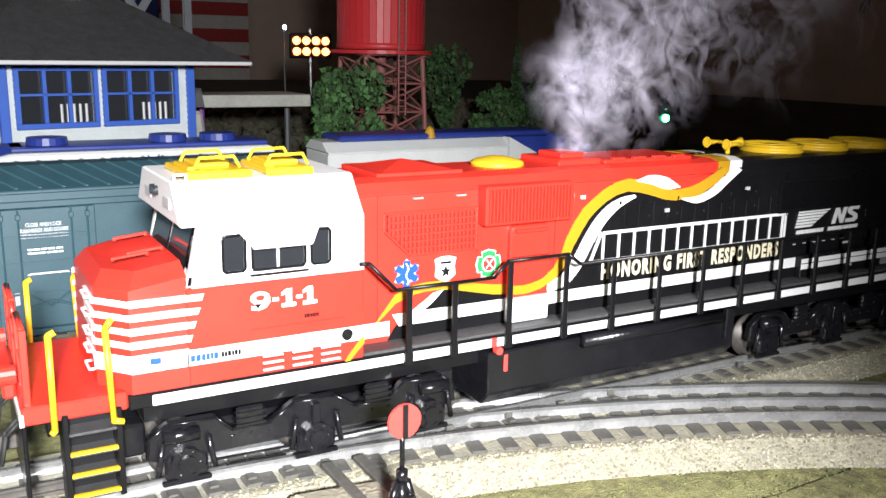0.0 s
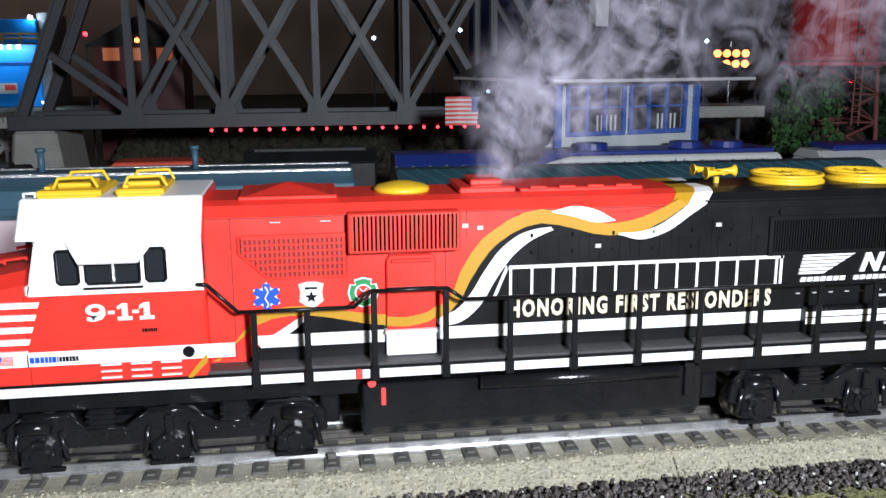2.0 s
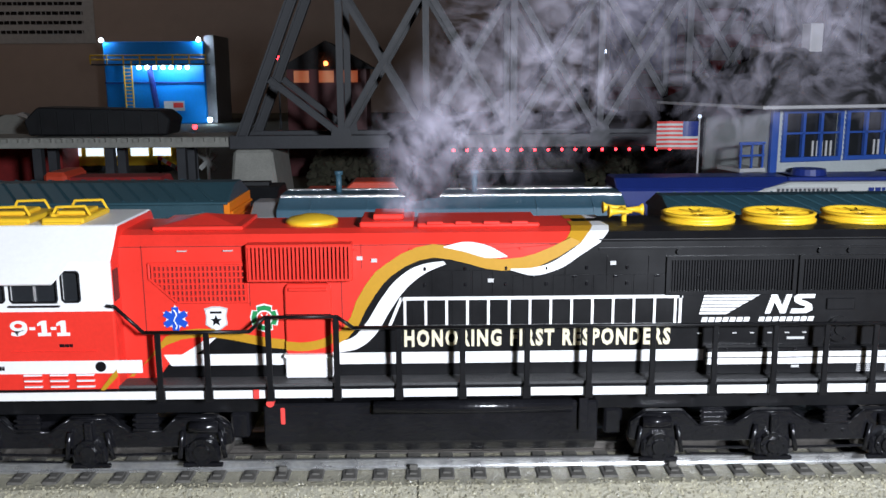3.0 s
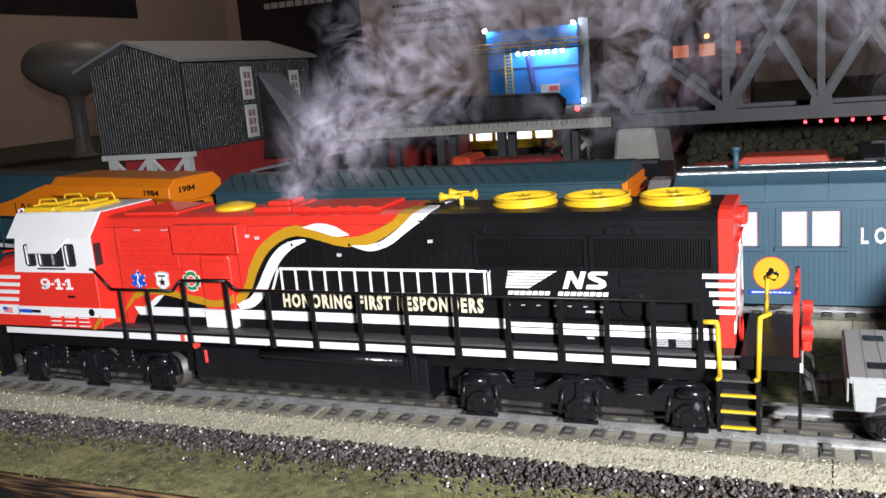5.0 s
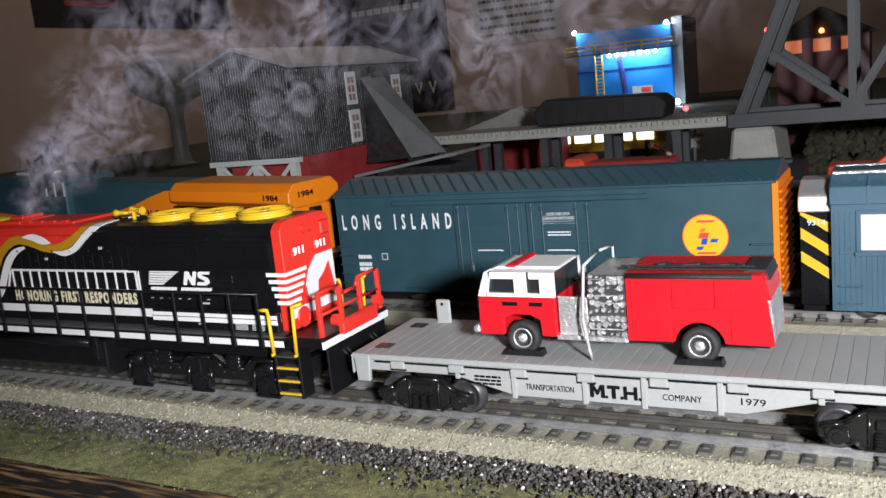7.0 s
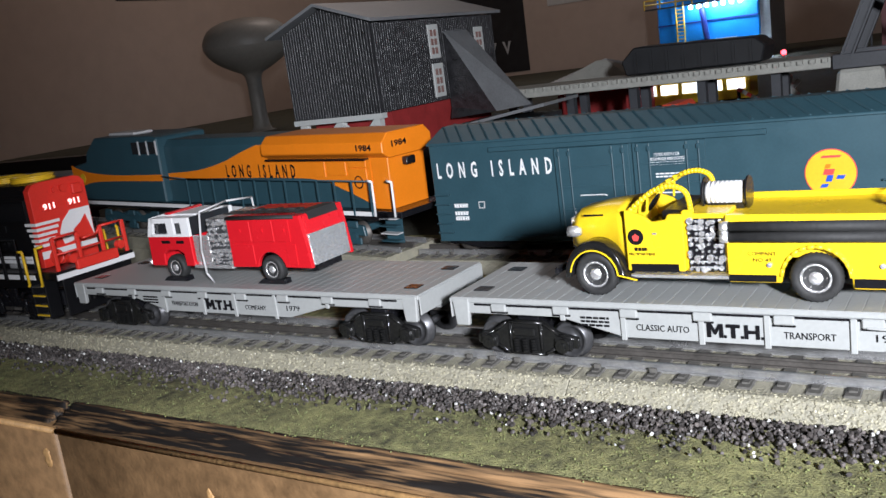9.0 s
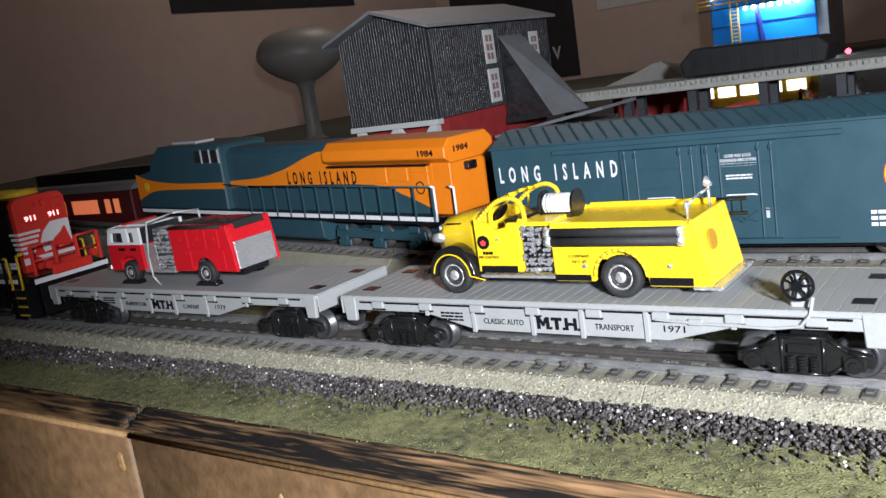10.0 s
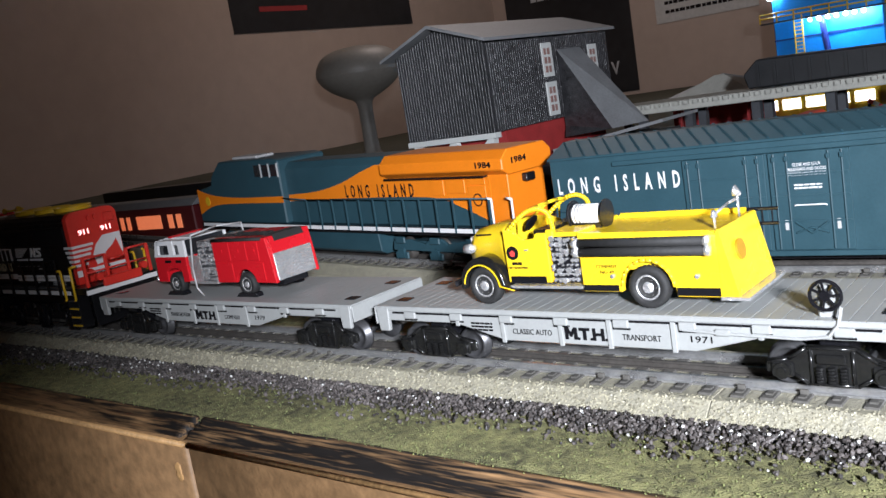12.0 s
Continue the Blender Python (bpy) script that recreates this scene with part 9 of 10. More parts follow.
for x in (X0 + 0.012, -0.890, X1 - 0.012):
    part("trestle_post", box(bmesh.new(), x - 0.005, x + 0.005, Y0 + 0.002, Y0 + 0.012, GZ, ZL), CARWHITE, cb, "white trestle post")
bm = bmesh.new()
box(bm, X0, X1, Y0 - 0.002, Y0 + 0.010, ZL - 0.007, ZL)
for a, b in ((X0 + 0.012, -0.890), (-0.890, X1 - 0.012)):
    rod(bm, (a, Y0 + 0.005, ZL - 0.005), (b, Y0 + 0.005, 0.03), 0.003, 6); rod(bm, (b, Y0 + 0.005, ZL - 0.005), (a, Y0 + 0.005, 0.03), 0.003, 6)
part("trestle_beam", bm, CARWHITE, cb, "white braced beam")
sh = thing("low_shed", "low black shed beside the coal breaker", "shed")
part("wall_shell", box(bmesh.new(), -0.775, -0.660, 0.66, 0.74, GZ, 0.060), TAR, sh)
bm = bmesh.new()
solid(bm, [(-0.805, 0.050), (-0.640, 0.074), (-0.640, 0.078), (-0.805, 0.054)], "y", 0.645, 0.755)
part("roof", bm, TIN, sh)

# ---- open shelter with a grey hip roof ----
sl = thing("shelter", "open shelter with grey hip roof on thin posts behind the viaduct", "shelter", at=pose(-0.742, 1.10, 0))
bm = bmesh.new()
c = [bm.verts.new(p) for p in ((-0.073, -0.05, 0.0775), (0.073, -0.05, 0.0775), (0.073, 0.05, 0.0775), (-0.073, 0.05, 0.0775))]
d = [bm.verts.new((v.co.x, v.co.y, 0.0745)) for v in c]
r0, r1 = bm.verts.new((-0.008, 0, 0.110)), bm.verts.new((0.008, 0, 0.110))
bm.faces.new((c[0], c[1], r1, r0)); bm.faces.new((c[2], c[3], r0, r1)); bm.faces.new((c[1], c[2], r1)); bm.faces.new((c[3], c[0], r0)); bm.faces.new(d[::-1])
for i in range(4):
    bm.faces.new((c[i], d[i], d[(i + 1) % 4], c[(i + 1) % 4]))
part("roof", bm, CONCRETE, sl, "pale grey-green hip roof")
for x in (-0.06, 0.06):
    for y in (-0.04, 0.04):
        part("post", box(bmesh.new(), x - 0.003, x + 0.003, y - 0.003, y + 0.003, GZ, 0.0745), BRICKRED, sl)

# ---- pale water sphere, blue loading tower ----
ws = thing("water_sphere", "grey water tower with flattened sphere on a stem", "water tower", at=pose(-2.383, 1.95, 0))
bm = bmesh.new()
prof = [(0.050, GZ), (0.030, 0.0), (0.026, 0.10), (0.030, 0.175), (0.065, 0.198), (0.115, 0.228), (0.148, 0.264), (0.154, 0.300), (0.130, 0.342), (0.080, 0.366), (0.0, 0.376)]
lathe(bm, [(p.x, p.y) for p in outline(prof, 3)], 36)
part("shell", bm, TANKGREY, ws, smooth=True)
part("shadow_ring", lathe(bmesh.new(), [(0.1545, 0.278), (0.1545, 0.283)], 36), TANKGREY, ws)

bt = thing("loading_tower", "bright blue loading tower with white lamps and yellow railing", "tower")
part("body", box(bmesh.new(), -1.40, -0.985, 3.40, 3.75, GZ, 0.320, 0.004), TOWERBLUE, bt)
part("side_column", box(bmesh.new(), -0.985, -0.945, 3.42, 3.70, GZ, 0.345), TIN, bt, "grey side column")
part("chute_pipe", rod(bmesh.new(), (-1.19, 3.39, 0.05), (-1.205, 3.37, 0.22), 0.012, 10), ROYAL, bt)
part("panel_seam", box(bmesh.new(), -1.40, -0.985, 3.394, 3.40, 0.148, 0.154), ROYAL, bt)
part("gallery", box(bmesh.new(), -1.43, -0.96, 3.33, 3.40, 0.222, 0.228), GIRDER, bt)
bm = bmesh.new()
for z in (0.245, 0.262):
    rod(bm, (-1.43, 3.33, z), (-0.96, 3.33, z), 0.003, 6)
for k in range(8):
    rod(bm, (-1.43 + k * 0.067, 3.33, 0.226), (-1.43 + k * 0.067, 3.33, 0.262), 0.003, 6)
part("railing", bm, YELLOW, bt, "yellow railing")
bm = bmesh.new()
for x in (-1.315, -1.295 + 0.012):
    rod(bm, (x, 3.385, GZ), (x, 3.385, 0.24), 0.003, 6)
for k in range(16):
    rod(bm, (-1.315, 3.385, 0.0 + k * 0.015), (-1.283, 3.385, 0.0 + k * 0.015), 0.002, 5)
part("ladder", bm, YELLOW, bt, "yellow ladder")
for k in range(7):
    part("lamp", bmesh_ball(0.0075, (-1.24 + k * 0.033, 3.345, 0.213)), LED, bt, "glowing white lamp")
for x in (-1.40, -1.00):
    part("lamp", bmesh_ball(0.0085, (x, 3.385, 0.325)), LED, bt, "glowing white lamp")
part("lamp", bmesh_ball(0.010, (-0.95, 3.30, 0.000)), LED, bt, "glowing white lamp")
part("notice", box(bmesh.new(), -1.16, -1.075, 3.392, 3.397, 0.035, 0.075), CARWHITE, bt)
part("notice_print", box(bmesh.new(), -1.12, -1.08, 3.389, 3.392, 0.048, 0.068), SIGNALRED, bt)

hp = thing("hopper_car", "black covered hopper standing on the viaduct", "hopper car")
bm = bmesh.new()
solid(bm, [(-0.606, 0.090), (-0.416, 0.090), (-0.410, 0.112), (-0.424, 0.124), (-0.592, 0.129), (-0.612, 0.110)], "y", 0.855, 0.92, 0.002)
part("body", bm, COALCAR, hp)
for k in range(8):
    part("rib", box(bmesh.new(), -0.592 + k * 0.023, -0.588 + k * 0.023, 0.853, 0.855, 0.092, 0.122), COALCAR, hp)
st = thing("station_shed", "pale grey hipped station roof beyond the viaduct", "shed")
bm = bmesh.new()
lo = [bm.verts.new(p) for p in ((-0.93, 1.25, 0.068), (-0.74, 1.25, 0.068), (-0.74, 1.45, 0.068), (-0.93, 1.45, 0.068))]
tp = bm.verts.new((-0.825, 1.33, 0.106))
for i in range(4):
    bm.faces.new((lo[i], lo[(i + 1) % 4], tp))
bm.faces.new(lo[::-1])
part("roof", bm, TIN, st)
part("wall_shell", box(bmesh.new(), -0.91, -0.76, 1.27, 1.43, GZ, 0.068), BRICKRED, st)

# ---- rows of stored trains further back ----
def stored_car(name, label, category, x0, x1, y, top, mat, roofmat, group="stored trains", hood=False):
    c = thing(name, label, category, group)
    bm = bmesh.new()
    box(bm, x0, x1, y - 0.031, y + 0.031, -0.006, top - 0.010, 0.002)
    part("body", bm, mat, c)
    bm = bmesh.new()
    solid(bm, [(y - 0.032, top - 0.010), (y + 0.032, top - 0.010), (y + 0.018, top), (y - 0.018, top)], "x", x0 - 0.001, x1 + 0.001, 0.001)
    part("roof", bm, roofmat, c)
    for x in (x0 + 0.04, x1 - 0.04):
        part("bogie", box(bmesh.new(), x - 0.026, x + 0.026, y - 0.022, y + 0.022, GZ, -0.006, 0.002), DARK, c)
    return c


c = stored_car("diesel_locomotive", "royal blue and white diesel locomotive on a back track", "locomotive", 0.130, 0.310, 0.50, 0.068, ROYAL, ROYAL)
bm = bmesh.new()
solid(bm, [(0.235, 0.042), (0.275, 0.058), (0.300, 0.064), (0.516, 0.064), (0.520, 0.058), (0.520, 0.0), (0.235, 0.0)], "y", 0.466, 0.534, 0.002)
part("cab_end", bm, CARWHITE, c, "white tapered end")
part("roof_strip", box(bmesh.new(), 0.30, 0.515, 0.475, 0.525, 0.064, 0.068, 0.001), ROYAL, c)
for x in (0.33, 0.43, 0.475):
    part("roof_fan", lathe(bmesh.new(), [(0.017, 0.067), (0.016, 0.074), (0, 0.0745)], 20, pose(x, 0.50, 0)), ROYAL, c)
for x0, x1 in ((0.285, 0.345), (0.43, 0.505)):
    g = part("side_grille", box(bmesh.new(), x0, x1, 0.4645, 0.466, 0.049, 0.059), LTGREY, c)
    for k in range(14):
        part("slat", box(bmesh.new(), x0 + k * (x1 - x0) / 14, x0 + (k + 0.5) * (x1 - x0) / 14, 0.4635, 0.4645, 0.050, 0.058), GIRDER, g)
bars("road_number", c, ROYAL, 0.375, 0.392, [0.056], 0.466, 0.005, 3, 2, thick=0.0006)
part("emblem", solid(bmesh.new(), [(0.405, 0.050), (0.405, 0.060), (0.410, 0.055), (0.415, 0.060), (0.415, 0.050)], "y", 0.4650, 0.4660), ROYAL, c)
c = stored_car("diesel_locomotive", "white and royal blue diesel locomotive on a back track", "locomotive", 0.585, 0.80, 0.53, 0.060, CARWHITE, CARWHITE)
part("roof_strip", box(bmesh.new(), 0.60, 0.86, 0.505, 0.555, 0.060, 0.066, 0.002), ROYAL, c)
part("nose", solid(bmesh.new(), [(0.80, -0.004), (0.93, -0.004), (0.93, 0.056), (0.885, 0.058), (0.86, 0.064), (0.80, 0.064)], "y", 0.515, 0.561, 0.003), ROYAL, c)
part("nose_slope", solid(bmesh.new(), [(0.80, -0.004), (0.86, -0.004), (0.86, 0.030), (0.80, 0.060)], "y", 0.4985, 0.515), CARWHITE, c)
part("bell", lathe(bmesh.new(), [(0.007, 0.0), (0.004, 0.010), (0, 0.013)], 12, pose(0.705, 0.51, 0.061)), GOLD, c)
c = stored_car("diesel_locomotive", "orange-red locomotive roof on a back track", "locomotive", -0.175, -0.040, 0.50, 0.058, ORED, ORED)
part("roof_hatch", solid(bmesh.new(), [(-0.140, 0.056), (-0.128, 0.066), (-0.055, 0.066), (-0.050, 0.056)], "y", 0.480, 0.520, 0.001), ORED, c)
part("walkway", box(bmesh.new(), -0.04, 0.030, 0.47, 0.53, 0.038, 0.050), LTGREY, c)
for x0, x1, y, top in ((-0.56, -0.34, 0.43, 0.070), (-0.325, -0.19, 0.43, 0.070), (-0.02, 0.12, 0.62, 0.060), (-0.80, -0.57, 0.50, 0.050)):
    c = stored_car("boxcar", "dark grey boxcar stored on a back track", "boxcar", x0, x1, y, top, COALCAR, COALCAR)
    part("roof_walk", box(bmesh.new(), x0 + 0.01, x1 - 0.01, y - 0.007, y + 0.007, top, top + 0.003), COALCAR, c)
for x in (-0.498, -0.314):
    b = thing("round_badge", "round yellow badge on a stored boxcar", "badge", "stored badges")
    part("disc", rod(bmesh.new(), (x, 0.3965, 0.062), (x, 0.3988, 0.062), 0.011, 24), YELLOW, b)
c = stored_car("diesel_locomotive", "red switcher with white number on a back track", "locomotive", -0.44, -0.335, 0.56, 0.066, SIGNALRED, BRICKRED)
for z in (0.040, 0.052):
    part("white_stripe", box(bmesh.new(), -0.425, -0.337, 0.5278, 0.529, z, z + 0.003), CARWHITE, c)
part("cab", box(bmesh.new(), -0.452, -0.428, 0.53, 0.59, 0.0, 0.072, 0.004), ORED, c)
c = stored_car("subway_car", "dark red subway car with glowing windows near the wall", "subway car", -1.72, -1.315, 0.44, 0.058, SUBRED, TIN)
for a, b in ((-1.475, -1.405), (-1.385, -1.372), (-1.362, -1.349), (-1.505, -1.495), (-1.525, -1.515), (-1.62, -1.55)):
    part("window", box(bmesh.new(), a, b, 0.4078, 0.409, 0.014, 0.036), WARM, c, "glowing red-orange window")
slab("dark_backing", POSTER, "dark sloped trackside backing board near the wall", "board", -2.6, -1.75, 1.00, 1.04, GZ, 0.03)

# crossing with sign, lit trolley, far lamps
cr = thing("crossing_sign", "white crossbuck crossing sign with striped arm", "crossing sign", at=pose(-0.448, 1.206, 0))
part("mast", rod(bmesh.new(), (0, 0, GZ), (0, 0, 0.045), 0.003, 8), CARWHITE, cr)
for s in (-1, 1):
    part("cross_arm", box(bmesh.new(), -0.020, 0.020, -0.006, -0.003, -0.004, 0.004), CARWHITE, cr).matrix_local = pose(0, -0.001 * s, 0.022, 0, 45 * s, 0)
arm = thing("level_crossing_barrier", "red and white striped crossing arm", "crossing arm", at=pose(-0.535, 1.20, 0.030, 0, 32, 0))
for k in range(8):
    part("stripe", box(bmesh.new(), k * 0.009, k * 0.009 + 0.009, -0.003, 0.003, -0.003, 0.003), CARWHITE if k % 2 else SIGNALRED, arm)
part("arm_post", rod(bmesh.new(), (0.0, 0.004, 0.0), (0.026, 0.004, -0.041), 0.003, 6), DARK, arm)
tro = stored_car("trolley", "yellow trolley with pale lit windows beyond the viaduct", "trolley", -0.80, -0.565, 1.45, 0.052, YELLOW, GIRDER)
for k in range(5):
    part("window", box(bmesh.new(), -0.79 + k * 0.045, -0.755 + k * 0.045, 1.417, 1.4185, 0.014, 0.034), PALEGLOW, tro, "pale lit window")
ho = thing("glowing_house", "dark red house with glowing orange windows behind the bridge", "house")
part("wall_shell", box(bmesh.new(), -0.32, -0.17, 1.32, 1.45, GZ, 0.185), SUBRED, ho)
bm = bmesh.new()
solid(bm, [(-0.335, 0.183), (-0.155, 0.183), (-0.245, 0.235)], "y", 1.31, 1.46)
part("roof", bm, SHINGLE, ho)
for x in (-0.292, -0.245, -0.200):
    part("window", box(bmesh.new(), x - 0.014, x + 0.014, 1.316, 1.32, 0.158, 0.180), WARM, ho, "glowing orange window")
part("wall_lamp", bmesh_ball(0.0045, (-0.244, 1.306, 0.193)), LEDAMBER, ho, "glowing amber lamp")
for x, y, z, mt in ((-0.34, 1.35, 0.205, LEDRED), (0.36, 1.45, 0.215, LEDC), (0.185, 1.45, 0.20, LEDC), (0.30, 1.42, 0.215, LEDC), (-0.42, 1.02, 0.092, LEDRED), (0.865, 1.40, 0.192, LEDC), (1.13, 1.30, 0.112, LEDRED)):
    lp = thing("yard_lamp", "small glowing yard lamp on a thin post", "lamp", "yard lamps")
    part("bulb", bmesh_ball(0.0042, (x, y, z)), mt, lp)
    part("post", rod(bmesh.new(), (x, y + 0.003, GZ), (x, y + 0.003, z), 0.0018, 6), GIRDER, lp)
am = thing("lamp_signal", "panel of eight glowing amber lamps on a mast", "signal", at=pose(0.92, 1.40, 0))
part("mast", rod(bmesh.new(), (0, 0.004, GZ), (0, 0.004, 0.19), 0.004, 8), DARK, am)
part("panel", box(bmesh.new(), -0.045, 0.045, 0.0, 0.006, 0.132, 0.182, 0.002), DARK, am)
for i in range(4):
    for j in range(2):
        part("lens", bmesh_ball(0.0080, (-0.031 + i * 0.0205, -0.002, 0.146 + j * 0.021)), LEDAMBER, am, "glowing amber lens")
gs = thing("block_signal", "black block signal showing a green light", "signal", at=pose(1.41, 0.90, 0))
part("mast", rod(bmesh.new(), (0, 0.01, GZ), (0, 0.01, 0.05), 0.006, 10), DARK, gs)
part("head", solid(bmesh.new(), [(-0.021, 0.005), (0.021, 0.005), (0.021, 0.065), (0.012, 0.080), (-0.012, 0.080), (-0.021, 0.065)], "y", 0.0, 0.02, 0.003), DARK, gs)
part("green_lens", bmesh_ball(0.0075, (0.0, -0.002, 0.040)), LEDGREEN, gs, "glowing green lens")
part("dark_lens", bmesh_ball(0.0075, (0.0, -0.002, 0.062)), GLASS, gs)
rl = thing("relay_box", "grey trackside relay cabinet", "cabinet")
part("cabinet", box(bmesh.new(), 1.44, 1.48, 0.93, 0.96, GZ, 0.048, 0.002), TIN, rl)
pf = thing("station_platform", "pale concrete platform roof on thin posts", "platform")
part("canopy", box(bmesh.new(), 0.54, 0.70, 0.84, 0.93, 0.074, 0.090, 0.001), CONCRETE, pf)
for x in (0.56, 0.68):
    part("post", rod(bmesh.new(), (x, 0.88, GZ), (x, 0.88, 0.075), 0.004, 8), PURPLE if x < 0.6 else GIRDER, pf)


# ---- trees ----
def tree(x, y, h, w, mat, fir, seed, label):
    rnd = random.Random(seed)
    t = thing("tree", label, "tree", "layout trees", at=pose(x, y, GZ))
    bm = bmesh.new()
    rod(bm, (0, 0, 0), (0.002, 0.001, h * (0.95 if fir else 0.6)), h * 0.03, 8, h * 0.010)
    if not fir:
        for k in range(7):
            a, z = rnd.uniform(0, 6.3), h * rnd.uniform(0.3, 0.55)
            rod(bm, (0, 0, z), (w * 0.6 * math.cos(a), w * 0.6 * math.sin(a), z + h * 0.25), h * 0.012, 5, h * 0.004)
    part("trunk", bm, BARK, t)
    V, F = [], []
    n = 1500
    lobes = [(rnd.uniform(-0.6, 0.6), rnd.uniform(-0.6, 0.6), rnd.uniform(0.35, 0.95), rnd.uniform(0.25, 0.5)) for _ in range(11)]
    for i in range(n):
        if fir:
            z = rnd.random() ** 0.8
            r = w * (1 - z) * rnd.uniform(0.45, 1.05) * (0.75 + 0.3 * math.sin(z * 40))
            a = rnd.uniform(0, 6.3)
            c = Vector((r * math.cos(a), r * math.sin(a), h * (0.08 + 0.92 * z)))
        else:
            lx, ly, lz, lr = rnd.choice(lobes)
            d = Vector((rnd.gauss(0, 1), rnd.gauss(0, 1), rnd.gauss(0, 1))).normalized() * lr * rnd.uniform(0.6, 1.0)
            c = Vector(((lx + d.x) * w, (ly + d.y) * w, (lz + d.z * 0.5) * h))
        s = rnd.uniform(0.003, 0.0065) * (0.7 if fir else 1.0)
        m = Euler((rnd.uniform(0, 6), rnd.uniform(0, 6), rnd.uniform(0, 6))).to_matrix()
        b = len(V)
        for p in ((-s, -s * 0.5, 0), (s * 0.9, -s * 0.4, s * 0.2), (s * 0.5, s * 0.8, 0), (-s * 0.6, s * 0.7, s * 0.25)):
            V.append(tuple(c + m @ Vector(p)))
        F.append((b, b + 1, b + 2, b + 3))
    me = bpy.data.meshes.new("crown")
    me.from_pydata(V, [], F)
    me.materials.append(mat)
    ob = new("crown", me)
    ob.parent = t
    return t


tree(0.735, 0.80, 0.135, 0.062, LEAF, False, 1, "leafy green model tree beside the water tank")
tree(1.01, 1.02, 0.165, 0.060, FIR, False, 2, "dark green bushy model tree at the back")
tree(1.135, 0.98, 0.185, 0.034, FIR, True, 3, "tall narrow dark green fir tree")
tree(0.70, 0.72, 0.060, 0.055, LEAF, False, 4, "low dark green bush by the tracks")
tree(1.07, 0.93, 0.110, 0.050, LEAF, False, 5, "low leafy model tree near the signal")
tree(-1.02, 0.44, 0.095, 0.026, FROST, True, 6, "small frosted grey fir beside the locomotive")
tree(1.22, 1.05, 0.13, 0.04, FIR, True, 7, "short dark green fir tree")
sb = scatter("rocky_scenery", 2600, (-0.25, 1.3), lambda x, r: (r.uniform(0.98, 1.28), 0.9), (0.006, 0.016), SCENIC, "dark rocky scenery bank behind the bridge", 31, lambda x, y, r: GZ + max(0.0, (y - 1.0)) * 0.22)


# ---- exhaust smoke: lumpy veils that drift along the plume ----
SMOKE = bpy.data.materials.new("thin_smoke")
SMOKE.use_nodes = True
nt = SMOKE.node_tree
for nd in list(nt.nodes):
    nt.nodes.remove(nd)
out = nt.nodes.new("ShaderNodeOutputMaterial")
mix = nt.nodes.new("ShaderNodeMixShader")
clear = nt.nodes.new("ShaderNodeBsdfTransparent")
veil = nt.nodes.new("ShaderNodeAddShader")
dif = nt.nodes.new("ShaderNodeBsdfDiffuse")
trl = nt.nodes.new("ShaderNodeBsdfTranslucent")
dif.inputs[0].default_value = (0.62, 0.59, 0.70, 1)
trl.inputs[0].default_value = (0.36, 0.33, 0.42, 1)
tc = nt.nodes.new("ShaderNodeTexCoord")
nz = nt.nodes.new("ShaderNodeTexNoise")
nz.inputs["Scale"].default_value, nz.inputs["Detail"].default_value, nz.inputs["Distortion"].default_value = 34.0, 7.0, 2.6
mr = nt.nodes.new("ShaderNodeMapRange")
mr.inputs["From Min"].default_value, mr.inputs["From Max"].default_value = 0.40, 0.72
info = nt.nodes.new("ShaderNodeObjectInfo")
shift = nt.nodes.new("ShaderNodeVectorMath")
shift.operation = "MULTIPLY_ADD"
shift.inputs[1].default_value = (7.0, 3.0, 5.0)
nt.links.new(info.outputs["Random"], shift.inputs[0])
nt.links.new(tc.outputs["Object"], shift.inputs[2])
fade = nt.nodes.new("ShaderNodeAttribute")
fade.attribute_name = "thickness"
thin = nt.nodes.new("ShaderNodeMath")
thin.operation = "MULTIPLY"
nt.links.new(shift.outputs[0], nz.inputs["Vector"])
nt.links.new(nz.outputs["Fac"], mr.inputs["Value"])
nt.links.new(mr.outputs[0], thin.inputs[0])
nt.links.new(fade.outputs["Fac"], thin.inputs[1])
nt.links.new(thin.outputs[0], mix.inputs[0])
nt.links.new(clear.outputs[0], mix.inputs[1])
nt.links.new(dif.outputs[0], veil.inputs[0])
nt.links.new(trl.outputs[0], veil.inputs[1])
nt.links.new(veil.outputs[0], mix.inputs[2])
nt.links.new(mix.outputs[0], out.inputs[0])

PLUME = [(0.0, 0.0, 0.0), (0.003, 0.0, 0.012), (0.008, 0.002, 0.025), (0.017, 0.004, 0.040), (0.032, 0.006, 0.056), (0.058, 0.010, 0.071), (0.094, 0.014, 0.083), (0.142, 0.02, 0.093), (0.205, 0.03, 0.103), (0.285, 0.04, 0.112), (0.37, 0.05, 0.12)]
plume = thing("smoke_plume", "thin grey-violet smoke rising from the locomotive stack", "smoke", at=pose(0.0235, 0, 0.108))
PUFFS = []


def on_plume(u):
    u = max(0.0, min(0.999, u)) * (len(PLUME) - 1)
    i = int(u)
    return Vector(PLUME[i]).lerp(Vector(PLUME[i + 1]), u - i)


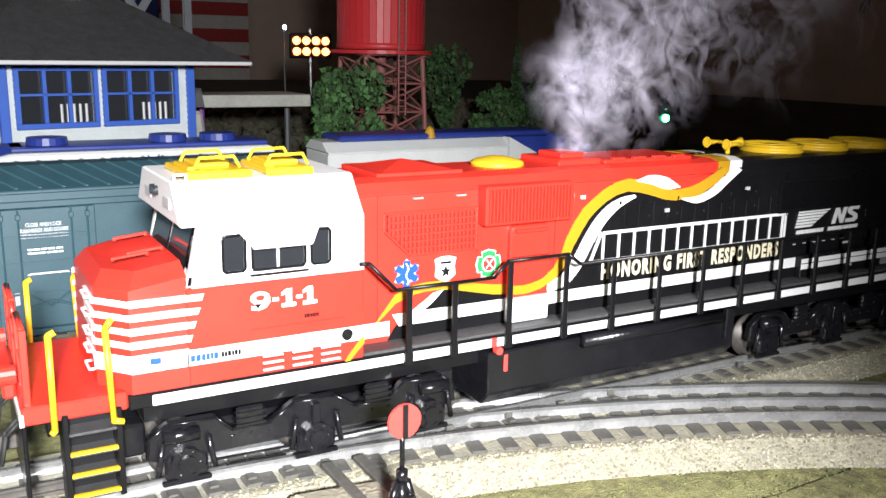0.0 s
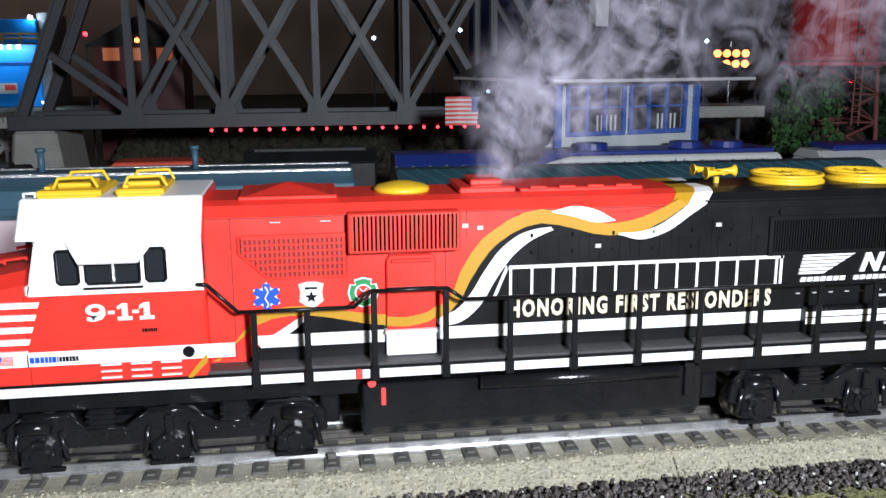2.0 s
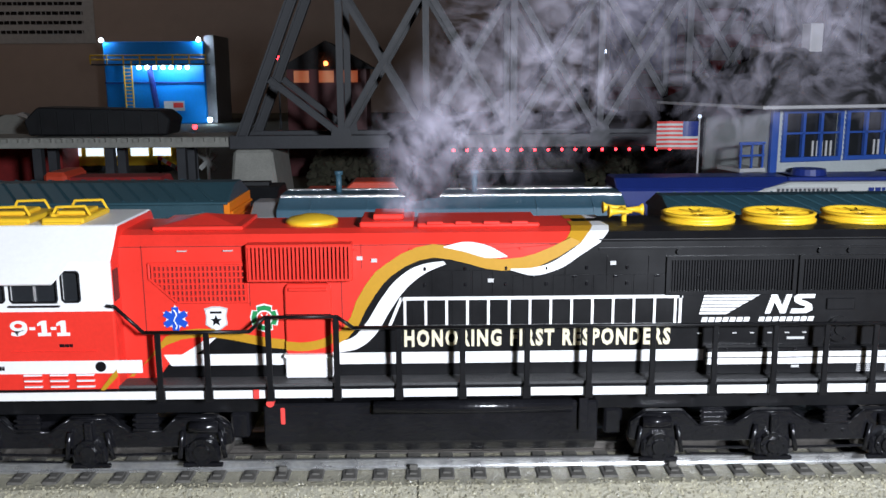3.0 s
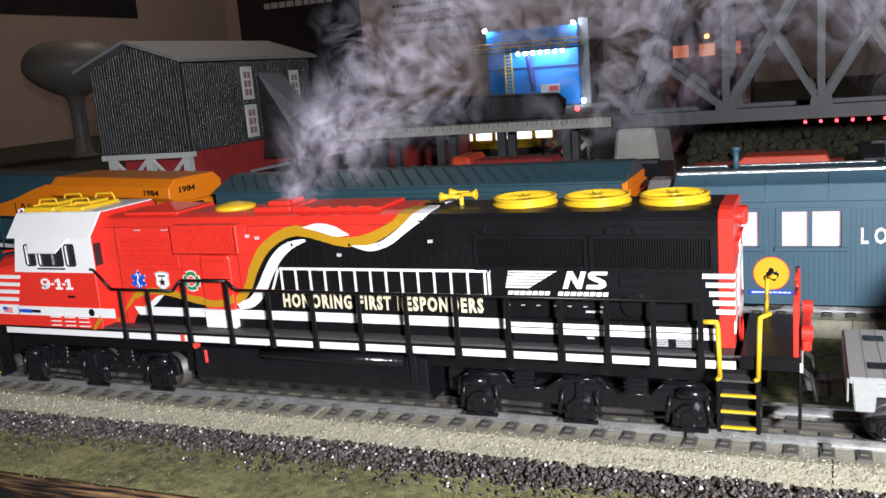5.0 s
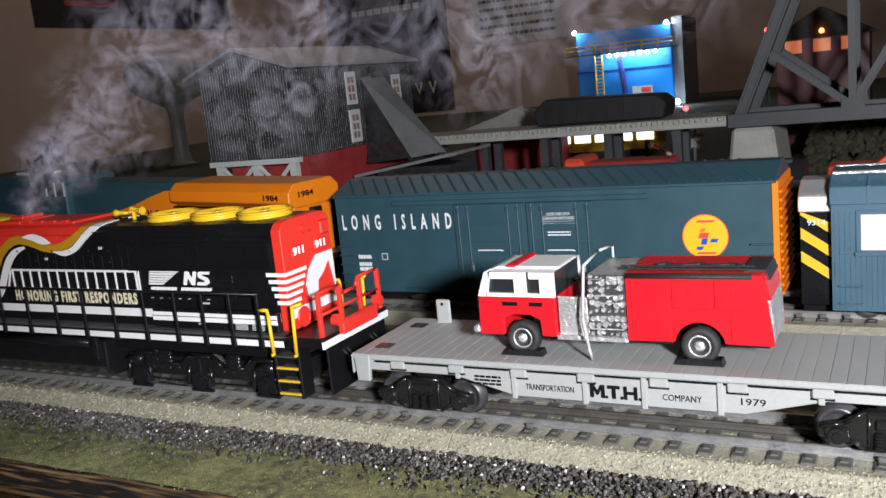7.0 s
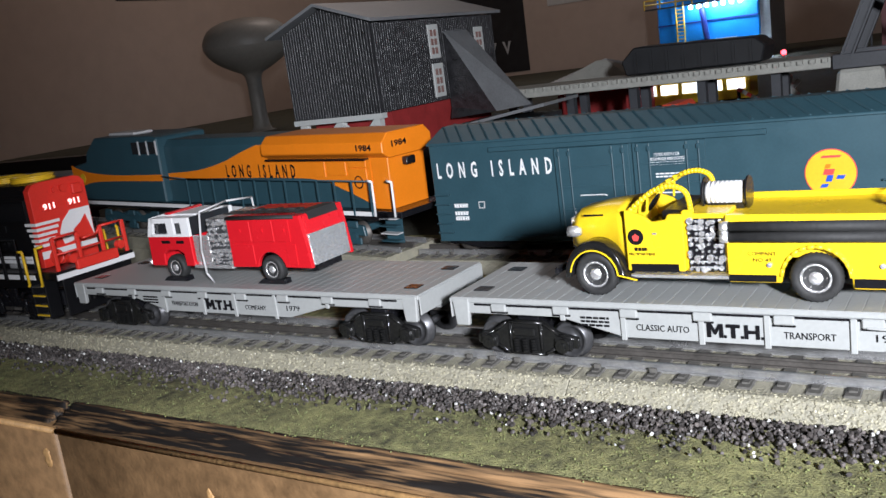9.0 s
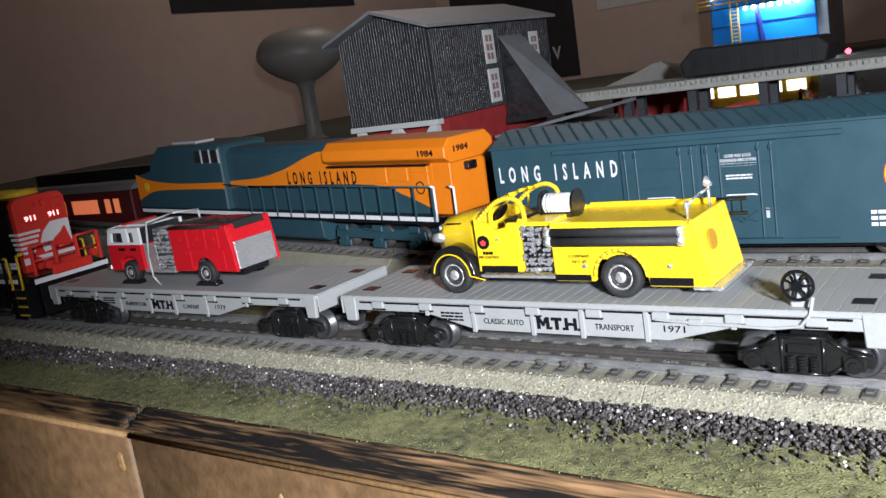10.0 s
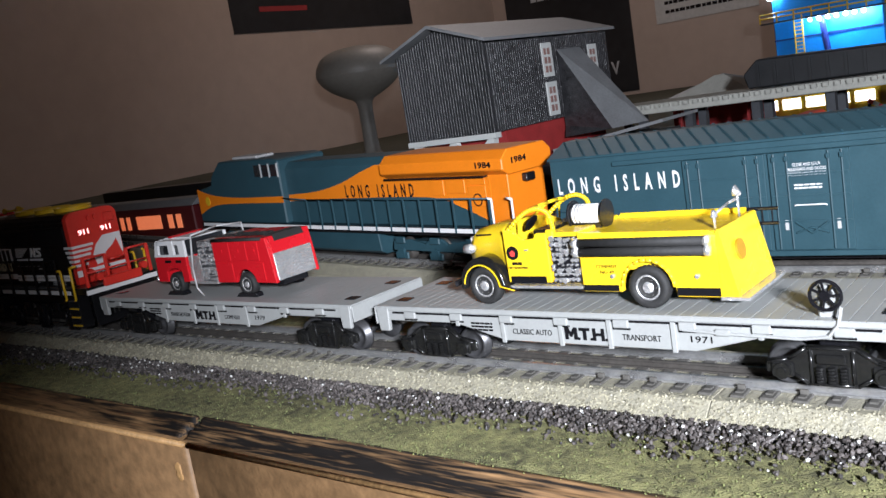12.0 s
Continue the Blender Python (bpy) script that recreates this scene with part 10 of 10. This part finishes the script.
def veil_sheet(V, F, A, r, turn, seed, gain):
    """A billowed round sheet of smoke that thins out toward its rim."""
    off = Vector((seed * 3.1, seed * 1.7, seed * 0.9))
    m = Matrix.Rotation(radians(turn), 3, "Z")
    rings, segs = 12, 30
    base = len(V)
    for i in range(rings + 1):
        for j in range(segs):
            q = i / rings
            a = 2 * math.pi * j / segs
            lobe = 1.0 + 0.45 * noise.noise(Vector((math.cos(a), math.sin(a), 0)) * 1.1 + off)
            p = Vector((q * math.cos(a) * lobe, 0.0, q * math.sin(a) * lobe))
            p.y = 0.30 * noise.noise(p * 1.6 + off) + 0.10 * noise.noise(p * 4.5 + off)
            V.append(tuple(m @ (p * r)))
            A.append(gain * (1 - q * q) ** 1.5)
    for i in range(rings):
        for j in range(segs):
            k = (j + 1) % segs
            F.append((base + i * segs + j, base + i * segs + k, base + (i + 1) * segs + k, base + (i + 1) * segs + j))


rnd = random.Random(11)
PUFF_COUNT = 24
for k in range(PUFF_COUNT):
    u = ((k + 0.2) / PUFF_COUNT) ** 0.95
    r = (0.0045 + 0.068 * u ** 0.8) * rnd.uniform(0.85, 1.15)
    gain = (0.095 * (1 - u) ** 0.8 + 0.075) * (1.15 if u < 0.3 else 1.9)
    V, F, A = [], [], []
    veil_sheet(V, F, A, r, rnd.uniform(-25, 35), k, gain)
    if u < 0.3:
        veil_sheet(V, F, A, r * 0.9, rnd.uniform(-35, -10), k + 50, gain)
    me = bpy.data.meshes.new("smoke_puff")
    me.from_pydata(V, [], F)
    me.materials.append(SMOKE)
    me.attributes.new("thickness", "FLOAT", "POINT").data.foreach_set("value", A)
    me.polygons.foreach_set("use_smooth", [True] * len(me.polygons))
    ob = new("smoke_puff", me)
    ob.parent = plume
    ob.visible_shadow = False
    spread = 0.030 * u
    o = Vector((rnd.uniform(-1, 1) * spread + 0.42 * r, rnd.uniform(-1, 1) * spread, rnd.uniform(-1, 1) * spread * 1.3))
    ob.matrix_local = Matrix.Translation(on_plume(u) + o)
    PUFFS.append((ob, u, o, rnd.uniform(-14, 14), rnd.uniform(-5, 5)))


def rolled(t):
    for (a, u), (b, v) in zip(ROLLED, ROLLED[1:]):
        if t <= b:
            return u + (v - u) * (t - a) / (b - a)
    return ROLLED[-1][1]


def motions():
    for ob in TRAIN:
        walk(ob, [(t, pose(s, 0, 0)) for t, s in ROLLED])
    walk(plume, [(t, pose(0.0235 + s, 0, 0.108)) for t, s in ROLLED])
    for ob, u, o, spin, roll in PUFFS:
        walk(ob, [(t, Matrix.Translation(on_plume(u + 0.006 * (t - 5)) + o + Vector((0.01, 0.02, 0.16)) * max(0, t - 7)) @ pose(0, 0, 0, roll * t, spin * t, 0)) for t in range(13)])
    steps = [k * 0.05 for k in range(241)]
    for ob, x, r in AXLES:
        walk(ob, [(t, Matrix.Translation((x, 0, r)) @ Matrix.Rotation(rolled(t) / r, 4, "Y")) for t in steps])


motions()
